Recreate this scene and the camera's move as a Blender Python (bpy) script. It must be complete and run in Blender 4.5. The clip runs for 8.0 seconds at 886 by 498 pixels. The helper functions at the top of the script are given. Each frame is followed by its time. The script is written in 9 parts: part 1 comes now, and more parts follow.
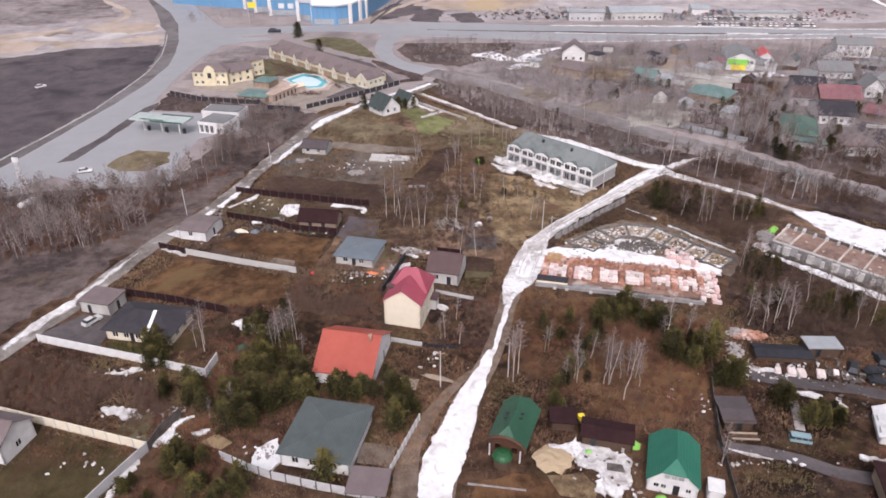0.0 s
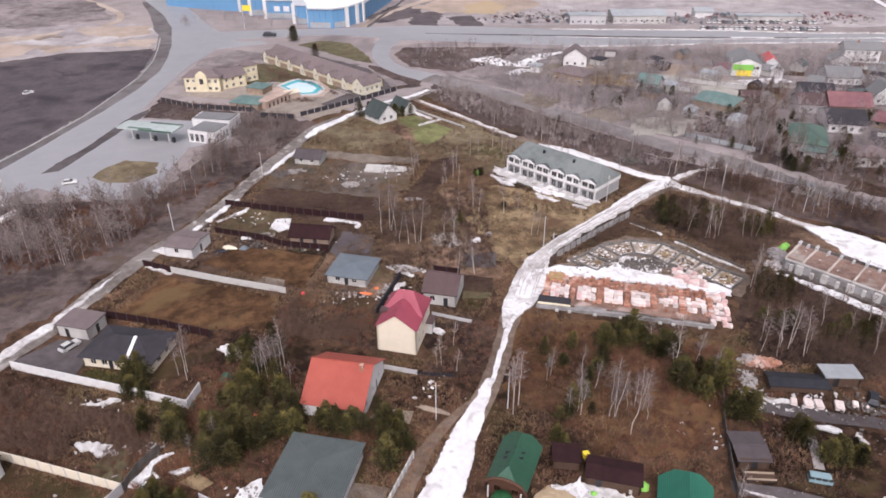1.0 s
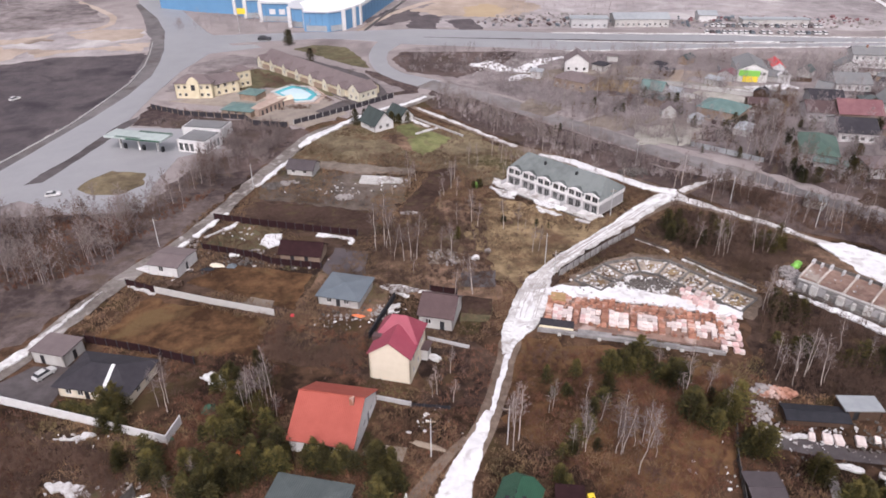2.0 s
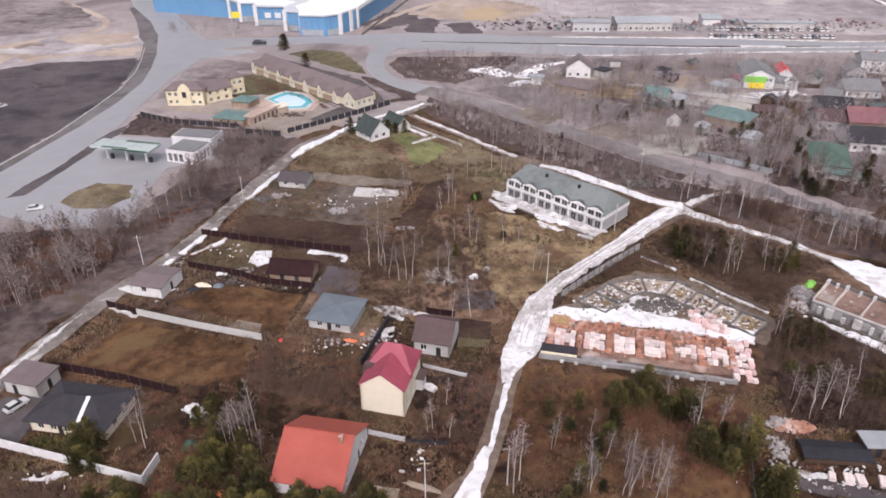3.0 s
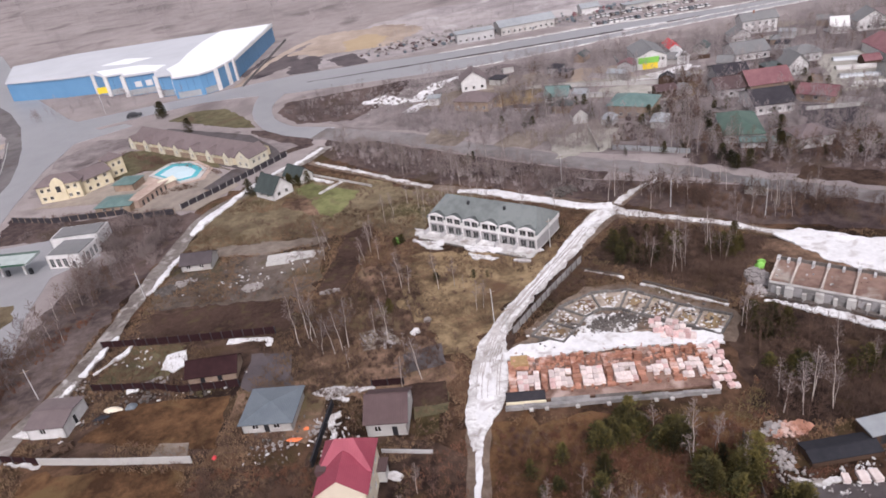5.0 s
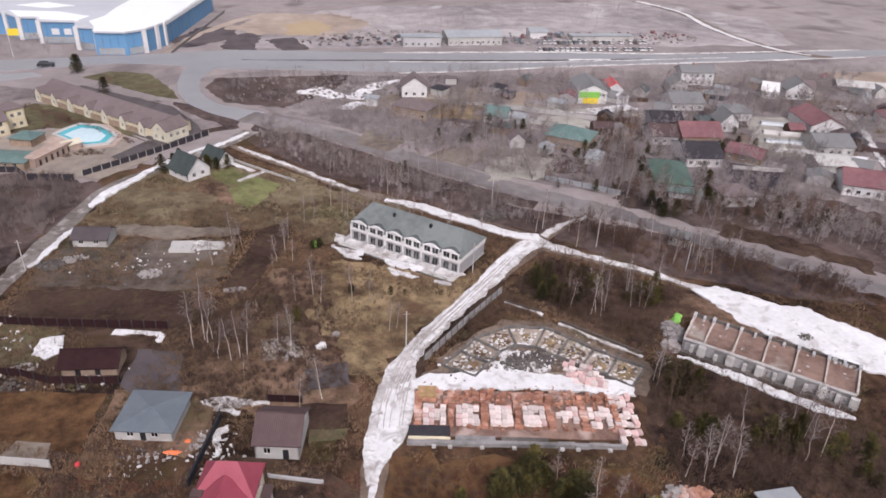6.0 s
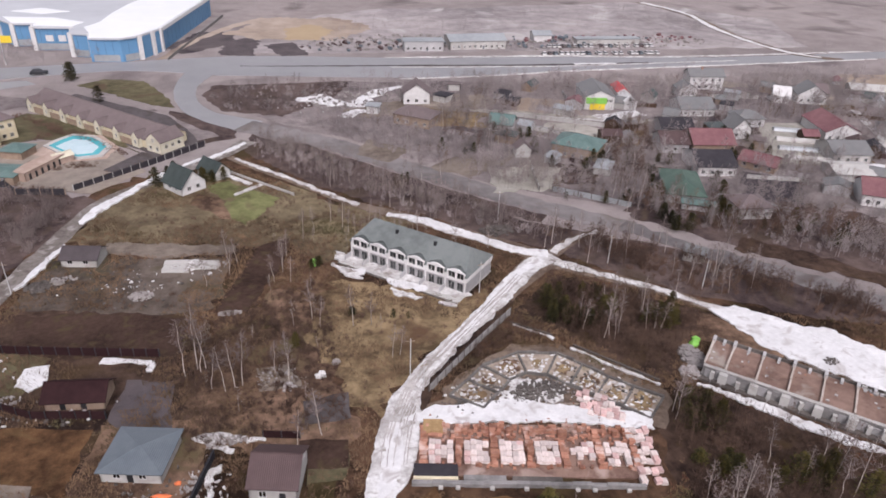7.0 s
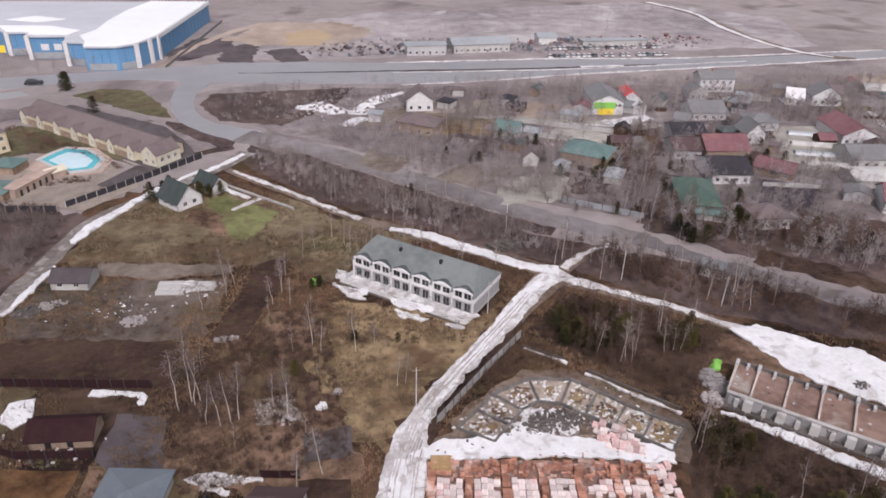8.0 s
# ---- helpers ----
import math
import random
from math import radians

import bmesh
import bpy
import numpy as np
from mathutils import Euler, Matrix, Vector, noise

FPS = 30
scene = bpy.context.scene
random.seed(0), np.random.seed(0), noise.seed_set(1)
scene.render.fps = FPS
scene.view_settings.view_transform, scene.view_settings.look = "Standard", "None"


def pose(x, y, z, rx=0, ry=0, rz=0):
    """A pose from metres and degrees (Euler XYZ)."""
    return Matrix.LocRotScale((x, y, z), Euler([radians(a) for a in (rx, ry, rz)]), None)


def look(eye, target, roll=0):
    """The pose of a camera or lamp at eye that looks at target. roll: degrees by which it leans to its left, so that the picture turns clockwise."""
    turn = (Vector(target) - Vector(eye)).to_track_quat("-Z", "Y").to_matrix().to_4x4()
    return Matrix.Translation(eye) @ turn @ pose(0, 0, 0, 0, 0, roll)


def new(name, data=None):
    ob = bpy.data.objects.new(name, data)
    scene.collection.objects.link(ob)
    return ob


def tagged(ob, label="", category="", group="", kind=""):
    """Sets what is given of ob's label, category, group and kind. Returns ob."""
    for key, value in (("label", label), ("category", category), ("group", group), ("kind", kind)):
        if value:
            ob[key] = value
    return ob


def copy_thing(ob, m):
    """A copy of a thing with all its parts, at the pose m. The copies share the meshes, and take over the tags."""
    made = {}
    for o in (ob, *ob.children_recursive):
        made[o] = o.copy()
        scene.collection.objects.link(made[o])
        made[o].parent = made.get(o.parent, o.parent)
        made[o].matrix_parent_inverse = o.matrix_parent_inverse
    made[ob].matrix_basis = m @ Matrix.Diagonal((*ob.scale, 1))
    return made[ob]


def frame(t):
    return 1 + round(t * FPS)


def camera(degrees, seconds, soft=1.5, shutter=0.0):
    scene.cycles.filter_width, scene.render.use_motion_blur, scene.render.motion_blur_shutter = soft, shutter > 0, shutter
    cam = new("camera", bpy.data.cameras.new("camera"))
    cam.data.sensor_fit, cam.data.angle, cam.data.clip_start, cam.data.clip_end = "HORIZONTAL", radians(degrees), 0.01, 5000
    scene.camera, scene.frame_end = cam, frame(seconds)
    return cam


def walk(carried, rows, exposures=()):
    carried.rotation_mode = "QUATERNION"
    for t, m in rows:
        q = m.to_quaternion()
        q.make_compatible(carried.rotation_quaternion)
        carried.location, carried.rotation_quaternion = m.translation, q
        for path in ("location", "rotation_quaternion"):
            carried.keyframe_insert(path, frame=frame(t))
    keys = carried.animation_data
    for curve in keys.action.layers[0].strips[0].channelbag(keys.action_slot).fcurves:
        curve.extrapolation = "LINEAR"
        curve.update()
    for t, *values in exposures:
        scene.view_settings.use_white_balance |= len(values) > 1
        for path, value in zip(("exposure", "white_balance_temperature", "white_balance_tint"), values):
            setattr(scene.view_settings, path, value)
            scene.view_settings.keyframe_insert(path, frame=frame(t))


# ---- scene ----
cam = camera(64.3, 8.0, soft=1.74)
# seconds, eye, then yaw to the left, pitch and roll in degrees
PATH = [
    (0.0, 0.00, 0.00, 88.00, 0.00, -29.93, -0.29),
    (0.5, 0.31, 4.34, 88.03, -0.03, -29.94, -0.26),
    (1.0, 0.72, 8.73, 87.96, -0.02, -29.93, -0.26),
    (1.5, 1.08, 13.15, 87.89, -0.04, -29.93, -0.22),
    (3.0, 2.23, 26.19, 87.75, -0.02, -29.89, -0.23),
    (3.5, 2.73, 30.52, 87.71, -0.13, -29.88, -0.62),
    (4.0, 3.26, 34.81, 87.71, -1.13, -29.85, -1.39),
    (4.2, 3.36, 36.50, 87.69, -1.70, -29.85, -0.24),
    (5.3, 3.04, 44.44, 86.40, -8.05, -28.68, -10.77),
    (5.5, 3.11, 46.05, 86.37, -11.61, -29.07, -3.73),
    (5.7, 3.18, 47.70, 86.36, -13.50, -29.08, 0.20),
    (6.0, 3.31, 50.20, 86.36, -14.70, -29.06, 2.61),
    (6.5, 3.84, 54.52, 86.39, -14.73, -29.06, 2.61),
    (7.0, 4.64, 58.80, 86.40, -14.52, -29.05, 2.23),
    (7.5, 5.55, 62.97, 86.42, -14.32, -29.06, 1.89),
    (8.0, 6.29, 67.13, 86.39, -14.11, -29.07, 1.45),
]
walk(cam, [(t, pose(x, y, z, 0, 0, yaw) @ pose(0, 0, 0, 90 + pitch, 0, 0) @ pose(0, 0, 0, 0, 0, roll)) for t, x, y, z, yaw, pitch, roll in PATH],
     exposures=[(0.0, 0.32, 6150, 18), (3.5, 0.27, 6150, 18), (6.0, 0.12, 6150, 18), (8.0, 0.03, 6150, 18)])

# ---- world and sun: a bright overcast sky ----
world = bpy.data.worlds.new("overcast_sky")
scene.world = world
world.use_nodes = True
wn = world.node_tree.nodes
wl = world.node_tree.links
sky = wn.new("ShaderNodeTexSky")
sky.sky_type = "NISHITA"
sky.sun_disc = False
sky.sun_elevation = radians(48)
sky.sun_rotation = radians(182)
sky.air_density, sky.dust_density, sky.ozone_density = 1.6, 6.0, 1.0
grey = wn.new("ShaderNodeHueSaturation")
grey.inputs["Saturation"].default_value = 0.25
wl.new(sky.outputs["Color"], grey.inputs["Color"])
wl.new(grey.outputs["Color"], wn["Background"].inputs["Color"])
wn["Background"].inputs["Strength"].default_value = 0.14
sun = new("sun", bpy.data.lights.new("sun", "SUN"))
sun.data.energy, sun.data.angle, sun.data.color = 1.4, radians(20), (1.0, 0.965, 0.93)
sun.matrix_world = look((-4, -92, 115), (0, 0, 0))

from mathutils import geometry

# ---- materials ----
def surf(name, c1, c2, scale=1.0, rough=0.85, bump=0.3, metal=0.0, spec=0.3, place=False, vary=0.0, stripes=0.0, contrast=0.35, third=None, tall=1.0):
    """Two colours mixed by noise at two sizes (metres: 1 / scale), fine relief, and a shift from piece to piece."""
    m = bpy.data.materials.new(name)
    m.use_nodes = True
    n, l = m.node_tree.nodes, m.node_tree.links
    b = n["Principled BSDF"]
    if place:
        where = n.new("ShaderNodeNewGeometry").outputs["Position"]
    else:
        where = n.new("ShaderNodeTexCoord").outputs["Object"]
    stretch = n.new("ShaderNodeMapping")
    stretch.inputs["Scale"].default_value = (1, 1, tall)
    l.new(where, stretch.inputs["Vector"])
    where = stretch.outputs["Vector"]
    fine = n.new("ShaderNodeTexNoise")
    fine.inputs["Scale"].default_value, fine.inputs["Detail"].default_value, fine.inputs["Roughness"].default_value = scale, 8, 0.68
    broad = n.new("ShaderNodeTexNoise")
    broad.inputs["Scale"].default_value, broad.inputs["Detail"].default_value = scale * 0.13, 4
    l.new(where, fine.inputs["Vector"]), l.new(where, broad.inputs["Vector"])
    add = n.new("ShaderNodeMath")
    add.operation = "ADD"
    l.new(fine.outputs["Fac"], add.inputs[0]), l.new(broad.outputs["Fac"], add.inputs[1])
    ramp = n.new("ShaderNodeMapRange")
    ramp.inputs["From Min"].default_value, ramp.inputs["From Max"].default_value = 1.0 - contrast, 1.0 + contrast
    l.new(add.outputs[0], ramp.inputs["Value"])
    mix = n.new("ShaderNodeMix")
    mix.data_type = "RGBA"
    mix.inputs["A"].default_value, mix.inputs["B"].default_value = (*c1, 1), (*c2, 1)
    l.new(ramp.outputs["Result"], mix.inputs["Factor"])
    colour = mix.outputs["Result"]
    if third:
        spot = n.new("ShaderNodeTexNoise")
        spot.inputs["Scale"].default_value, spot.inputs["Detail"].default_value = scale * 0.37, 7
        spot.inputs["Distortion"].default_value = 0.6
        l.new(where, spot.inputs["Vector"])
        cut = n.new("ShaderNodeMapRange")
        cut.inputs["From Min"].default_value, cut.inputs["From Max"].default_value = 0.55, 0.68
        l.new(spot.outputs["Fac"], cut.inputs["Value"])
        over = n.new("ShaderNodeMix")
        over.data_type = "RGBA"
        over.inputs["B"].default_value = (*third, 1)
        l.new(cut.outputs["Result"], over.inputs["Factor"]), l.new(colour, over.inputs["A"])
        colour = over.outputs["Result"]
    if vary:
        info = n.new("ShaderNodeObjectInfo")
        span = n.new("ShaderNodeMapRange")
        span.inputs["To Min"].default_value, span.inputs["To Max"].default_value = 1 - vary, 1 + vary
        l.new(info.outputs["Random"], span.inputs["Value"])
        hsv = n.new("ShaderNodeHueSaturation")
        l.new(span.outputs["Result"], hsv.inputs["Value"]), l.new(colour, hsv.inputs["Color"])
        colour = hsv.outputs["Color"]
    l.new(colour, b.inputs["Base Color"])
    b.inputs["Roughness"].default_value, b.inputs["Metallic"].default_value, b.inputs["Specular IOR Level"].default_value = rough, metal, spec
    height = fine.outputs["Fac"]
    if stripes:
        wave = n.new("ShaderNodeTexWave")
        wave.inputs["Scale"].default_value, wave.inputs["Distortion"].default_value = stripes, 0.0
        l.new(where, wave.inputs["Vector"])
        both = n.new("ShaderNodeMath")
        both.operation = "ADD"
        l.new(wave.outputs["Fac"], both.inputs[0]), l.new(fine.outputs["Fac"], both.inputs[1])
        height = both.outputs[0]
    if bump:
        relief = n.new("ShaderNodeBump")
        relief.inputs["Strength"].default_value, relief.inputs["Distance"].default_value = bump, 0.25 / scale
        l.new(height, relief.inputs["Height"]), l.new(relief.outputs["Normal"], b.inputs["Normal"])
    return m


def glass(name):
    m = bpy.data.materials.new(name)
    m.use_nodes = True
    b = m.node_tree.nodes["Principled BSDF"]
    b.inputs["Base Color"].default_value = (0.55, 0.6, 0.62, 1)
    b.inputs["Roughness"].default_value, b.inputs["Transmission Weight"].default_value = 0.04, 1.0
    return m


# Haze is put into the ground colours: far GROUND pale, NEAR dark.
GROUND = surf("haze_paled_grass_ground", (0.22, 0.186, 0.18), (0.34, 0.29, 0.277), 0.07, 0.95, 0.7, place=True, spec=0.1, contrast=0.25, third=(0.165, 0.136, 0.134))
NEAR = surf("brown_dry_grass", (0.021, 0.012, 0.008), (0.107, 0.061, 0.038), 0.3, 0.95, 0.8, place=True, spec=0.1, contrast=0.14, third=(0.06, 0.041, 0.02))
RUST = surf("rusty_meadow", (0.043, 0.022, 0.012), (0.150, 0.081, 0.040), 0.25, 0.95, 0.7, place=True, spec=0.1, contrast=0.15, third=(0.125, 0.079, 0.038))
OLIVE = surf("olive_meadow", (0.082, 0.056, 0.033), (0.297, 0.212, 0.122), 0.22, 0.95, 0.7, place=True, spec=0.1, contrast=0.15, third=(0.112, 0.067, 0.040))
SCRUB = surf("dark_scrub_ground", (0.02, 0.012, 0.01), (0.089, 0.056, 0.041), 0.35, 0.95, 0.8, place=True, spec=0.1, contrast=0.18, third=(0.065, 0.041, 0.023))
# Scrub soil of the far settlement, lightened and greyed to imitate haze.
HAZESCRUB = surf("haze_greyed_scrub", (0.127, 0.103, 0.103), (0.292, 0.249, 0.240), 0.16, 0.95, 0.8, place=True, spec=0.1, contrast=0.2, third=(0.105, 0.083, 0.081))
PLOUGH = surf("ploughed_soil", (0.029, 0.017, 0.013), (0.073, 0.044, 0.034), 0.9, 0.95, 0.8, place=True, spec=0.1, contrast=0.25, third=(0.07, 0.05, 0.028))
LAWN = surf("green_lawn", (0.085, 0.085, 0.036), (0.19, 0.19, 0.084), 0.3, 0.95, 0.5, place=True, spec=0.1, contrast=0.17, third=(0.13, 0.1, 0.06))
DARKFIELD = surf("dark_burnt_field", (0.056, 0.047, 0.053), (0.123, 0.101, 0.101), 0.12, 0.95, 0.6, place=True, spec=0.1, contrast=0.25, third=(0.045, 0.037, 0.042))
# Waste ground colour, also lifted in place of haze.
WASTE = surf("haze_paled_waste_ground", (0.209, 0.182, 0.182), (0.396, 0.348, 0.341), 0.09, 0.95, 0.6, place=True, spec=0.1, contrast=0.2, third=(0.45, 0.41, 0.4))
SANDY = surf("sandy_strip", (0.258, 0.198, 0.156), (0.430, 0.344, 0.285), 0.06, 0.95, 0.4, place=True, spec=0.1, contrast=0.2, third=(0.17, 0.13, 0.11))
SAND = surf("sand", (0.34, 0.25, 0.16), (0.42, 0.32, 0.21), 0.8, 0.95, 0.4, place=True, spec=0.1)
# Wet gloss is in the roughness; the base colour is lifted for haze.
ASPHALT = surf("haze_lifted_wet_asphalt", (0.217, 0.209, 0.213), (0.287, 0.274, 0.278), 0.12, 0.42, 0.1, place=True, spec=0.6)
SIDEROAD = surf("pale_worn_asphalt", (0.135, 0.119, 0.117), (0.24, 0.214, 0.21), 0.2, 0.9, 0.2, place=True, spec=0.15, contrast=0.22, third=(0.15, 0.124, 0.112))
MOSSROOF = surf("dull_moss_green_roof", (0.055, 0.088, 0.072), (0.095, 0.135, 0.11), 0.4, 0.8, 0.2, contrast=0.22)
DIMROAD = surf("dull_worn_asphalt", (0.1, 0.088, 0.088), (0.18, 0.16, 0.158), 0.2, 0.9, 0.2, place=True, spec=0.15, contrast=0.22, third=(0.09, 0.072, 0.065))
# Lighter copy of the STRIP ground, with some haze in its colour.
LEFTSTRIP = surf("haze_lifted_roadside_ground", (0.05, 0.036, 0.034), (0.15, 0.115, 0.105), 0.3, 0.95, 0.8, place=True, spec=0.1, contrast=0.18, third=(0.1, 0.072, 0.056))
FARMEADOW = surf("dull_olive_far_meadow", (0.078, 0.059, 0.038), (0.213, 0.166, 0.103), 0.2, 0.95, 0.7, place=True, spec=0.1, contrast=0.18, third=(0.1, 0.07, 0.046))
OLDROAD = surf("worn_dusty_asphalt", (0.06, 0.05, 0.051), (0.125, 0.108, 0.108), 0.25, 0.95, 0.2, place=True, spec=0.1, contrast=0.25, third=(0.07, 0.054, 0.048))
DIRT = surf("muddy_dirt_road", (0.082, 0.056, 0.042), (0.205, 0.153, 0.118), 0.6, 0.85, 0.5, place=True, spec=0.2, contrast=0.22)
GRAVEL = surf("grey_gravel", (0.17, 0.15, 0.14), (0.27, 0.24, 0.225), 1.2, 0.9, 0.5, place=True, spec=0.2)
SNOW = surf("old_snow", (0.57, 0.55, 0.55), (0.73, 0.71, 0.71), 0.9, 0.75, 0.45, place=True, spec=0.2, contrast=0.22, third=(0.45, 0.41, 0.4))
SLUSH = surf("dirty_slush", (0.391, 0.358, 0.344), (0.688, 0.67, 0.66), 1.1, 0.75, 0.7, place=True, spec=0.3, contrast=0.18, third=(0.25, 0.21, 0.19))
LANE = surf("grey_slushy_lane", (0.107, 0.086, 0.075), (0.221, 0.193, 0.176), 0.7, 0.8, 0.5, place=True, spec=0.2, contrast=0.2, third=(0.36, 0.33, 0.31))
TERRACOTTA = surf("pale_terracotta_paving", (0.34, 0.245, 0.2), (0.47, 0.36, 0.3), 0.4, 0.85, 0.2, contrast=0.2)
DARKSLATE = surf("dark_slate_green_roof", (0.034, 0.043, 0.042), (0.062, 0.074, 0.07), 0.6, 0.8, 0.25, spec=0.2)
PANEL = surf("weathered_grey_fence_panel", (0.2, 0.185, 0.18), (0.33, 0.31, 0.3), 0.8, 0.9, 0.3, contrast=0.2, vary=0.15)
RUT = surf("wet_slush_rut", (0.27, 0.235, 0.215), (0.5, 0.46, 0.44), 1.3, 0.6, 0.4, place=True, spec=0.3, contrast=0.2)
PAVING = surf("tan_paving", (0.19, 0.155, 0.132), (0.31, 0.258, 0.215), 0.3, 0.8, 0.2, place=True, contrast=0.22)
WHITE = surf("white_plaster", (0.532, 0.508, 0.499), (0.684, 0.665, 0.655), 0.6, 0.8, 0.1, contrast=0.22)
GREYWALL = surf("grey_block_wall", (0.36, 0.35, 0.35), (0.48, 0.46, 0.46), 0.9, 0.9, 0.2)
PALEWALL = surf("pale_concrete", (0.382, 0.365, 0.349), (0.498, 0.473, 0.448), 0.7, 0.9, 0.2, third=(0.36, 0.33, 0.31))
CREAM = surf("cream_plaster", (0.6, 0.52, 0.4), (0.7, 0.62, 0.5), 0.7, 0.85, 0.1)
OCHRE = surf("ochre_board_packs", (0.3, 0.19, 0.09), (0.44, 0.3, 0.16), 0.9, 0.85, 0.2, contrast=0.2)
PALECREAM = surf("pale_cream_plaster", (0.55, 0.5, 0.39), (0.68, 0.63, 0.5), 0.5, 0.85, 0.1, contrast=0.2)
YELLOW = surf("pale_yellow_plaster", (0.56, 0.48, 0.33), (0.68, 0.6, 0.43), 0.5, 0.85, 0.1, contrast=0.2)
TANWALL = surf("tan_plaster", (0.25, 0.175, 0.13), (0.37, 0.28, 0.21), 0.6, 0.85, 0.1, contrast=0.22)
WOODWALL = surf("brown_timber_wall", (0.057, 0.033, 0.022), (0.088, 0.053, 0.035), 1.5, 0.8, 0.3)
BRICK = surf("red_brick", (0.24, 0.105, 0.07), (0.44, 0.225, 0.155), 0.9, 0.9, 0.3, third=(0.5, 0.36, 0.31), vary=0.3, contrast=0.2)
PINKBLOCK = surf("pink_brick_pallet", (0.5, 0.32, 0.3), (0.7, 0.53, 0.5), 1.2, 0.85, 0.3, vary=0.2, contrast=0.22)
WHITEBLOCK = surf("pale_block_pallet", (0.5, 0.4, 0.37), (0.78, 0.69, 0.66), 1.0, 0.85, 0.3, vary=0.2, contrast=0.22)
CLAYFLOOR = surf("brown_clay_on_concrete", (0.135, 0.08, 0.062), (0.26, 0.168, 0.135), 0.5, 0.9, 0.5, contrast=0.2, third=(0.31, 0.26, 0.225))
# Twig colour raised above TWIG partly to imitate haze over the roadside wood.
STRIPTWIG = surf("haze_lifted_twigs", (0.108, 0.081, 0.076), (0.257, 0.204, 0.191), 0.05, 0.9, 0.0, place=True, contrast=0.2)
DUSK = surf("dull_dead_weeds", (0.072, 0.045, 0.028), (0.216, 0.135, 0.08), 0.14, 0.9, 0.0, place=True, contrast=0.17, third=(0.085, 0.074, 0.033))
MOSS = surf("dark_mossy_grass", (0.033, 0.024, 0.011), (0.086, 0.064, 0.031), 0.25, 0.95, 0.7, place=True, spec=0.1, contrast=0.2, third=(0.07, 0.042, 0.025))
MOSSY = surf("dull_mossy_lawn", (0.06, 0.053, 0.03), (0.145, 0.123, 0.072), 0.25, 0.95, 0.7, place=True, spec=0.1, contrast=0.17, third=(0.1, 0.066, 0.045))
MID = surf("mauve_brown_trodden_grass", (0.064, 0.039, 0.027), (0.238, 0.151, 0.104), 0.24, 0.95, 0.8, place=True, spec=0.1, contrast=0.15, third=(0.127, 0.099, 0.055))
TRODDEN = surf("pale_trodden_earth", (0.123, 0.096, 0.078), (0.235, 0.193, 0.162), 0.3, 0.95, 0.6, place=True, spec=0.1, contrast=0.2)
PALETWIG = surf("pale_birch_twigs", (0.17, 0.136, 0.122), (0.36, 0.305, 0.28), 0.06, 0.9, 0.0, place=True, contrast=0.2)
GREENGROUND = surf("pale_dry_garden_ground", (0.24, 0.22, 0.19), (0.4, 0.37, 0.33), 0.2, 0.95, 0.5, place=True, spec=0.1, contrast=0.22)
SITEBLOCK = surf("pale_tan_site_blocks", (0.36, 0.3, 0.26), (0.54, 0.47, 0.42), 0.8, 0.9, 0.3, contrast=0.2)
FELT = surf("black_roofing_felt", (0.012, 0.012, 0.016), (0.032, 0.03, 0.036), 0.7, 0.85, 0.2)
SITE = surf("trodden_site_earth", (0.18, 0.14, 0.11), (0.38, 0.31, 0.255), 0.7, 0.9, 0.5, place=True, contrast=0.2, third=(0.24, 0.2, 0.14))
BEAM = surf("grey_site_concrete", (0.13, 0.122, 0.118), (0.28, 0.262, 0.255), 0.8, 0.9, 0.3, contrast=0.22)
STRIP = surf("dark_roadside_brush_ground", (0.041, 0.028, 0.028), (0.13, 0.093, 0.083), 0.3, 0.95, 0.8, place=True, spec=0.1, contrast=0.2, third=(0.075, 0.053, 0.04))
FOUND = surf("weathered_foundation_concrete", (0.06, 0.05, 0.045), (0.15, 0.13, 0.118), 0.8, 0.9, 0.4, contrast=0.22)
REDCLAY = surf("red_brown_clay_floor", (0.12, 0.068, 0.052), (0.26, 0.165, 0.13), 0.5, 0.9, 0.5, contrast=0.18, third=(0.4, 0.3, 0.26))
ORANGEROOF = surf("orange_red_metal_roof", (0.29, 0.06, 0.041), (0.37, 0.086, 0.06), 0.5, 0.6, 0.25, stripes=1.0)
CRIMSON = surf("crimson_metal_roof", (0.24, 0.04, 0.065), (0.32, 0.07, 0.095), 0.5, 0.5, 0.2, stripes=1.2)
GREENROOF = surf("green_metal_roof", (0.018, 0.115, 0.075), (0.032, 0.155, 0.1), 0.6, 0.5, 0.25, stripes=1.2)
DARKGREEN = surf("dark_green_metal_roof", (0.018, 0.062, 0.036), (0.036, 0.098, 0.06), 0.6, 0.5, 0.25, stripes=1.2)
GREYGREEN = surf("grey_green_roof", (0.056, 0.066, 0.066), (0.098, 0.111, 0.108), 0.5, 0.7, 0.25, stripes=0.9)
SLATE = surf("grey_shingle_roof", (0.143, 0.140, 0.141), (0.193, 0.187, 0.186), 0.6, 0.7, 0.2)
TOWNROOF = surf("dark_grey_green_shingle_roof", (0.12, 0.13, 0.127), (0.174, 0.186, 0.18), 0.6, 0.75, 0.25, contrast=0.2)
ENDBLOCK = surf("grey_unpainted_block_wall", (0.25, 0.235, 0.235), (0.38, 0.36, 0.36), 0.9, 0.9, 0.25)
BLUEGREY = surf("blue_grey_roof", (0.103, 0.12, 0.137), (0.15, 0.168, 0.185), 0.6, 0.6, 0.2, stripes=1.0)
CHARCOAL = surf("charcoal_roof", (0.026, 0.023, 0.028), (0.052, 0.046, 0.052), 0.7, 0.8, 0.25, spec=0.2)
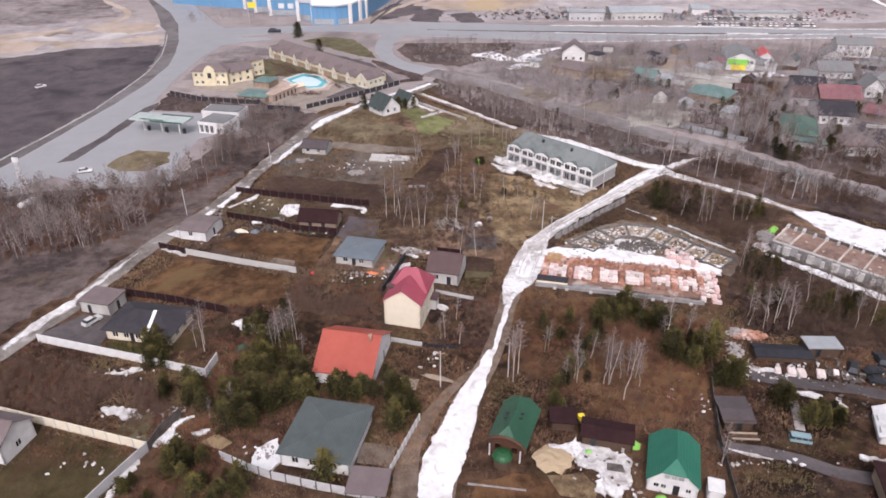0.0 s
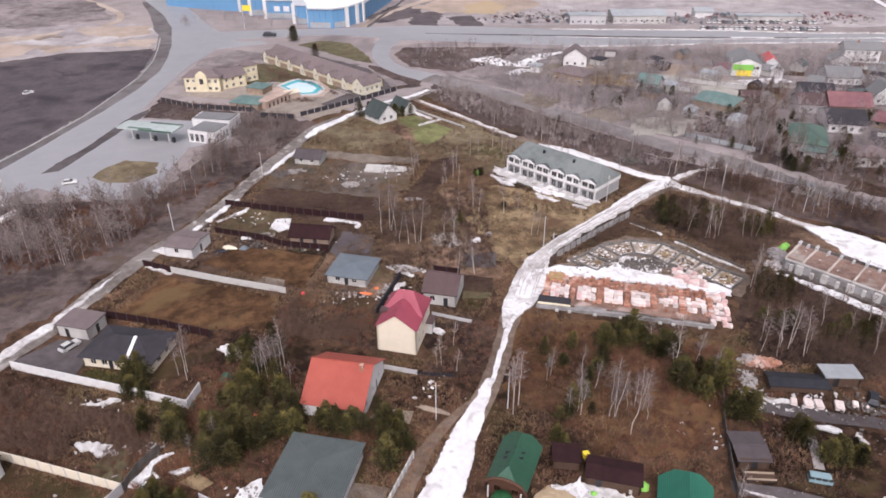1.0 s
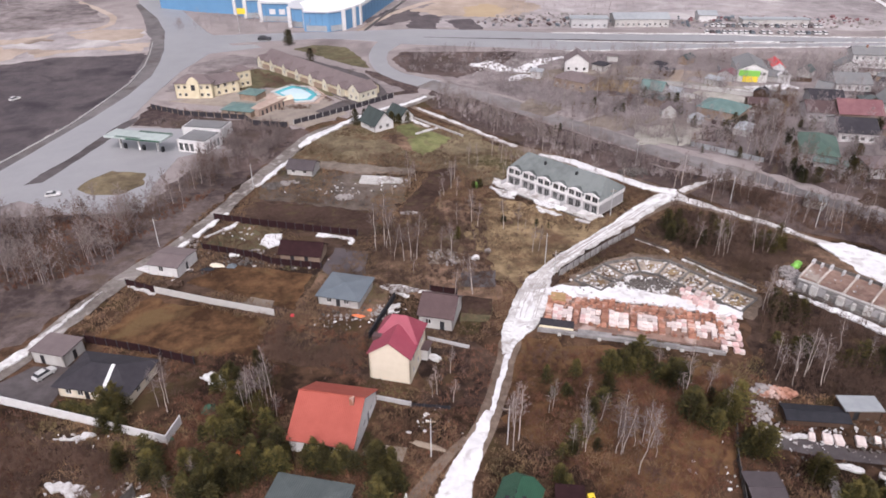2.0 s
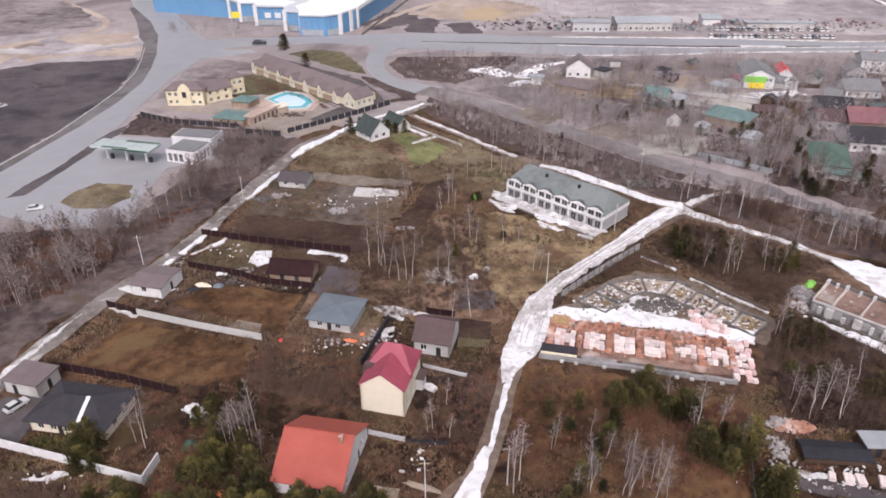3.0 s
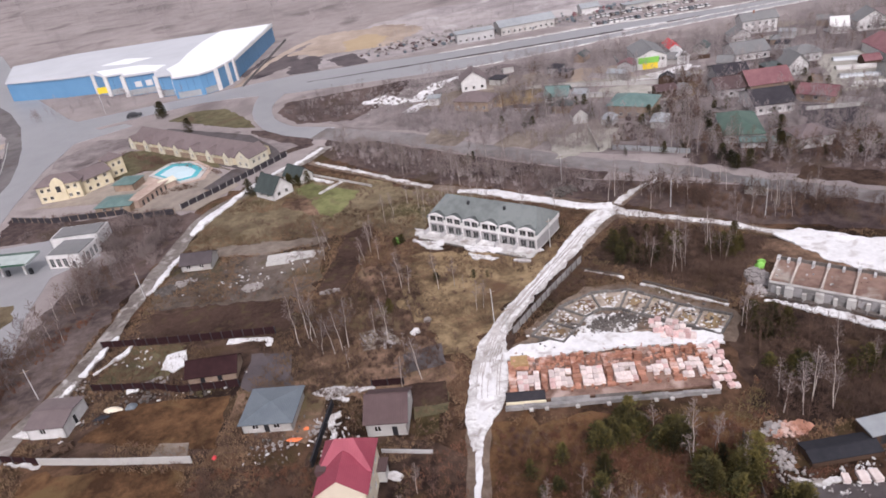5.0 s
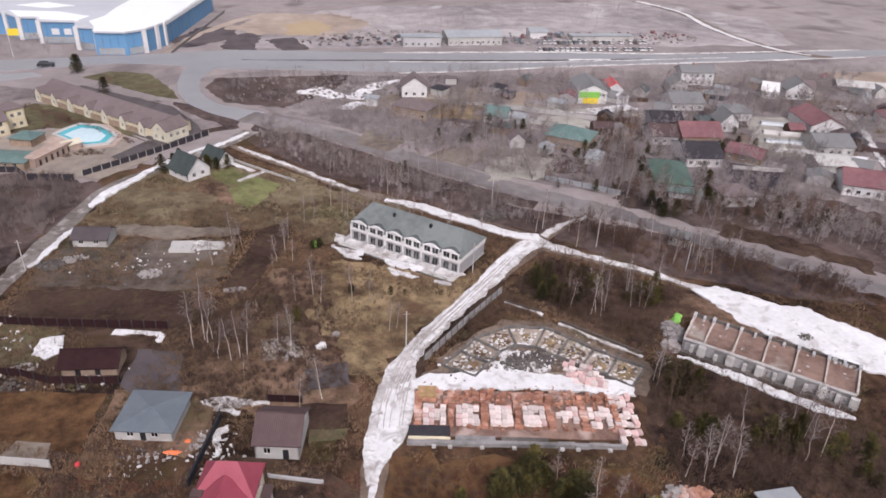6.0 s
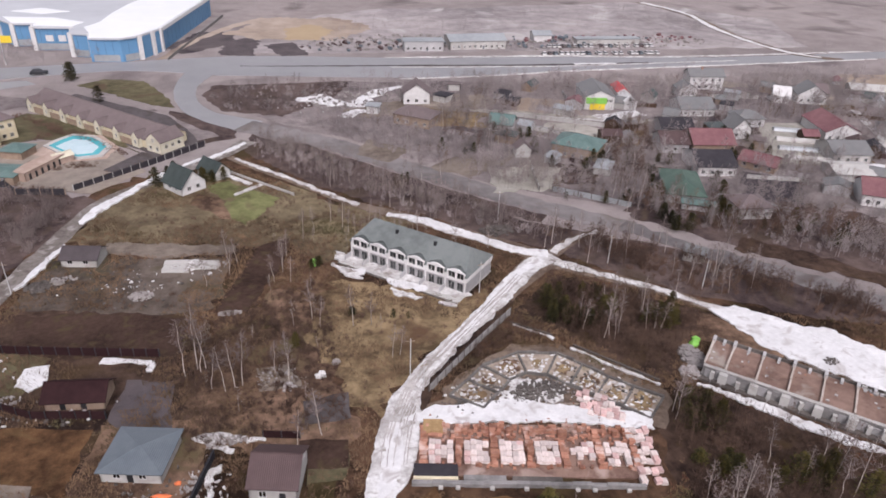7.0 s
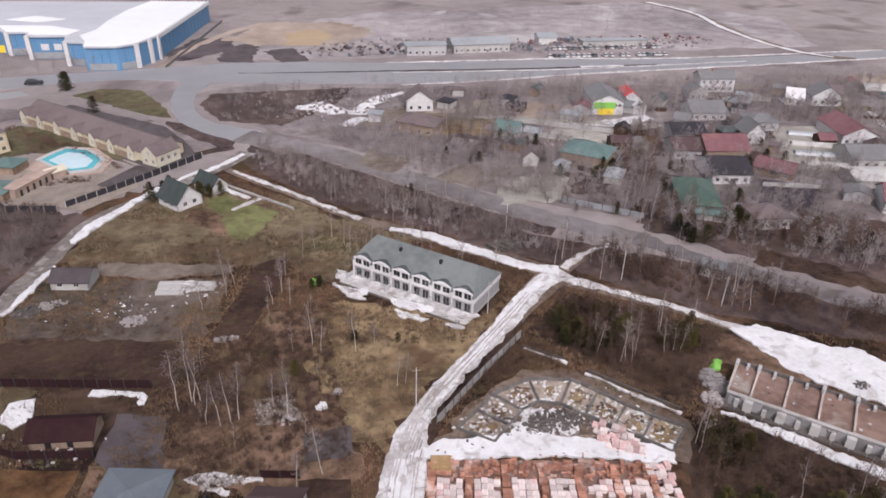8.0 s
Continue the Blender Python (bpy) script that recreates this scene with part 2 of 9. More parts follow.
DIMROOF = surf("dull_mauve_sheet_roof", (0.062, 0.05, 0.053), (0.098, 0.081, 0.084), 0.5, 0.8, 0.25, stripes=1.0, spec=0.2)
MAROON = surf("dark_maroon_roof", (0.072, 0.043, 0.043), (0.106, 0.068, 0.066), 0.6, 0.6, 0.25, stripes=1.0)
DEEPMAROON = surf("dark_red_brown_sheet", (0.022, 0.01, 0.011), (0.042, 0.02, 0.021), 0.6, 0.95, 0.2, spec=0.1)
DULLDEBRIS = surf("dull_pale_rubble", (0.24, 0.21, 0.2), (0.42, 0.38, 0.37), 0.8, 0.9, 0.4, vary=0.4)
TRAMPLED = surf("dull_trampled_soil", (0.05, 0.038, 0.031), (0.152, 0.12, 0.1), 0.25, 0.95, 0.7, place=True, spec=0.1, contrast=0.18, third=(0.085, 0.069, 0.045))
BAYWALL = surf("weathered_foundation_concrete", (0.098, 0.088, 0.081), (0.167, 0.152, 0.142), 0.8, 0.9, 0.4, vary=0.25, contrast=0.2)
BROWNVERGE = surf("red_brown_timber", (0.062, 0.028, 0.017), (0.105, 0.05, 0.031), 1.5, 0.8, 0.2)
PORCHGREEN = surf("deep_green_metal", (0.01, 0.05, 0.018), (0.02, 0.085, 0.03), 0.8, 0.5, 0.2)
BROWNROOF = surf("mauve_brown_tile_roof", (0.125, 0.095, 0.095), (0.18, 0.14, 0.138), 0.4, 0.8, 0.2)
TEALROOF = surf("teal_roof", (0.09, 0.14, 0.13), (0.15, 0.21, 0.195), 0.4, 0.6, 0.2, contrast=0.22)
# Red greyed towards mauve in its base colour to stand for distance haze.
REDROOF = surf("haze_dulled_red_roof", (0.157, 0.068, 0.075), (0.225, 0.109, 0.113), 0.4, 0.6, 0.2, contrast=0.22)
PALEGREEN = surf("pale_green_sheet", (0.3, 0.335, 0.318), (0.4, 0.435, 0.418), 0.4, 0.7, 0.1, contrast=0.22)
GREYSHEET = surf("grey_metal_sheet", (0.3, 0.31, 0.32), (0.42, 0.43, 0.44), 0.5, 0.5, 0.2, metal=0.3)
GREYBLUE = surf("dark_blue_trim", (0.06, 0.12, 0.2), (0.09, 0.17, 0.27), 0.3, 0.5, 0.1)
BLUE = surf("blue_cladding", (0.1, 0.225, 0.38), (0.14, 0.285, 0.46), 0.15, 0.5, 0.1)
ROOFWHITE = surf("white_membrane_roof", (0.68, 0.68, 0.68), (0.8, 0.8, 0.8), 0.05, 0.7, 0.1)
GREYMEMBRANE = surf("grey_membrane_roof", (0.4, 0.4, 0.42), (0.52, 0.52, 0.54), 0.05, 0.7, 0.1)
BIRCH = surf("birch_bark", (0.3, 0.25, 0.22), (0.56, 0.49, 0.44), 3.0, 0.9, 0.3, third=(0.12, 0.095, 0.085), tall=3.0, vary=0.25)
BARK = surf("dark_bark", (0.06, 0.045, 0.038), (0.12, 0.09, 0.075), 2.0, 0.9, 0.4)
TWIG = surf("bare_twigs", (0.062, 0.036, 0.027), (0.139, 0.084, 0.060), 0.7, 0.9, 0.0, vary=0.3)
# Twigs farther off get paler, greyer base colours: distance haze is painted in.
HAZETWIG = surf("haze_greyed_twigs", (0.178, 0.147, 0.144), (0.368, 0.311, 0.303), 0.05, 0.9, 0.0, place=True, contrast=0.2)
FARHAZETWIG = surf("haze_paled_far_twigs", (0.242, 0.205, 0.203), (0.378, 0.326, 0.32), 0.02, 0.9, 0.0, place=True)
REDTWIG = surf("russet_bush_twigs", (0.055, 0.025, 0.018), (0.184, 0.083, 0.047), 0.3, 0.9, 0.0, place=True, contrast=0.16, third=(0.1, 0.06, 0.05))
NEEDLE = surf("olive_pine_needles", (0.024, 0.024, 0.008), (0.132, 0.102, 0.027), 0.6, 0.8, 0.0, vary=0.5, contrast=0.15, third=(0.058, 0.052, 0.018))
STRAW = surf("dry_straw_grass", (0.084, 0.048, 0.029), (0.259, 0.160, 0.091), 0.16, 0.9, 0.0, place=True, contrast=0.16, third=(0.113, 0.093, 0.038))
GLASS = glass("window_glass")
DARKMETAL = surf("dark_metal", (0.03, 0.03, 0.035), (0.06, 0.06, 0.065), 2.0, 0.5, 0.1, metal=0.5)
PIPE = surf("galvanised_pole", (0.4, 0.39, 0.38), (0.55, 0.53, 0.52), 2.0, 0.6, 0.1)
TIMBER = surf("weathered_timber", (0.26, 0.2, 0.15), (0.38, 0.3, 0.23), 1.5, 0.85, 0.3, vary=0.2)
POOLWATER = surf("turquoise_pool_water", (0.04, 0.33, 0.38), (0.09, 0.43, 0.47), 0.3, 0.1, 0.15, spec=0.5)
PALEPOOL = surf("pale_blue_pool_floor", (0.42, 0.56, 0.6), (0.55, 0.66, 0.69), 0.4, 0.15, 0.1, spec=0.5)
LIME = surf("lime_green_plastic", (0.17, 0.42, 0.07), (0.25, 0.52, 0.1), 1.0, 0.5, 0.1)
VIVIDYELLOW = surf("bright_yellow_paint", (0.7, 0.5, 0.03), (0.8, 0.6, 0.06), 1.0, 0.5, 0.1)
VIVIDRED = surf("bright_red_paint", (0.5, 0.04, 0.05), (0.6, 0.07, 0.07), 1.0, 0.5, 0.1)
ORANGETARP = surf("orange_tarpaulin", (0.65, 0.14, 0.05), (0.75, 0.22, 0.08), 1.0, 0.6, 0.3)
CARTEAL = surf("teal_car_paint", (0.190, 0.280, 0.304), (0.257, 0.336, 0.360), 1.0, 0.3, 0.0)
RUBBER = surf("black_rubber", (0.02, 0.02, 0.02), (0.035, 0.035, 0.035), 4.0, 0.8, 0.1)
DEBRIS = surf("pale_rubble", (0.16, 0.134, 0.124), (0.376, 0.34, 0.324), 0.5, 0.9, 0.3, place=True)


# ---- building helpers ----
def part(name, bm, material, parent, label=""):
    """Links a bmesh as one mesh object under a thing or a part."""
    me = bpy.data.meshes.new(name)
    bm.to_mesh(me)
    bm.free()
    return again(name, me, material, parent, label)


def again(name, me, material, parent, label="", m=None):
    """One more object on a mesh that stands already."""
    if not me.materials:
        me.materials.append(material)
    ob = new(name, me)
    ob.parent = parent
    if m is not None:
        ob.matrix_basis = m
    return tagged(ob, label)


def thing(name, label, category, x=0.0, y=0.0, ang=0.0, z=0.0, group="", kind=""):
    ob = new(name)
    ob.matrix_basis = pose(x, y, z, 0, 0, ang)
    return tagged(ob, label, category, group, kind)


def one(name, bm, material, label, category="", group="", kind="", m=None):
    """A thing or a piece of the setting that is one mesh."""
    ob = part(name, bm, material, None)
    if m is not None:
        ob.matrix_basis = m
    return tagged(ob, label, category, group, kind)


def box(bm, x0, x1, y0, y1, z0, z1):
    v = [bm.verts.new((x, y, z)) for z in (z0, z1) for x, y in ((x0, y0), (x1, y0), (x1, y1), (x0, y1))]
    for q in ((3, 2, 1, 0), (4, 5, 6, 7), (0, 1, 5, 4), (1, 2, 6, 5), (2, 3, 7, 6), (3, 0, 4, 7)):
        bm.faces.new([v[i] for i in q])
    return v


def boxbm(*sizes):
    bm = bmesh.new()
    box(bm, *sizes)
    return bm


def solid(bm, low, high, faces):
    """A closed body from a ring of low points and one of high points, with the faces of the high ones."""
    a = [bm.verts.new(p) for p in low]
    b = [bm.verts.new(p) for p in high]
    k = len(low)
    for i in range(k):
        bm.faces.new((a[i], a[(i + 1) % k], b[(i + 1) % k], b[i]))
    bm.faces.new(a[::-1])
    for f in faces:
        bm.faces.new([b[i] for i in f])


def tube(bm, p, q, r0, r1, n=5):
    p, q = Vector(p), Vector(q)
    d = (q - p).normalized()
    s = d.orthogonal().normalized()
    t = d.cross(s)
    rings = []
    for c, r in ((p, r0), (q, r1)):
        if r < 1e-4:
            rings.append([bm.verts.new(c)])
        else:
            rings.append([bm.verts.new(c + r * (math.cos(6.2832 * i / n) * s + math.sin(6.2832 * i / n) * t)) for i in range(n)])
    a, b = rings
    for i in range(n):
        j = (i + 1) % n
        bm.faces.new((a[i], a[j], b[0]) if len(b) == 1 else (a[i], a[j], b[j], b[i]))
    if len(b) > 1:
        bm.faces.new(b)


def coast(p, amp, seed):
    """How far an edge wanders at a point, at three sizes."""
    q = Vector((p.x, p.y, seed * 3.7))
    return 1.6 * amp * (noise.noise(q * 0.28) + 0.7 * noise.noise(q * 0.8) + 0.5 * noise.noise(q * 2.1))


def outline(pts, step=2.0, amp=0.4, seed=0):
    """A closed outline with edges that wander."""
    out = []
    for i, p in enumerate(pts):
        a, b = Vector(p), Vector(pts[(i + 1) % len(pts)])
        k = max(1, int((b - a).length / step))
        side = Vector((a.y - b.y, b.x - a.x)).normalized()
        for j in range(k):
            q = a.lerp(b, j / k)
            out.append(q + side * coast(q, amp, seed) * (1 if j else 0.5))
    return out


MASK = np.zeros((900, 980), bool)
GX = (np.arange(900) * 0.5 - 200)[:, None]
GY = (np.arange(980) * 0.5 + 30)[None, :]


def block_rect(m, w, d, margin):
    """Marks the ground under a thing as built on."""
    inv = m.inverted()
    u = inv[0][0] * GX + inv[0][1] * GY + inv[0][3]
    v = inv[1][0] * GX + inv[1][1] * GY + inv[1][3]
    MASK[(u > -margin) & (u < w + margin) & (v > -margin) & (v < d + margin)] = True


def block_disc(x, y, r):
    i0, i1 = int((x - r + 200) * 2), int((x + r + 200) * 2) + 2
    j0, j1 = int((y - r - 30) * 2), int((y + r - 30) * 2) + 2
    if i1 <= 0 or j1 <= 0 or i0 >= 900 or j0 >= 980:
        return
    i0, j0 = max(i0, 0), max(j0, 0)
    MASK[i0:i1, j0:j1] |= (GX[i0:i1] - x) ** 2 + (GY[:, j0:j1] - y) ** 2 < r * r


def block_poly(pts):
    odd = np.zeros(MASK.shape, bool)
    for (xa, ya), (xb, yb) in zip(pts, pts[1:] + pts[:1]):
        if ya != yb:
            odd ^= ((ya > GY) != (yb > GY)) & (GX < (xb - xa) * (GY - ya) / (yb - ya) + xa)
    MASK[odd] = True


def built(x, y):
    i, j = int((x + 200) * 2), int((y - 30) * 2)
    return 0 <= i < 900 and 0 <= j < 980 and bool(MASK[i, j])


LAYER = {"structure": [0.02, 0], "stuff": [0.2, 0]}


def level(kind, lift):
    """Each slab lies a little over the one before."""
    base = LAYER["stuff" if kind == "stuff" else "structure"]
    base[1] += 1
    return base[0] + (0.003 * (base[1] % 40) if kind == "stuff" else 0.0015 * base[1]) + lift


def close_slab(name, ring, tris, top, material, label, category, kind):
    bm = bmesh.new()
    low = [bm.verts.new((p.x, p.y, 0.0)) for p in ring]
    high = [bm.verts.new((p.x, p.y, top)) for p in ring]
    k = len(ring)
    for i in range(k):
        bm.faces.new((low[i], low[(i + 1) % k], high[(i + 1) % k], high[i]))
    for t in tris:
        if len(set(t)) == len(t):
            bm.faces.new([high[i] for i in t])
    bmesh.ops.recalc_face_normals(bm, faces=bm.faces)
    return one(name, bm, material, label, category, kind=kind)


def sheet(name, pts, material, label, category="", step=2.0, amp=0.4, seed=0, lift=0.0, kind="structure"):
    """A thin slab on the ground with an uneven edge."""
    ring = outline(pts, step, amp, seed)
    k = len(ring)
    made = geometry.delaunay_2d_cdt([Vector((p.x, p.y)) for p in ring], [], [list(range(k))], 1, 1e-5)
    back = [o[0] if o else -1 for o in made[3]]
    tris = [[back[i] for i in f] for f in made[2]]
    return close_slab(name, ring, [t for t in tris if min(t) >= 0], level(kind, lift), material, label, category, kind)


def ribbon(name, line, widths, material, label, amp=0.3, seed=0, step=2.5, lift=0.0, kind="structure", category=""):
    """A road along a line, with its width at each point and edges that wander."""
    pts = [Vector(p) for p in line]
    fine, wide = [], []
    for i in range(len(pts) - 1):
        p0, p1, p2, p3 = pts[max(0, i - 1)], pts[i], pts[i + 1], pts[min(len(pts) - 1, i + 2)]
        k = max(1, int((p2 - p1).length / step))
        for j in range(k):
            f = j / k
            fine.append(0.5 * (2 * p1 + (p2 - p0) * f + (2 * p0 - 5 * p1 + 4 * p2 - p3) * f * f + (3 * p1 - p0 - 3 * p2 + p3) * f ** 3))
            wide.append(widths[i] + (widths[i + 1] - widths[i]) * f)
    fine.append(pts[-1])
    wide.append(widths[-1])
    left, right = [], []
    for i, p in enumerate(fine):
        a, b = fine[max(0, i - 1)], fine[min(len(fine) - 1, i + 1)]
        side = Vector((a.y - b.y, b.x - a.x)).normalized()
        cap = 0.42 * wide[i]
        left.append(p + side * (wide[i] / 2 + max(-cap, min(cap, coast(p, amp, seed)))))
        right.append(p - side * (wide[i] / 2 + max(-cap, min(cap, coast(p, amp, seed + 50)))))
        if name == "road":
            block_disc(p.x, p.y, wide[i] / 2 + 0.6)
    n = len(fine)
    ring = right + left[::-1]
    tris = [(i, i + 1, 2 * n - 2 - i, 2 * n - 1 - i) for i in range(n - 1)]
    return close_slab(name, ring, tris, level(kind, lift), material, label, category, kind)


def wall_panel(bm, length, height, thick, holes, m):
    """A wall along x with openings (x0, x1, z0, z1) that go through it."""
    xs = sorted({0.0, length, *[h[0] for h in holes], *[h[1] for h in holes]})
    zs = sorted({0.0, height, *[h[2] for h in holes], *[h[3] for h in holes]})
    for a, b in zip(xs, xs[1:]):
        run = None
        for c, d in zip(zs, zs[1:]):
            full = not any(h[0] - 1e-6 < (a + b) / 2 < h[1] and h[2] < (c + d) / 2 < h[3] for h in holes)
            if full:
                run = [run[0], d] if run else [c, d]
            if run and (not full or d == zs[-1]):
                v = box(bm, a, b, 0, thick, run[0], run[1])
                bmesh.ops.transform(bm, matrix=m, verts=v)
                run = None


WINDOWS = {}


def window_meshes(w, h):
    key = (round(w, 2), round(h, 2))
    if key not in WINDOWS:
        bm = bmesh.new()
        t = 0.09
        for s in ((0, w, 0, t), (0, w, h - t, h), (0, t, t, h - t), (w - t, w, t, h - t), (w / 2 - t / 2, w / 2 + t / 2, t, h - t)):
            box(bm, s[0], s[1], -0.03, 0.07, s[2], s[3])
        f = bpy.data.meshes.new("window_frame")
        bm.to_mesh(f)
        bm.free()
        bm = boxbm(0.02, w - 0.02, 0.03, 0.045, 0.02, h - 0.02)
        p = bpy.data.meshes.new("pane")
        bm.to_mesh(p)
        bm.free()
        WINDOWS[key] = f, p
    return WINDOWS[key]


def side_pose(side, w, d):
    return {"f": pose(0, 0, 0), "r": pose(w, 0, 0, 0, 0, 90), "b": pose(w, d, 0, 0, 0, 180), "l": pose(0, d, 0, 0, 0, 270)}[side]


def gable_roof(w, d, h, rh, over, along="x", thick=0.16, clip=0.0):
    """A gable roof with thickness; clip: how far the ridge's ends are hipped back."""
    bm = bmesh.new()
    if along == "y":
        w, d = d, w
    s = rh / (d / 2)
    e = h - s * over
    x0, x1, y0, y1, top = -over, w + over, -over, d + over, h + rh
    ridge = [(x0 + clip, d / 2, top), (x1 - clip, d / 2, top)]
    if clip:
        low = [(x0, y0, e - thick), (x1, y0, e - thick), (x1, d / 2 - 0.25 * d, h + rh * 0.5 - thick), (x1, d / 2 + 0.25 * d, h + rh * 0.5 - thick), (x1, y1, e - thick), (x0, y1, e - thick), (x0, d / 2 + 0.25 * d, h + rh * 0.5 - thick), (x0, d / 2 - 0.25 * d, h + rh * 0.5 - thick)]
        up = [(p[0], p[1], p[2] + thick) for p in low]
        a = [bm.verts.new(p) for p in low]
        b = [bm.verts.new(p) for p in up]
        r = [bm.verts.new(p) for p in ridge]
        q = [bm.verts.new((p[0], p[1], p[2] - thick)) for p in ridge]
        for i in range(8):
            bm.faces.new((a[i], a[(i + 1) % 8], b[(i + 1) % 8], b[i]))
        for g, k in ((b, r), (a, q)):
            for f in ((g[0], g[1], g[2], k[1], k[0], g[7]), (g[2], g[3], k[1]), (g[3], g[4], g[5], g[6], k[0], k[1]), (g[6], g[7], k[0])):
                bm.faces.new(f)
    else:
        for ya, yb in ((y0, d / 2), (y1, d / 2)):
            t = [(x0, ya, e), (x1, ya, e), (x1, yb, top), (x0, yb, top)]
            solid(bm, [(p[0], p[1], p[2] - thick) for p in t], t, [(0, 1, 2, 3)])
    bmesh.ops.recalc_face_normals(bm, faces=bm.faces)
    if along == "y":
        bmesh.ops.transform(bm, matrix=pose(d, 0, 0, 0, 0, 90), verts=bm.verts)
    return bm


def hip_roof(w, d, h, rh, over, thick=0.16, ridge=None):
    bm = bmesh.new()
    x0, x1, y0, y1 = -over, w + over, -over, d + over
    low = [(x0, y0, h - thick), (x1, y0, h - thick), (x1, y1, h - thick), (x0, y1, h - thick)]
    a = [bm.verts.new(p) for p in low]
    b = [bm.verts.new((p[0], p[1], h)) for p in low]
    run = ridge if ridge is not None else max(0.3, abs(w - d))
    if w >= d:
        r = [bm.verts.new(((x0 + x1 - run) / 2, d / 2, h + rh)), bm.verts.new(((x0 + x1 + run) / 2, d / 2, h + rh))]
        faces = ((b[0], b[1], r[1], r[0]), (b[1], b[2], r[1]), (b[2], b[3], r[0], r[1]), (b[3], b[0], r[0]))
    else:
        r = [bm.verts.new((w / 2, (y0 + y1 - run) / 2, h + rh)), bm.verts.new((w / 2, (y0 + y1 + run) / 2, h + rh))]
        faces = ((b[0], b[1], r[0]), (b[1], b[2], r[1], r[0]), (b[2], b[3], r[1]), (b[3], b[0], r[0], r[1]))
    for i in range(4):
        bm.faces.new((a[i], a[(i + 1) % 4], b[(i + 1) % 4], b[i]))
    bm.faces.new(a[::-1])
    for f in faces:
        bm.faces.new(f)
    return bm


def house(name, label, x, y, ang, w, d, h, roof, rh, wallm, roofm, over=0.45, wins=(), doors=(), chimney=None, frame_m=None, roof_label="", group="", clip=0.0, ridge=None, ww=1.2, wh=1.3, category="house", storeys=1):
    """A house with its front along x at y = 0. wins: side, places along it, sill height. doors: side, place."""
    t = thing(name, label, category, x, y, ang, group=group)
    block_rect(pose(x, y, 0, 0, 0, ang), w, d, 0.8)
    holes = {s: [] for s in "frbl"}
    panes = []
    for side, places, sill in wins:
        for u in places:
            if sill + wh < h:
                holes[side].append((u - ww / 2, u + ww / 2, sill, sill + wh))
            panes.append((side, u - ww / 2, sill))
    for side, u in doors:
        holes[side].append((u - 0.5, u + 0.5, 0.02, 2.1))
    wall = bmesh.new()
    for s in "frbl":
        wall_panel(wall, w if s in "fb" else d, h, 0.3, holes[s], side_pose(s, w, d))
    if roof in ("gx", "gy"):
        slack = 0.5 if clip else 0.2
        for k in (0, 1):
            if roof == "gx":
                pts = [(w * k, 0, h - 0.01), (w * k, d, h - 0.01), (w * k, d / 2, h + rh - slack)]
                off = (0.3 if k == 0 else -0.3, 0, 0)
            else:
                pts = [(0, d * k, h - 0.01), (w, d * k, h - 0.01), (w / 2, d * k, h + rh - slack)]
                off = (0, 0.3 if k == 0 else -0.3, 0)
            if clip:
                top = pts[2]
                keep = 0.5
                pts = [pts[0], pts[1], tuple(Vector(pts[1]).lerp(Vector(top), keep)), tuple(Vector(pts[0]).lerp(Vector(top), keep))]
            far = [tuple(Vector(p) + Vector(off)) for p in pts]
            solid(wall, pts, far, [tuple(range(len(pts)))])
    bmesh.ops.recalc_face_normals(wall, faces=wall.faces)
    part("wall", wall, wallm, t)
    if roof == "gx":
        rb = gable_roof(w, d, h, rh, over, "x", clip=clip)
    elif roof == "gy":
        rb = gable_roof(w, d, h, rh, over, "y", clip=clip)
    elif roof == "hip":
        rb = hip_roof(w, d, h, rh, over, ridge=ridge)
    else:
        rb = boxbm(-over, w + over, -over, d + over, h, h + 0.22)
    r = part("roof", rb, roofm, t, roof_label)
    if roof == "gx":
        part("ridge_cap", boxbm(-over, w + over, d / 2 - 0.14, d / 2 + 0.14, h + rh - 0.04, h + rh + 0.07), roofm, r)
    if roof == "gy" and not clip:
        part("ridge_cap", boxbm(w / 2 - 0.14, w / 2 + 0.14, -over, d + over, h + rh - 0.04, h + rh + 0.07), roofm, r)
    if chimney:
        cu, cv, ct = chimney
        part("chimney", boxbm(cu - 0.35, cu + 0.35, cv - 0.35, cv + 0.35, h, ct), BRICK, r, "square brick chimney")
    fm, pm = window_meshes(ww, wh)
    for side, u, sill in panes:
        m = side_pose(side, w, d) @ pose(u, 0.1 if sill + wh < h else -0.04, sill)
        f = again("window", fm, frame_m or WHITE, t, m=m)
        again("pane", pm, GLASS, f)
    for side, u in doors:
        m = side_pose(side, w, d) @ pose(u - 0.5, 0.08, 0.02)
        dm = part("door", boxbm(0.02, 0.98, 0, 0.06, 0, 2.07), DARKMETAL, t, "dark panel door")
        dm.matrix_basis = m
    part("foundation", boxbm(-0.06, w + 0.06, -0.06, d + 0.06, -0.05, 0.018), FOUND, t)
    return t


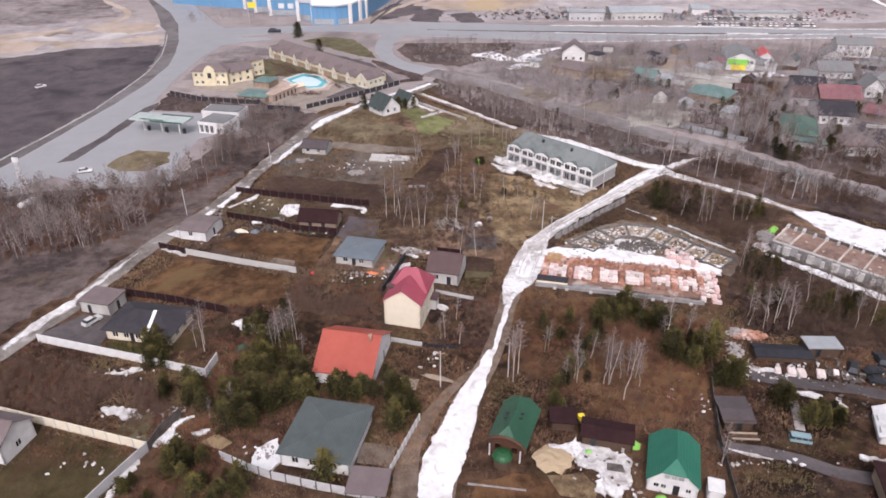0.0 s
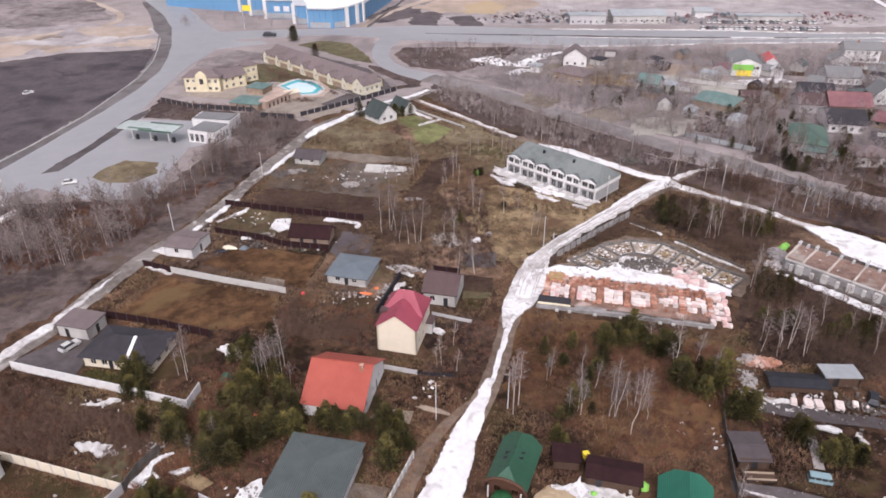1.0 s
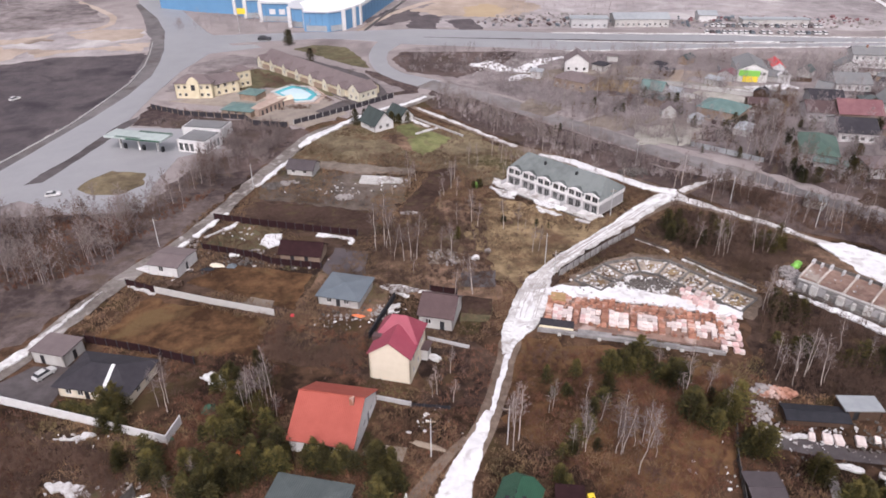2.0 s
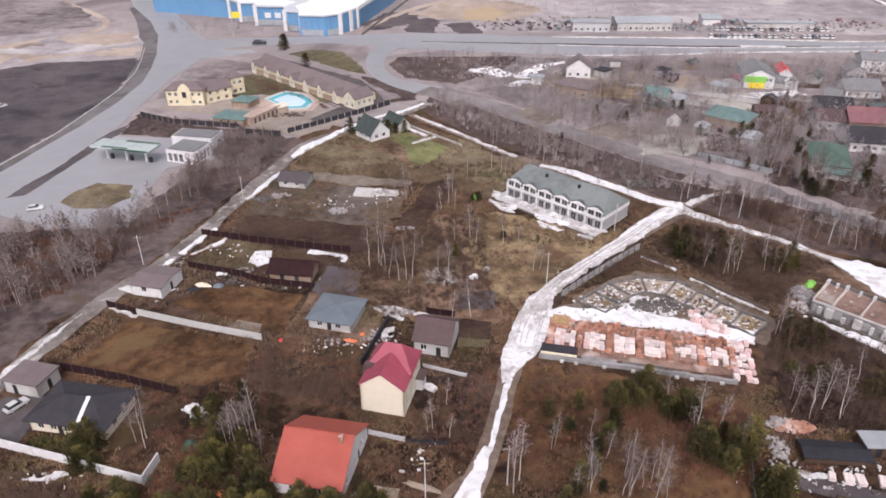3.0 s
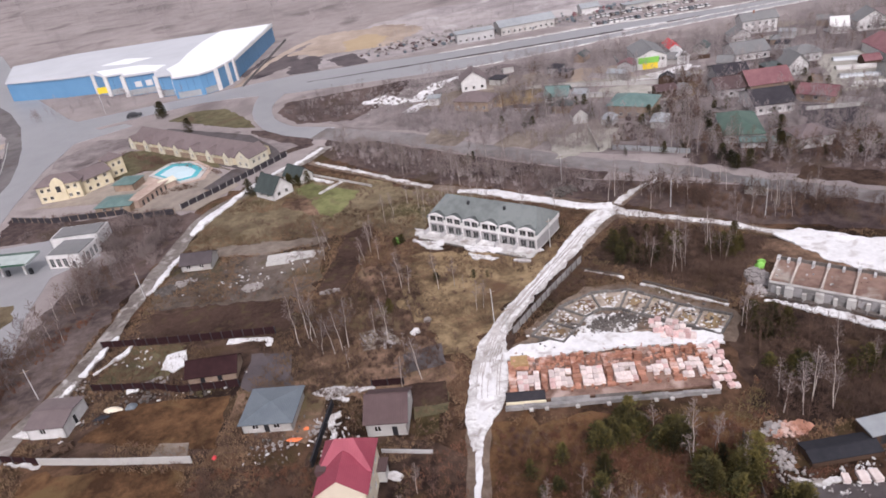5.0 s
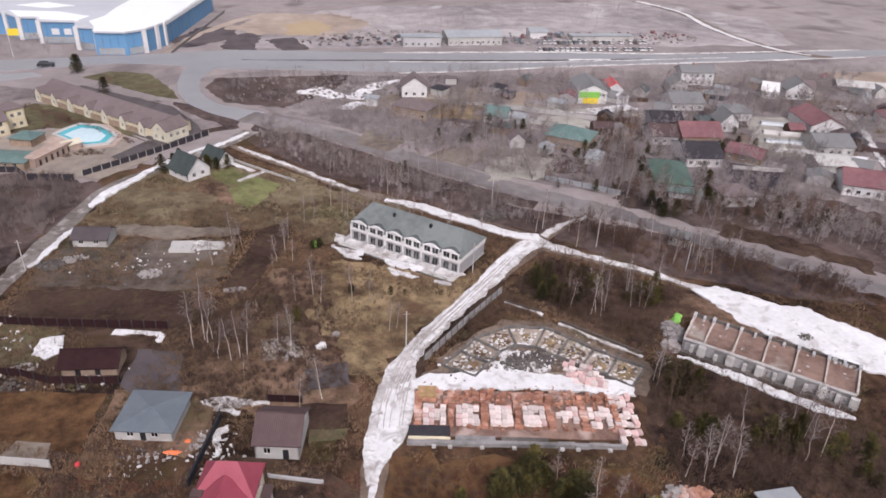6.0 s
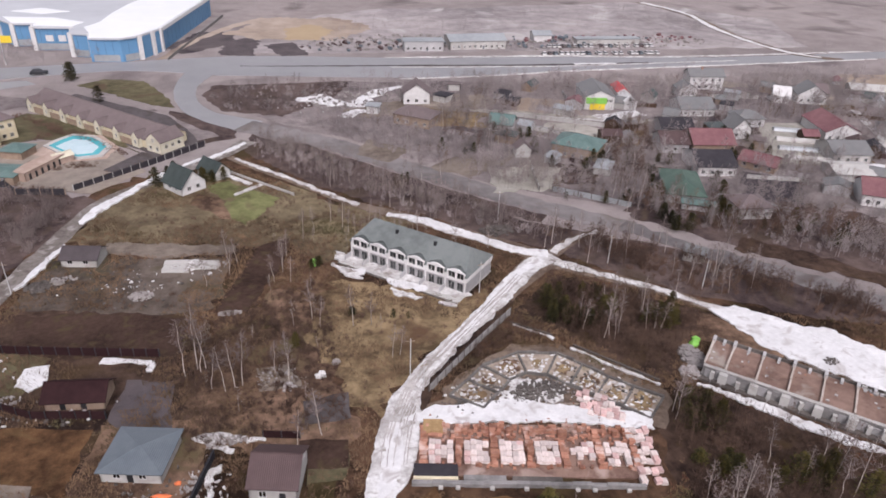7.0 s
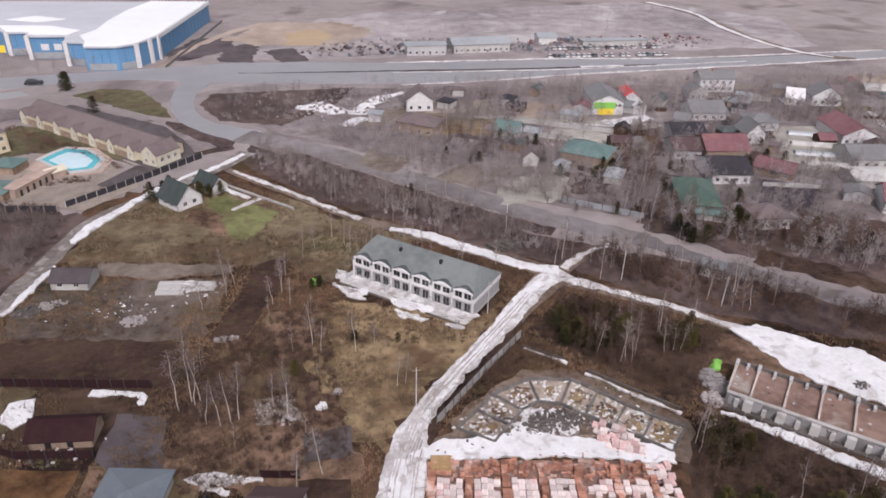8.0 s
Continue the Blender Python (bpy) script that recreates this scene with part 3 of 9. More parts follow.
def fence(name, label, pts, height, material, post_m, panel=2.5, thick=0.12, posts=True, group=""):
    """A fence along a line: every panel and every post is a part."""
    t = thing(name, label, "fence", pts[0][0], pts[0][1], group=group)
    base = Vector(pts[0])
    shared = {}
    pm = None
    for a, b in zip(pts, pts[1:]):
        a, b = Vector(a), Vector(b)
        run = (b - a).length
        k = max(1, round(run / panel))
        ang = math.degrees(math.atan2(b.y - a.y, b.x - a.x))
        size = round(run / k, 2)
        if size not in shared:
            me = bpy.data.meshes.new("panel")
            bm = boxbm(0.06, size - 0.06, -thick / 2, thick / 2, 0.05, height)
            box(bm, 0.04, size - 0.04, -thick / 2 - 0.03, thick / 2 + 0.03, height, height + 0.08)
            bm.to_mesh(me)
            bm.free()
            shared[size] = me
        if pm is None:
            pm = bpy.data.meshes.new("post")
            bm = boxbm(-0.1, 0.1, -0.12, 0.12, -0.05, height + 0.14)
            bm.to_mesh(pm)
            bm.free()
        for i in range(k):
            p = a.lerp(b, i / k) - base
            again("panel", shared[size], material, t, m=pose(p.x, p.y, 0, 0, 0, ang))
            if posts:
                again("post", pm, post_m, t, m=pose(p.x, p.y, 0, 0, 0, ang))
        if posts:
            p = b - base
            again("post", pm, post_m, t, m=pose(p.x, p.y, 0, 0, 0, ang))
    return t


# ---- ground, fields and roads ----
bm = bmesh.new()
box(bm, -3000, 3000, -600, 3600, -0.6, 0.0)
one("ground", bm, GROUND, "brown dry grassland in early spring, paled for haze", "ground", kind="structure")


def field(pts, material, label, amp=0.8, seed=1, name="ground_patch", step=2.2):
    if material in (PLOUGH, LAWN, GRAVEL, SAND, PAVING):
        block_poly(list(pts))
    return sheet(name, pts, material, label, "ground", step, amp, seed)


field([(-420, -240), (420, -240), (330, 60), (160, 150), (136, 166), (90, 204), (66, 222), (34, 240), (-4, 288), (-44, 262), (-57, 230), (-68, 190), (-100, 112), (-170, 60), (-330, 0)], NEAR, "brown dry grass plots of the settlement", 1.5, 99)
field([(-700, 240), (-210, 240), (-144, 205), (-139, 232), (-134.4, 258), (-132.4, 285), (-131.8, 312), (-135.4, 338), (-142, 362.4), (-152, 359), (-184, 354), (-206, 338), (-260, 330), (-700, 300)], DARKFIELD, "dark burnt field beside the highway", 1.2, 2)
field([(-156, 120), (-100, 96), (-92, 118), (-81, 143), (-74, 165), (-100, 152), (-150, 146)], LEFTSTRIP, "dull brown grass beside the lane", 1.5, 192)
field([(-152, 140), (-115, 140), (-99, 148), (-89, 151), (-78, 152), (-66, 180), (-58, 213), (-62, 232), (-76, 228), (-82, 192), (-118, 188), (-140, 180)], LEFTSTRIP, "dark ground under bare roadside trees", 1.5, 3)
field([(-700, 345), (-260, 335), (-206, 340), (-184, 356), (-151, 360), (-140, 368), (-147, 401), (-173, 419), (-218, 418), (-227, 406), (-300, 412), (-700, 450)], WASTE, "grey-brown rutted strip of earth", 3.0, 4, step=5)
field([(-700, 380), (-300, 370), (-232, 385), (-218, 394), (-205, 405), (-200, 382), (-202, 352), (-212, 346), (-300, 350), (-700, 356)], SANDY, "pale sandy strip of earth", 3.0, 263, step=5)
field([(-197, 400), (-186, 411), (-163, 413), (-156, 395), (-168, 387), (-190, 393)], SANDY, "pale heap of sandy earth", 2.0, 264, step=3)
field([(-206, 369), (-179, 380), (-146, 382), (-146, 366), (-174, 369), (-192, 354)], SANDY, "pale sandy track beside the dark field", 1.6, 265, step=3)
field([(-230, 376), (-195, 368), (-160, 376), (-165, 384), (-200, 386)], WASTE, "grey weedy hollow in the sand", 2.0, 104)
ribbon("road", [(-243, 503), (-203, 460), (-188, 437), (-187, 416), (-200, 404)], [4, 4, 4, 4, 5], SANDY, "pale sandy track", 0.5, 105, 5)
field([(-60, 213), (-68, 234), (-84, 256), (-110, 260), (-112, 282), (-96, 272), (-68, 264), (-47, 255), (-44, 246), (-52, 226)], STRIP, "brown weedy ground below the holiday complex", 1.4, 103)
field([(-69, 158), (-58, 190), (-52, 200), (-16, 192), (-12, 158), (-33, 141), (-62, 150)], SCRUB, "dark trodden ground of the garden plots", 1.6, 106)
field([(-53, 200), (-47, 224), (-36, 219), (-8, 213), (-11, 193), (-18, 191)], TRAMPLED, "trodden soil strewn with boards", 1.2, 191)
field([(-71, 133), (-64, 149), (-36, 140), (-34, 128), (-56, 128)], RUST, "rust-brown meadow plot", 1.3, 5)
field([(-58, 155), (-50, 163), (-29, 158.5), (-31, 143.5)], RUST, "rust-brown garden plot", 0.5, 6)
field([(-60, 171.5), (-52, 187), (-40, 183), (-43, 170)], MOSSY, "mossy olive garden plot", 0.5, 7)
field([(-46.5, 182), (-51.5, 197), (-30, 194.5), (-16.5, 189.8), (-17.5, 177.6), (-21, 176)], PLOUGH, "dark ploughed garden plot", 1.0, 8)
field([(-31, 142), (-28, 160), (-12, 158), (-10, 141)], MID, "trodden yard ground between houses", 1.2, 207)
field([(-27.4, 160.2), (-24, 157), (-16.5, 156), (-17, 169), (-25.6, 171)], DARKFIELD, "dull mauve dug plot beside the barn", 0.4, 182)
field([(-48, 228), (-41, 251), (-30, 262), (-18, 268), (8, 254), (26, 235), (40, 224), (20, 212), (10, 206), (6, 220), (-3, 219)], FARMEADOW, "dull olive meadow", 1.8, 10)
block_poly([(-38, 226.5), (-7.4, 219.8), (-7.3, 216.4), (-26, 217), (-38, 221.5)])
field([(-38, 226.5), (-7.4, 219.8), (-7.3, 216.4), (-26, 217), (-38, 221.5)], TRODDEN, "pale trodden strip between plots", 0.8, 11)
field([(-19, 253), (-12, 250), (-8.4, 234.8), (-13, 238), (-20, 246)], MID, "brown garden plot beside the lawn", 0.8, 183)
field([(-9.9, 261), (-0.2, 251), (4.4, 246.5), (0.4, 238), (-4.8, 230.8), (-8.5, 234.9), (-11.9, 249), (-15.3, 257.7)], LAWN, "green mown lawn", 0.9, 12)
field([(6, 175), (14, 203), (49, 185), (34, 169), (25, 159.5), (18, 150)], OLIVE, "olive and straw meadow beside the row of town houses", 2.6, 13)
field([(-12, 150), (-16, 176), (-10, 189), (12, 200), (8, 176), (14, 150), (6, 146)], MID, "mauve-brown scrub ground under birches", 2.6, 14)
field([(52, 180), (68, 192), (96, 170), (88, 162), (77, 153), (72, 151), (62, 165)], SCRUB, "dark ground of a thicket", 0.8, 15)
field([(66, 139), (75, 152), (98, 127), (106, 118), (90, 108), (62, 117), (60, 124)], SCRUB, "dark ground under bare trees", 1.2, 16)
field([(-5, 283), (-3, 301), (17, 279.5), (39, 255), (59, 236), (70, 220.5), (89, 208.5), (106, 196.5), (119, 182), (137, 170), (136, 158), (118, 164), (105, 173), (97, 177), (80, 193), (70, 205), (56, 214), (46, 226), (30, 239), (15, 254)], STRIP, "dark brushwood strip along the road", 0.8, 17)
field([(9, 309), (22, 298), (64, 250), (98, 226), (128, 196), (180, 160), (260, 215), (250, 330), (140, 350), (30, 362), (-5, 350), (-14, 335), (0, 318)], HAZESCRUB, "haze-greyed ground of the far settlement", 2.0, 18, step=7)
field([(25, 149), (31, 157.5), (40, 164.5), (48, 168), (58, 166), (73, 148), (67, 139), (50, 146), (36, 149)], DIRT, "trampled earth of the building site", 1.0, 201)
field([(17, 133), (24, 133), (58, 122), (60, 112), (40, 92), (20, 97), (13, 110), (15, 124)], RUST, "rust-brown grass with scattered pines", 2.4, 19)
field([(-85, 112), (-50, 102), (-48, 92), (-80, 97), (-90, 102)], SCRUB, "dark weedy plot", 1.8, 20)
field([(-79, 94), (-50, 85), (-54, 74), (-90, 70)], MOSS, "dark mossy grass plot behind a wall", 0.6, 21)
field([(46, 77), (44, 68), (80, 66), (74, 78), (62, 79)], SCRUB, "dull brown grass", 0.8, 22)
field([(-84, 118), (-81, 116), (-70, 113), (-69, 125), (-78, 125)], OLDROAD, "dark paved yard", 0.2, 23)
field([(-36, 128), (-12, 121), (-13, 134), (-34, 140)], SCRUB, "dark weedy plot between houses", 1.0, 24)
field([(-11, 140), (-4, 138), (6, 134), (12, 128), (9, 113), (-2, 112), (-3, 126), (-11, 133)], SCRUB, "dark trodden yards", 1.0, 25)
field([(-72, 369), (-63, 376.7), (-46.6, 372.4), (-35.5, 348), (-31, 334), (-40, 338), (-52, 350)], MOSSY, "olive verge beside the junction", 0.8, 26)
field([(-33, 330), (-20, 323), (-8, 304), (-8, 298), (-19, 293), (-25, 300)], STRIP, "dark bare ground beyond the guest row", 0.8, 260)
field([(8, 318), (26, 335), (40, 362), (-18, 362), (-22, 348), (-14, 328)], STRIP, "brown brushwood island at the junction", 1.0, 27)
field([(-6, 415), (300, 402), (330, 480), (260, 540), (60, 520), (0, 480)], WASTE, "grey-brown waste ground, paled for haze, beyond the main road", 4.0, 28, step=12)
field([(-43, 434), (-30, 465), (-11, 463), (-13, 436), (-30, 420), (-39, 418)], DARKFIELD, "dark grassy patch beside the warehouse", 1.5, 184)
field([(-17, 414), (-16, 441), (-6.6, 448), (1.5, 445), (-2, 410)], DARKFIELD, "dark grassy patch beyond the main road", 1.5, 185)
ribbon("road", [(-45, 404), (-38, 424), (-31, 444), (-14, 476), (5, 500)], [4, 5, 5, 5, 6], SANDY, "pale track past the warehouse", 0.8, 186, 6)
field([(-18, 461), (-7, 473), (-4, 487), (9, 501), (48, 497), (62, 470), (44, 440), (19, 440), (-1, 448)], SANDY, "pale churned sand", 3.0, 188)
field([(3, 432), (18, 437), (24, 410), (12, 408)], DARKFIELD, "dark wet patch beside the main road", 1.5, 203)
field([(14.5, 444), (15.6, 470), (30, 480), (42, 464), (32, 441)], SAND, "tan sandy heap ground", 2.0, 29)
field([(96, 314), (122, 305), (128, 322), (104, 330)], SANDY, "pale bare sandy lot", 1.0, 30)

field([(100, 217), (112, 206), (128, 190), (150, 168), (190, 150), (215, 175), (168, 205), (140, 214), (118, 222), (104, 226)], STRIP, "dark scrub beyond the side road", 1.6, 189)
field([(-700, 450), (-300, 414), (-227, 408), (-192, 430), (-206, 462), (-246, 505), (-262, 640), (-700, 640)], HAZESCRUB, "dull brown field beyond the sand", 3.0, 190, step=8)

# highway, junctions and lanes
sheet("verge", [(-146, 200), (-142.4, 216), (-138.4, 234), (-134, 262), (-132.2, 285), (-131.8, 315), (-140.4, 359), (-150, 392), (-156, 402), (-170, 436), (-192, 482), (-186, 484), (-160, 442), (-146, 408), (-132, 368), (-126, 344), (-122, 323), (-121, 295), (-125, 266), (-130, 241), (-136, 205)], DIMROAD, "grey weedy verge of the highway", "verge", 4, 0.4, 130)
sheet("road", [(-139.2, 205), (-136.7, 215), (-132.6, 241), (-128.2, 268), (-125.4, 295), (-125.6, 323), (-129.5, 344), (-135.5, 368), (-148.6, 408), (-164.8, 442), (-189.8, 483), (-262, 640), (-236, 640), (-166, 479), (-149, 449), (-126, 407), (-111, 386), (-104, 376), (-93, 378), (-88, 372), (-111, 360), (-115, 329), (-115, 293), (-113.5, 262), (-110, 258), (-86, 256), (-72, 238), (-84, 230), (-84.5, 208), (-81, 191), (-101, 190.5), (-119, 198.5), (-130, 187), (-250, 130), (-400, 60), (-400, 90), (-250, 168)], ASPHALT, "wide wet grey asphalt highway and forecourt", "road", 6, 0.15, 31)
ribbon("road", [(-128, 386), (-60, 397), (-14, 394), (30, 388), (64, 382.5), (95, 381), (143, 381.5), (182, 379.5), (240, 378), (325, 380), (700, 392)], [22, 14, 34, 36, 35, 33, 27, 20, 14, 13, 12], ASPHALT, "wide grey main road", 0.2, 32, 12)
ribbon("road", [(-24, 385), (-29, 362), (-27, 340), (-19, 323), (-3, 309)], [14, 9, 8, 9, 13], ASPHALT, "curved slip road", 0.2, 33)
ribbon("ground_patch", [(8, 290), (16, 282), (37, 258), (57, 237), (75, 221)], [6, 7, 7, 7, 5], STRIP, "dark brushwood edge beside the road", 0.6, 181, category="ground")
ribbon("road", [(-6, 310), (21, 289.5), (43, 264.8), (63, 243.5), (79, 227), (93, 216), (97, 212)], [12, 10, 9.5, 9, 8.5, 7.5, 7], SIDEROAD, "worn grey asphalt side road", 0.7, 34)
ribbon("road", [(95, 214), (104, 203.5), (110, 196.5), (118, 188), (136, 169.4), (152, 152), (190, 112)], [7, 5.2, 5, 7.5, 7, 5, 5], DIMROAD, "worn asphalt side road among the scrub", 1.0, 234)
field([(118, 196), (126, 190), (146, 170), (150, 176), (136, 192), (124, 202)], SCRUB, "dark bare garden beyond the side road", 1.6, 241)
field([(102, 228), (112, 236), (124, 226), (132, 214), (120, 208), (108, 216)], SCRUB, "dark wet garden plot", 1.5, 242)
field([(52, 262), (62, 270), (76, 268), (70, 256), (62, 252)], TRODDEN, "brown garden grass", 1.2, 243)
field([(58, 300), (84, 296), (92, 310), (66, 318)], OLIVE, "olive grass beside the yellow house", 1.5, 244)
field([(30, 276), (40, 268), (48, 278), (36, 290)], TRODDEN, "brown verge grass by the road", 1.2, 245)
field([(86, 244), (100, 240), (106, 252), (92, 260)], STRIP, "brown garden bed", 1.2, 246)
field([(142, 206), (160, 196), (172, 206), (150, 222)], STRIP, "brown garden bed by the road", 1.4, 247)
ribbon("road", [(-100, 88), (-88.5, 111.5), (-85.3, 120), (-82, 127.5), (-78, 141), (-72, 159), (-65, 174), (-59.5, 192), (-55, 211), (-49.5, 231), (-42.5, 251.5), (-30, 264.5), (-13, 281), (-4, 294)], [4.4, 4.4, 4.4, 4.6, 4.8, 4.8, 4.8, 4.4, 4.4, 4.8, 5, 4, 4, 6], LANE, "grey dirt lane with slush", 0.35, 35)
ribbon("road", [(-2, 70), (-1.2, 79), (0.5, 85), (3.3, 94), (5.5, 100.4), (8, 106.5), (10, 112.5), (12, 119.5), (14.2, 128), (15.6, 134), (19, 141), (22, 150), (25, 157), (31, 164.5), (40, 173), (48, 181), (57, 191), (65, 198), (70, 200)], [6.6, 6.6, 6.4, 5.4, 4.6, 4.0, 3.8, 3.8, 3.8, 4.4, 6.6, 6.6, 5.2, 4.6, 4.6, 4.8, 6, 8, 8], DIRT, "muddy lane through the settlement", 0.3, 36)
ribbon("road", [(66, 199), (79, 189.5), (89, 181), (95.5, 174), (100, 169)], [5, 4, 3.6, 3.2, 4], DIRT, "narrow muddy lane", 0.3, 37)
ribbon("road", [(-10, 280), (-2, 270.5), (9, 258), (18, 247), (26, 238), (36, 230), (46, 221), (56, 212), (66, 203)], [3, 3, 3, 3, 3.4, 4, 4.4, 5, 6], DIRT, "muddy lane behind the town houses", 0.3, 38)
ribbon("road", [(70, 202), (79, 208.5), (88, 212)], [4, 2.8, 2.4], DIRT, "short muddy spur", 0.2, 39)
ribbon("road", [(46, 86), (56, 83.8), (63, 80.2), (72, 77.8), (95, 72)], [2.6, 2.6, 2.6, 2.8, 3], OLDROAD, "narrow grey lane", 0.2, 40)
ribbon("road", [(55, 105), (66, 102), (79, 99), (100, 92)], [3.4, 3.4, 2.6, 3], OLDROAD, "dark muddy track between sheds", 0.3, 41)
ribbon("road", [(268, 540), (280, 495), (274, 444), (278, 396), (292, 377), (300, 372)], [7, 7, 7, 6, 6, 6], DIRT, "far track with old snow", 0.8, 42, 6)
sheet("verge", [(-123.2, 209), (-122.2, 217), (-118.9, 229), (-116.7, 248), (-115, 262), (-111, 270.5), (-110.4, 265), (-113.6, 241), (-116.2, 224.6), (-118.6, 211)], OLDROAD, "narrow dark traffic island", "verge", 2, 0.3, 43)
sheet("verge", [(-106, 206), (-104.6, 213.5), (-101, 219.5), (-90, 217.4), (-87.4, 209), (-91.5, 202.5), (-100, 202)], FARMEADOW, "oval grassy island on the forecourt", "verge", 2, 0.4, 44)
bm = bmesh.new()
KERB = [(-144, 200), (-142.4, 211), (-137.6, 233), (-132.8, 261), (-131.7, 285), (-130.9, 312), (-134.2, 338), (-139.6, 360), (-146, 382)]
for a, b in zip(KERB, KERB[1:]):
    tube(bm, (*a, 0.25), (*b, 0.25), 0.25, 0.25, 5)
one("guard_rail", bm, PALEWALL, "pale metal guard rail along the highway", "guard rail", kind="structure")


# ---- old snow ----
def snow(pts, seed, material=None, amp=0.5, step=0.8, lift=0.1, label="patch of old white snow"):
    return sheet("snow_patch", pts, material or SNOW, label, "snow", step, amp, seed, lift, "stuff")


def snow_line(line, widths, seed, material=None, amp=0.5, step=0.8, lift=0.1, label="strip of old snow on the lane"):
    return ribbon("snow_strip", line, widths, material or SNOW, label, amp, seed, step, lift, "stuff", "snow")


snow_line([(-1.6, 74), (-1.4, 77.5), (-0.4, 82), (0.9, 86.4), (2.4, 91), (4.6, 98), (7.4, 105.5), (9.5, 112)], [4.6, 5.8, 6.6, 6.5, 5.7, 4.4, 2.8, 0.8], 50, amp=0.28, step=0.5)
snow_line([(9.2, 109), (11.2, 116), (13.6, 125), (14.8, 129)], [0.6, 1.0, 1.1, 0.6], 51, amp=0.25)
snow_line([(13.8, 128), (15.6, 134), (19, 141), (22, 150), (24.5, 156), (30.5, 164), (39.5, 173), (47.5, 181), (56, 190.5), (64, 198), (70, 201)], [1.0, 4.4, 7.4, 7.0, 5.2, 4.4, 4.4, 4.6, 4.8, 5, 6], 52, SLUSH, amp=0.25, step=0.6)
snow_line([(15.6, 134), (17.8, 138), (19.6, 144), (21, 150)], [1.0, 3.4, 3.6, 1.6], 53)
snow_line([(33, 167.5), (42, 176.5), (50, 185), (57, 192.5), (66, 200)], [1.2, 2.0, 2.4, 2.4, 2.0], 54)
snow_line([(68, 199), (79, 189.8), (89, 181.2), (95.5, 174.2), (99, 171)], [3.6, 2.2, 1.9, 1.7, 2.4], 55, SLUSH)
for _o, _sd, _p0, _p1 in ((-1.5, 301, 1, 5), (-0.3, 302, 2, 6), (0.8, 303, 1, 4), (1.9, 304, 0, 3), (-0.9, 305, 0, 2), (0.3, 306, 5, 8), (-0.6, 307, 6, 8), (-2.0, 312, 0, 3), (1.3, 313, 1, 5), (-1.0, 314, 2, 5), (0.2, 315, 0, 3), (1.6, 316, 3, 7), (-1.3, 317, 4, 8), (2.4, 318, 0, 2)):
    _ln = [(18.6 + _o, 140), (20.3 + _o, 146), (22.4 + _o, 151.5), (25.6 + 0.8 * _o, 157.5 - 0.5 * _o), (30 + 0.7 * _o, 163.4 - 0.7 * _o), (36 + 0.7 * _o, 169.4 - 0.7 * _o), (43 + 0.7 * _o, 176.4 - 0.7 * _o), (51 + 0.7 * _o, 184.6 - 0.7 * _o), (59 + 0.7 * _o, 193 - 0.7 * _o)][_p0:_p1 + 1]
    ribbon("wheel_rut", _ln, [0.05] + [0.24 + 0.1 * (_sd % 3)] * (len(_ln) - 2) + [0.05], RUT, "muddy wheel rut in the slush", 0.2, _sd, 0.7, 0.17, "stuff", "rut")
snow([(95.7, 171.8), (99, 172), (104.7, 170.4), (108.5, 166), (112.5, 161.4), (117.4, 160.4), (120, 155), (131, 140), (121, 131), (110, 143.7), (105.9, 149.2), (99.2, 157), (97.5, 166.5)], 56, amp=0.6)
snow([(17, 213), (16.5, 209), (21, 204), (31, 196), (41, 186.5), (45, 187), (34, 197), (24, 206)], 57, SLUSH)
snow([(17, 204.5), (18.5, 200.8), (22.5, 200.5), (23, 202.5)], 58)
snow_line([(15.8, 206.8), (17.4, 203.4), (20.4, 200.2), (22, 198.6)], [0.6, 2.0, 1.4, 0.3], 311, SLUSH, amp=0.8, step=0.5)
snow_line([(27.8, 193.4), (29.8, 190.6), (32.6, 188.6), (34, 188)], [0.6, 2.8, 2.0, 0.4], 319, SLUSH, amp=0.8, step=0.5)
snow_line([(37, 185.6), (39, 184.4), (40.6, 183.4)], [0.3, 0.9, 0.3], 320, SLUSH, amp=0.6, step=0.5)
snow([(26.5, 198), (27.5, 194.8), (33.5, 190.8), (36, 191.5), (33, 194.5)], 59)
snow_line([(33, 231), (41, 226), (47, 219.8), (55, 212), (63, 204.5), (69, 202)], [1.6, 3.4, 3.6, 3.0, 3.4, 3], 60)
snow_line([(70.5, 202.5), (79, 208.5), (87, 211.3)], [2.6, 1.4, 1.2], 61, SLUSH)
snow_line([(-8, 278), (-2, 271), (9, 258.5), (18, 247), (26, 238)], [1.0, 1.5, 1.2, 1.4, 1.8], 62, SLUSH)
snow_line([(-88.6, 113), (-85.6, 121), (-82.4, 128), (-79.2, 139), (-75.6, 151)], [1.0, 2.4, 2.4, 1.0, 0.4], 63, SLUSH)
snow_line([(-69.8, 160), (-67, 166), (-63, 175)], [2.8, 2.2, 1.4], 64, SLUSH)
field([(66, 240), (70, 258), (92, 257), (88, 239)], GREENGROUND, "pale dry ground under birches", 1.6, 204)
field([(28, 322), (46, 330), (80, 338), (96, 330), (90, 318), (60, 316), (40, 312)], TRODDEN, "brown dead grass of far plots", 2.0, 205)
field([(108, 234), (118, 226), (124, 214), (112, 212), (100, 222)], STRIP, "dark wet ground by the road", 1.2, 206)
snow_line([(-62.5, 176.5), (-59, 186), (-57.5, 190)], [1.3, 1.6, 0.8], 65)
snow_line([(-53.5, 207), (-50, 218.5), (-47.5, 227)], [0.8, 2.0, 1.0], 66)
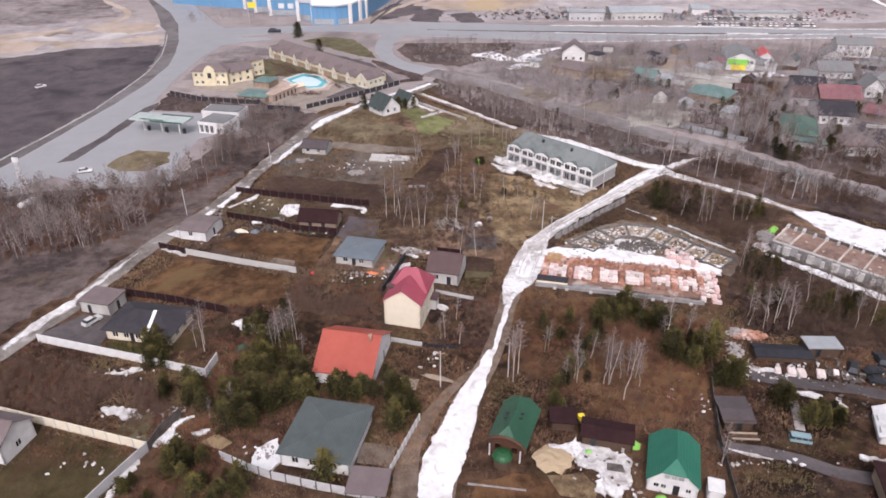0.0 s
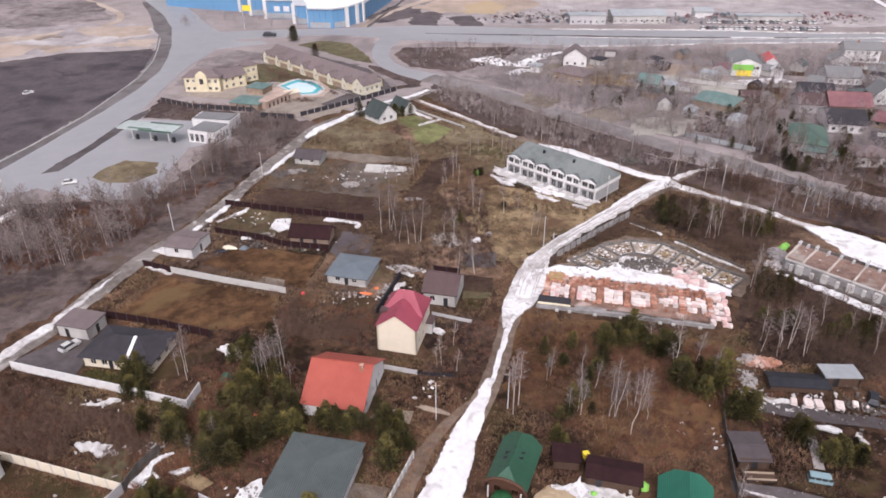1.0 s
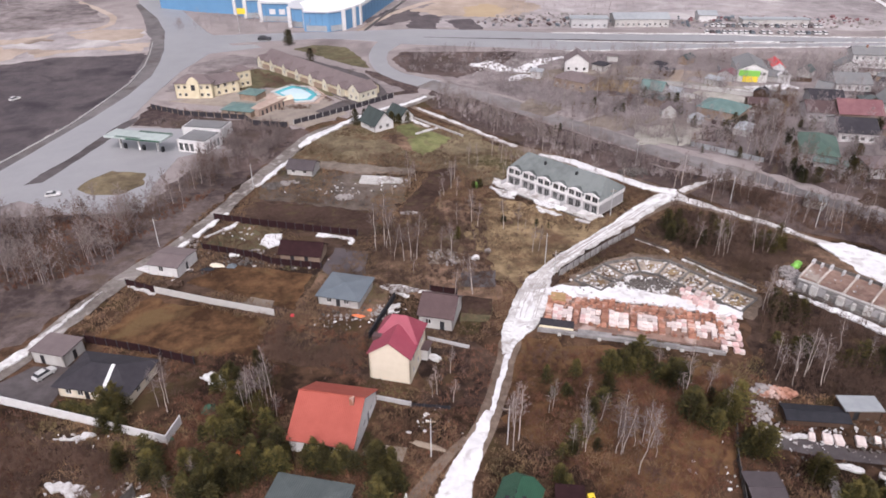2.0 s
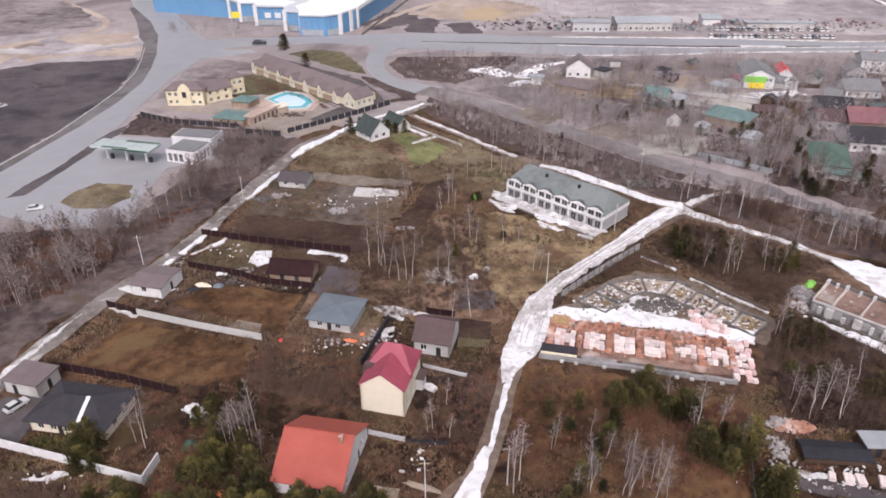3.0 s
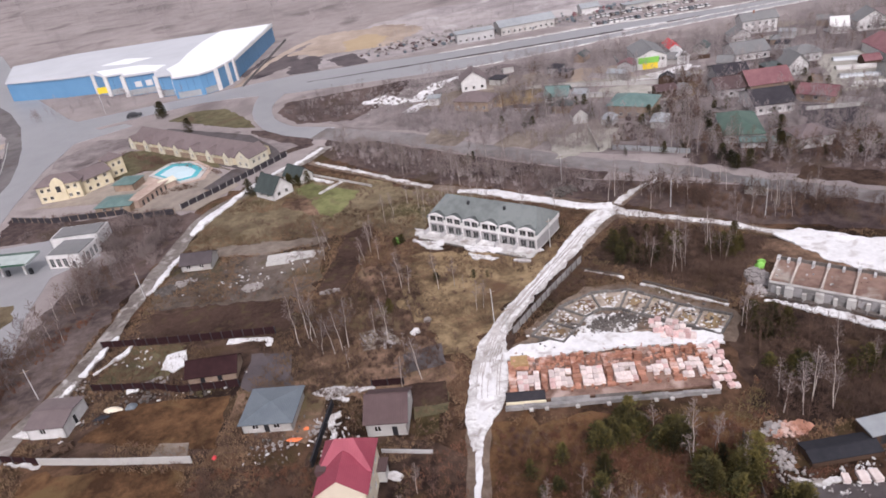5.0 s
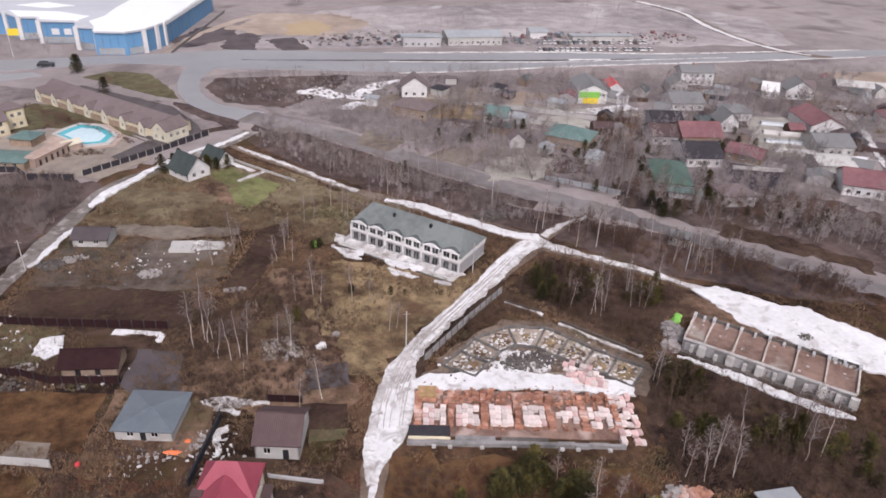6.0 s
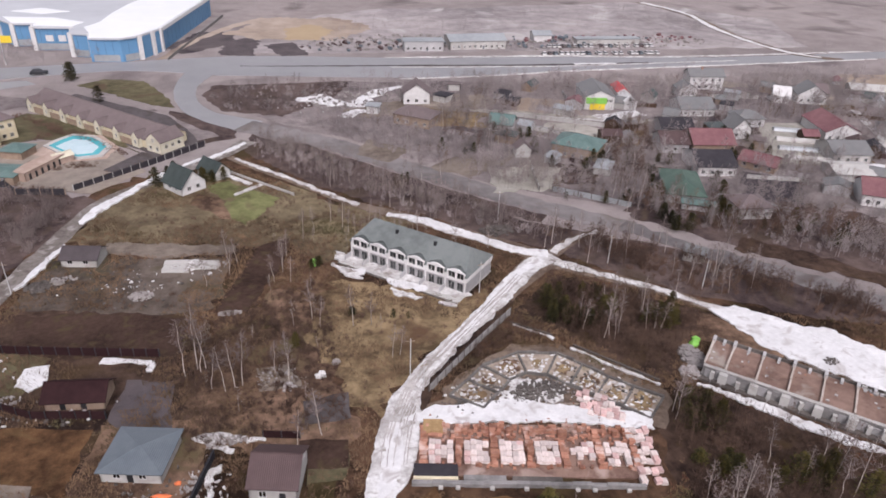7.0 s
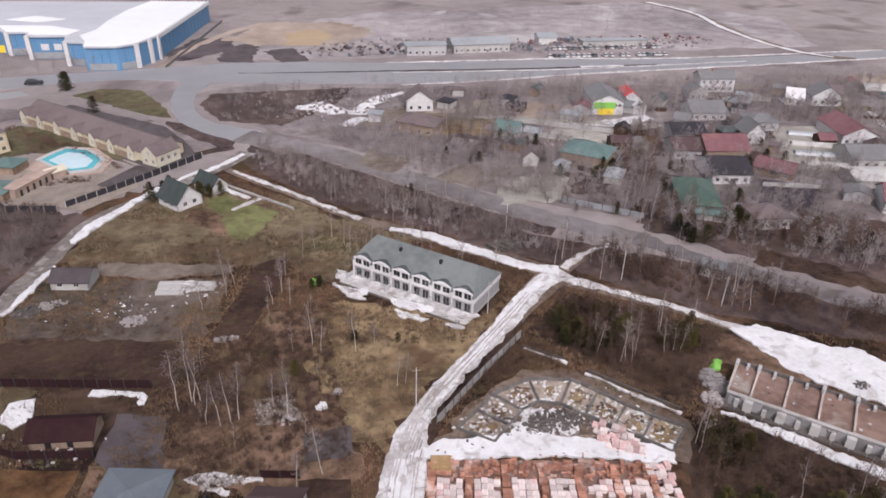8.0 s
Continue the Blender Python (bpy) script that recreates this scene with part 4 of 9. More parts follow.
snow_line([(-46, 238), (-42.8, 247), (-38, 254.5), (-31.5, 265), (-22, 276), (-13.5, 282), (-5, 292)], [0.8, 3.6, 3.2, 1.8, 1.6, 1.6, 1.6], 67)
snow([(22.5, 150.5), (28, 152.5), (44, 151.5), (57, 146), (66.5, 143.5), (65, 139.5), (54, 143), (42.6, 146), (28, 148)], 68, amp=0.4)
snow([(24.5, 85.8), (29.0, 84.6), (29.8, 79), (27.5, 75.5), (24.5, 75), (25, 81)], 69, SLUSH, amp=0.9, step=0.5)
snow([(22.3, 88), (23.3, 85), (21.8, 83.5), (20.8, 86.5)], 70)
snow([(-31.5, 86), (-28.2, 88), (-26.6, 83.5), (-28.5, 80.5), (-31.5, 82)], 71, amp=0.4)
snow_line([(-13, 153), (-9, 152), (-5, 151), (-1, 150.2)], [0.8, 1.8, 1.2, 0.5], 72, SLUSH, amp=0.9, step=0.5)
snow_line([(-9.5, 150), (-6, 149)], [0.6, 1.2], 172, SLUSH, amp=0.6, step=0.5)
snow_line([(-9.5, 139), (-10, 143), (-8, 146)], [0.6, 1.6, 0.6], 73, SLUSH, amp=0.8, step=0.5)
snow_line([(-31, 177.8), (-22.5, 175.2), (-21.8, 172.5)], [1.6, 1.6, 1.0], 74, amp=0.4)
snow([(-45, 172.5), (-44.3, 177.5), (-40, 178), (-39.5, 172), (-42, 170.5)], 75, amp=0.4)
snow_line([(-60, 176.5), (-56, 180), (-52, 187)], [0.8, 1.6, 1.0], 76)
snow_line([(79.4, 149.4), (82.6, 146.2), (86, 142.4), (90.4, 137.6), (95, 132.6), (99.4, 128), (102, 126)], [0.8, 1.2, 2.0, 2.2, 2.4, 2.0, 0.6], 77, amp=0.5, step=0.5)
snow([(14, 338), (25, 344), (34, 331), (46, 348), (60, 352), (44, 336), (40, 326), (26, 328)], 78, amp=1.5, step=2)
snow([(28, 316), (36, 323), (41, 321), (33, 313)], 79, amp=0.8)
snow_line([(269, 538), (280, 496), (273, 446), (277, 398), (291, 378)], [4, 3.4, 3.4, 2.6, 2.2], 80, amp=0.8, step=5)
snow_line([(60, 363), (100, 363.5), (140, 367), (200, 368.5), (320, 372)], [0.6, 1.2, 1.4, 1.4, 0.8], 88, SLUSH, amp=0.6, step=3)
snow_line([(60, 400.5), (92, 399), (150, 395.6), (210, 388), (330, 388)], [0.6, 1.2, 1.6, 1.2, 1.0], 89, SLUSH, amp=0.6, step=3)
ribbon("verge", [(-8, 392), (36, 387.7), (75, 384.5), (114, 380.5), (153, 378.6), (190, 378.4)], [0.4, 1.6, 2.4, 2.6, 2.4, 0.6], OLDROAD, "dark median strip with a low rail", 0.4, 90, 4, 0.05, category="verge")
snow_line([(60, 383), (114, 378), (153, 376.2), (240, 377)], [0.4, 0.9, 0.9, 0.5], 91, SLUSH, amp=0.4, step=2)
snow([(40, 150), (44, 157.5), (50, 156.5), (54.5, 152.5), (50, 149), (46, 151)], 84, SLUSH, amp=0.8)
snow_line([(-9.8, 264.4), (-6.5, 260.6), (-3.2, 257)], [1.2, 2.0, 1.4], 86, SLUSH, amp=0.2)
snow_line([(-7.8, 250.2), (-4, 253.4), (-0.4, 256.6)], [0.9, 1.7, 1.2], 87, SLUSH, amp=0.25)
snow_line([(-22.5, 214), (-17, 213), (-10.4, 210.6)], [0.7, 1.6, 1.4], 187, SLUSH, amp=0.6, step=0.5)
snow_line([(-52.6, 75), (-51.5, 79), (-50.4, 83.4)], [0.8, 1.6, 0.9], 174, SLUSH, amp=0.5, step=0.5)
snow([(-51, 166.5), (-50.5, 169), (-48.2, 169), (-48.6, 166.6)], 175, amp=0.4)
snow_line([(47.5, 85.2), (51, 83.8), (54, 82.8)], [0.1, 0.4, 0.1], 176, SLUSH, amp=0.25, step=0.4)
snow_line([(63.5, 99), (66.5, 98.6), (69, 97.6)], [0.4, 1.2, 0.4], 177, SLUSH, amp=0.5, step=0.4)
snow_line([(57, 107.5), (60, 106), (63.5, 105.2)], [0.6, 1.2, 0.8], 178, SLUSH, amp=0.6, step=0.4)
field([(-43.4, 145.3), (-36.1, 143.6), (-36, 147.2), (-41.3, 148.8)], TRODDEN, "flat pad of tan sand", 0.3, 179)
ribbon("road", [(63.4, 97), (62.4, 93), (61.5, 89.5)], [1.6, 1.7, 1.6], WASTE, "pale trodden path", 0.15, 180)
field([(5, 139.4), (11, 139.2), (12.4, 144.6), (5.4, 145.2)], MOSSY, "mossy garden lawn", 0.4, 193)
field([(5.4, 139.4), (9.4, 139), (8.8, 134.6), (4.8, 135)], MOSS, "small mossy garden lawn", 0.3, 194)
snow_line([(-70.5, 153.2), (-66, 151.2), (-63.4, 150)], [0.3, 0.9, 0.5], 195, SLUSH, amp=0.4, step=0.5)
ribbon("verge", [(-6.4, 74), (-6.2, 80), (-5.2, 86), (-2.6, 93), (1.2, 100), (5.4, 105.5)], [4.6, 4.0, 3.0, 2.4, 2.0, 1.0], DIRT, "bare dirt verge beside the lane", 0.4, 196, category="verge")
field([(-14.3, 82.6), (-9.2, 81.6), (-7.9, 86), (-13.9, 87.2)], TRODDEN, "trodden tan yard beside the low house", 0.4, 197)
field([(-12.4, 101.8), (-5.3, 100.2), (-4.6, 103.2), (-10.2, 104.2)], SITE, "sandy path behind the orange-roofed house", 0.4, 198)
snow([(17.6, 86.4), (23.6, 86), (30, 83.4), (29.8, 79.4), (27, 76), (23.4, 76.4), (24.8, 80.4), (20.8, 83.2)], 199, SLUSH, amp=0.7, step=0.5)
# Not a path: this dark ribbon stands for the shade along the fence.
ribbon("ground_patch", [(-14.6, 134), (-11.6, 141), (-9.2, 147.6)], [1.2, 1.8, 1.4], PLOUGH, "dark strip painted as shade along a yard fence", 0.3, 200, category="ground")
field([(3, 73), (5.4, 78.6), (11, 80.2), (17, 78.6), (22, 75.4), (20, 72)], RUST, "bare rust-brown earth by the lane", 0.7, 202)
field([(-11, 190.5), (-1.5, 218.6), (6, 221.3), (4.2, 209.7), (-4.4, 189)], PLOUGH, "dark ploughed strip", 0.4, 9)
field([(16.5, 80), (22.6, 80.4), (24.4, 77), (23, 74.4), (17.6, 75.6)], OLIVE, "tan trodden grass below the sand heap", 0.7, 259)
field([(-1.5, 163), (-2.4, 170), (5, 169.6), (5.8, 162.4)], TRODDEN, "pale trodden ground under birches", 0.9, 261)
snow([(-44.8, 121.4), (-43, 123), (-37.4, 121.2), (-38, 118.9), (-40.8, 118.2)], 262, SLUSH, amp=0.7, step=0.4)
snow_line([(-1.6, 128.0), (-0.4, 127.0), (0.8, 126.0)], [0.9, 1.5, 0.9], 266, SLUSH, amp=0.2, step=0.5)
field([(-56.8, 88.8), (-55.6, 94.4), (-51.2, 95.4), (-50.6, 87.4)], MOSSY, "olive grass in the corner of two walls", 0.6, 251)
field([(-41.5, 87.4), (-39, 89.4), (-36, 87.4), (-37.6, 85.4)], OLIVE, "straw grass between young pines", 0.5, 252)
snow_line([(-48.2, 86.2), (-47.2, 89.6), (-45.8, 92.4), (-44.2, 93.6)], [2.2, 1.5, 0.9, 0.3], 253, amp=0.4, step=0.5)
snow_line([(-43.6, 89.4), (-42, 89.5), (-40.4, 90.0)], [0.3, 0.7, 0.4], 254, SLUSH, amp=0.4, step=0.4)
snow_line([(-64, 105.6), (-61.8, 105.2), (-60.4, 105.8), (-58.6, 106.6)], [0.5, 1.3, 1.5, 0.4], 255, SLUSH, amp=0.8, step=0.4)
snow_line([(-61.5, 95.8), (-59.4, 95.2), (-57.4, 94.8), (-56, 94), (-53.4, 93.6)], [0.4, 1.5, 1.1, 1.6, 0.5], 256, SLUSH, amp=0.8, step=0.4)
snow_line([(68.4, 83.4), (70.4, 82.8), (73, 82)], [0.5, 1.2, 0.8], 257, SLUSH, amp=0.6, step=0.4)
snow_line([(71.4, 97.4), (71.2, 94.8)], [0.5, 1.1], 258, SLUSH, amp=0.6, step=0.4)
_r = random.Random(7)


def ragged(x, y, size, rnd, k=20):
    """A torn blot outline with rounded lobes."""
    a, flat = rnd.uniform(0, 3.1), rnd.uniform(0.3, 0.75)
    waves = [(j, rnd.uniform(0, 6.28), rnd.uniform(0.05, 0.5) / (j ** 0.7)) for j in (2, 3, 5, 7)]
    out = []
    for i in range(k):
        th = 6.283 * i / k
        r = size * max(0.2, 0.75 + sum(w * math.sin(j * th + p) for j, p, w in waves))
        u, v = r * math.cos(th), flat * r * math.sin(th)
        out.append((x + u * math.cos(a) - v * math.sin(a), y + u * math.sin(a) + v * math.cos(a)))
    return out


for _cx, _cy, _rx, _ry, _n in ((-61, 106, 5, 1.6, 8), (-52, 94, 9, 1.5, 14), (-60, 82, 7, 2, 5), (-48, 88, 3, 3, 5), (62, 104, 8, 2, 12), (48, 97, 3, 3, 3), (53, 82, 8, 0.8, 8), (42, 100, 3, 2, 2), (-20, 140, 7, 2, 5), (-12, 143, 2, 5, 7), (-28, 205, 14, 4, 14), (-17, 210, 6, 2, 8), (-50, 178, 7, 4, 10), (-32, 163, 7, 2, 9), (-62, 160, 3, 5, 6), (-2, 108, 5, 4, 3), (20, 330, 20, 10, 10), (48, 152, 8, 5, 26), (40, 156, 6, 5, 14), (60, 153, 7, 5, 14), (-8, 140, 3, 4, 8), (68, 106, 7, 3, 14), (26.5, 80, 4, 6, 34), (21.5, 84, 2, 3, 8), (-29.5, 84, 3, 4, 8)):
    for _i in range(2 * _n):
        snow(ragged(_cx + _r.gauss(0, 0.55 * _rx), _cy + _r.gauss(0, 0.55 * _ry), _r.uniform(0.15, 0.65) * _r.uniform(0.6, 1.2), _r), 200 + _i, _r.choice((SLUSH, SLUSH, SNOW)), 0.03, 0.5, 0.03, "small patch of melting snow")


# ---- the row of white town houses ----
def town_houses():
    L, D, H = 31.8, 12.5, 4.55
    t = thing("town_house_row", "long white two-storey town houses with a grey hipped roof", "building", 20.6, 209.6, -43.6)
    block_rect(pose(20.6, 209.6, 0, 0, 0, -43.6) @ pose(-0.6, -3.8, 0), L + 1, D + 4.4, 0.5)
    unit = L / 6
    e = 0.06 * unit
    low, wall = bmesh.new(), bmesh.new()
    wall_panel(low, L, 2.99, 0.35, [(i * unit + unit * f - 0.8, i * unit + unit * f + 0.8, 0.25, 2.5) for i in range(6) for f in (0.29, 0.71)], pose(0, 0, 0))
    part("ground_floor_wall", low, ENDBLOCK, t, "grey unpainted ground-floor wall")
    for s in "rbl":
        wall_panel(wall, L if s == "b" else D, H, 0.35, [], side_pose(s, L, D))
    for i in range(7):
        box(wall, max(i * unit - e, 0.352), min(i * unit + e, L - 0.352), 0.02, 0.33, 3.0, H)
    part("wall", wall, WHITE, t)

    def slope(y):
        return H + 0.644 * (y + 0.35)
    # hipped roof, whose front edge stops behind the dormers and runs down between them
    cover = [[(0.26, 1.0), (L - 0.26, 1.0), (L - 2.65, D / 2), (2.65, D / 2)],
             [(-0.35, D + 0.35), (2.65, D / 2), (L - 2.65, D / 2), (L + 0.35, D + 0.35)],
             [(-0.35, -0.35), (0.26, 1.0), (2.65, D / 2), (-0.35, D + 0.35)],
             [(L + 0.35, -0.35), (L + 0.35, D + 0.35), (L - 2.65, D / 2), (L - 0.26, 1.0)],
             [(-0.35, -0.35), (e, -0.35), (e, 1.0), (0.26, 1.0)],
             [(L + 0.35, -0.35), (L - 0.26, 1.0), (L - e, 1.0), (L - e, -0.35)]]
    cover += [[(i * unit - e, -0.35), (i * unit + e, -0.35), (i * unit + e, 1.0), (i * unit - e, 1.0)] for i in range(1, 6)]
    bm = bmesh.new()
    for face in cover:
        bm.faces.new([bm.verts.new((x, y, slope(min(y, D - y)))) for x, y in face])
    bmesh.ops.remove_doubles(bm, verts=bm.verts[:], dist=0.001)
    bmesh.ops.recalc_face_normals(bm, faces=bm.faces[:])
    bmesh.ops.solidify(bm, geom=bm.faces[:], thickness=0.14)
    roof = part("roof", bm, TOWNROOF, t, "grey shingle hipped roof")
    for u in (10.4, 21.0):
        part("roof_vent", boxbm(u - 0.3, u + 0.3, 4.2, 4.75, 7.3, 8.5), DARKMETAL, roof, "small dark roof vent")
    for i in range(6):
        u = i * unit
        bm = bmesh.new()
        wall_panel(bm, unit - 2 * e, 2.25, 0.3, [(unit * f - 0.9 - e, unit * f + 0.9 - e, 0.5, 2.1) for f in (0.29, 0.71)], pose(u + e, -0.04, 3.0))
        bmesh.ops.remove_doubles(bm, verts=bm.verts[:], dist=0.001)
        part("dormer_wall", bm, WHITE, t)
        bm = bmesh.new()
        ring = [(u + unit * f, z) for f, z in ((0.06, 5.2), (0.06, 5.3), (0.12, 5.34), (0.2, 5.5), (0.3, 5.76), (0.4, 5.93), (0.5, 5.99), (0.6, 5.93), (0.7, 5.76), (0.8, 5.5), (0.88, 5.34), (0.94, 5.3), (0.94, 5.2))]
        fa = [(x, -0.14, z) for x, z in ring]
        solid(bm, fa, [(x, 0.24, z) for x, _, z in fa], [tuple(range(len(fa)))])
        bmesh.ops.recalc_face_normals(bm, faces=bm.faces)
        gable = part("dormer_gable", bm, WHITE, t, "white curved dormer gable")
        bm = bmesh.new()
        tl = [(x, z) for x, z in ring[1:-1]]
        near = [bm.verts.new((x, 0.1, z - 0.03)) for x, z in tl]
        far = [bm.verts.new((x, (z - H) / 0.644 - 0.1, z - 0.03)) for x, z in tl]
        for j in range(len(tl) - 1):
            bm.faces.new((near[j], near[j + 1], far[j + 1], far[j]))
        for x in (u + e, u + unit - e):
            bm.faces.new([bm.verts.new(p) for p in ((x, 0.1, 4.6), (x, 0.9, 5.2), (x, 1.0, 5.32), (x, 0.1, 5.32))])
        bmesh.ops.solidify(bm, geom=bm.faces[:], thickness=0.06)
        part("dormer_roof", bm, TOWNROOF, roof)
    wf, pf = window_meshes(1.8, 1.6)
    df, dp = window_meshes(1.6, 2.25)
    for i in range(6):
        u = i * unit
        for c in (u + unit * 0.29, u + unit * 0.71):
            f = again("window", wf, WHITE, t, m=pose(c - 0.9, 0.08, 3.5))
            again("pane", pf, GLASS, f)
            g = again("glazed_door", df, GREYWALL, t, m=pose(c - 0.8, 0.14, 0.25))
            again("pane", dp, GLASS, g)
    for i in range(7):
        x = min(max(i * unit, 0.2), L - 0.2)
        part("pilaster", boxbm(x - 0.18, x + 0.18, -0.16, 0.0, 0, 4.4), WHITE, t)
    part("string_course", boxbm(-0.05, L + 0.05, -0.1, 0.0, 2.95, 3.2), WHITE, t)
    part("eaves_band", boxbm(L, L + 0.3, -0.05, D, 3.3, 4.42), WHITE, t, "white band under the eaves")
    part("end_wall_cladding", boxbm(L + 0.002, L + 0.05, 0.2, D - 0.2, 0.1, 3.28), ENDBLOCK, t, "grey block end wall")
    part("floor_slab", boxbm(0.3, L - 0.3, 0.3, D - 0.3, 2.85, 3.0), GREYWALL, t)
    for i in range(1, 6):
        part("party_wall", boxbm(i * unit - 0.1, i * unit + 0.1, 0.36, D - 0.36, 0.02, 4.4), GREYWALL, t)
    part("ground_slab", boxbm(-0.2, L + 0.2, -0.0, D + 0.2, -0.05, 0.12), PALEWALL, t)
    tr = thing("terrace", "pale concrete terrace along the town houses", "terrace", 20.6, 209.6, -43.6)
    part("slab", boxbm(-0.8, L + 0.4, -4.4, -0.01, 0, 0.24), PALEWALL, tr)
    part("edge_kerb", boxbm(-0.8, L + 0.4, -4.75, -4.4, 0, 0.34), FOUND, tr, "dark wet kerb")
    for i in range(6):
        part("divider", boxbm(i * unit - 0.1, i * unit + 0.1, -2.6, -0.2, 0.2, 1.5), GREYWALL, tr, "low grey dividing wall")


town_houses()
R = random.Random(3)

# ---- houses of the settlement ----
house("house", "low white house with a flat grey-green hipped roof", -26.6, 82.4, -12, 11.6, 12.8, 3.0, "hip", 1.0, WHITE, GREYGREEN, 0.5, wins=[("f", (2.5, 5.5, 9), 0.9), ("r", (3, 7, 10), 0.9)], doors=[("f", 7.2)])
house("house", "white house with a broad orange-red gable roof", -24.1, 102.8, -11, 10.9, 14, 3.1, "gx", 4.2, WHITE, ORANGEROOF, 0.4, wins=[("r", (3, 7, 11), 0.9), ("f", (3, 7), 0.9)], doors=[("r", 9.2)], chimney=(9.3, 6.0, 8.0), roof_label="orange-red metal gable roof")
house("house", "grey house with a blue-grey hipped metal roof", -25.9, 146.2, -14, 9.4, 9.2, 2.4, "hip", 1.0, PALEWALL, BLUEGREY, 0.5, wins=[("f", (2.5, 6.5), 0.8)], doors=[("f", 4.6)])
house("house", "grey-walled house with a dark brown gable roof", -3.6, 137.6, -14, 7.2, 8.6, 3.4, "gx", 2.6, PALEWALL, MAROON, 0.4, wins=[("f", (2.0,), 1.0), ("r", (6.2,), 3.2)], doors=[("f", 5.0)])
house("house", "low house with a wide charcoal hipped roof", -69.0, 116.6, -10, 14.2, 9.2, 2.7, "hip", 2.2, CREAM, CHARCOAL, 0.7, wins=[("f", (2, 4.4, 7, 10, 12.4), 0.7), ("r", (3, 6), 0.7)], doors=[("f", 5.7)])
house("garage", "pale garage with a grey flat roof beside the lane", -78.6, 126.4, -14, 7.2, 5.6, 2.8, "flat", 0, PALEWALL, BROWNROOF, 0.3, doors=[("f", 2.2), ("r", 3.0)], category="garage")
house("house", "white house at the edge of the settlement", -79.5, 84.5, -14, 8, 7, 4.2, "gx", 2.2, WHITE, BROWNROOF, 0.4, wins=[("f", (2, 6), 1.0), ("r", (3.5,), 1.0)])
house("garage", "white garage with a grey flat roof on the lane", -67.6, 158.8, -13, 7.6, 8.4, 2.9, "gx", 0.7, WHITE, BROWNROOF, 0.3, wins=[("f", (3.2,), 1.2)], doors=[("r", 4.0)], category="garage")
house("barn", "dark maroon barn with a timber front", -38.0, 164.9, -8, 10, 5.6, 2.3, "gx", 1.9, TANWALL, DEEPMAROON, 0.5, doors=[("f", 3.0), ("f", 6.5)], category="barn")
house("cottage", "small cottage with a dark brown roof and pale walls", -46.0, 216.2, -11, 8.2, 6.2, 2.3, "gx", 1.7, PALEWALL, DIMROOF, 0.4, wins=[("f", (2, 5.6), 0.8)])
house("house", "white-gabled house with a dark slate-green roof", -22.0, 251.8, 40, 8.0, 8.8, 2.8, "gy", 4.0, WHITE, DARKSLATE, 0.5, wins=[("f", (2.5, 5.5), 0.9), ("l", (3, 6), 0.9)])
house("house", "small white-gabled house with a dark green-grey roof", -13.6, 260.8, 38, 5.6, 8.4, 2.4, "gy", 2.8, WHITE, DARKSLATE, 0.4, wins=[("f", (2.8,), 0.9)])
house("house", "white house with a bright green half-hipped roof", 31.6, 77.0, -17, 7.6, 9.2, 2.8, "gy", 3.6, WHITE, GREENROOF, 0.3, wins=[("f", (1.4, 2.5, 6.2), 0.9), ("f", (2.75, 3.8, 4.85), 3.2)], doors=[("f", 4.4)], clip=1.7, ww=0.85, wh=0.95)
house("shed", "small white shed beside the green-roofed house", 40.3, 74.6, -17, 2.3, 2.6, 2.3, "flat", 0, WHITE, WHITE, 0.1, category="shed")
house("shed", "long dark shed beside a snowy yard", 23.0, 86.4, -14, 8.4, 4.4, 2.3, "gx", 0.5, WOODWALL, DEEPMAROON, 0.25, doors=[("f", 2.0)], category="shed")
house("shed", "small mauve-roofed shed behind the yard", 18.4, 90.0, -6, 4.2, 3.8, 1.7, "flat", 0, WOODWALL, DEEPMAROON, 0.2, category="shed")
house("shed", "brown-roofed shed in a weedy yard", 48.2, 89.8, -3, 5.0, 6.2, 2.0, "gx", 0.4, WOODWALL, DIMROOF, 0.3, doors=[("f", 2.6)], category="shed")
house("shed", "long low shed under black roofing felt", 61.0, 108.5, -6, 10.6, 3.9, 1.3, "gx", 0.5, WOODWALL, FELT, 0.2, category="shed")
house("shed", "pale grey metal shed among stacked timber", 71.4, 109.4, -2, 6.4, 3.6, 2.2, "flat", 0.4, WOODWALL, GREYSHEET, 0.2, doors=[("f", 2.0)], category="shed")
house("garage", "low grey flat-roofed garage beside the worn road", 101.6, 193.4, -40, 5.2, 4.4, 2.5, "flat", 0, PALEWALL, SLATE, 0.3, category="garage")
house("house", "white house with a pale snowy roof behind the sheds", 73.2, 86.4, -20, 7, 7.2, 1.9, "gy", 2.0, WHITE, SNOW, 0.4, wins=[("f", (2, 6), 1.0), ("l", (3, 6), 1.0)])


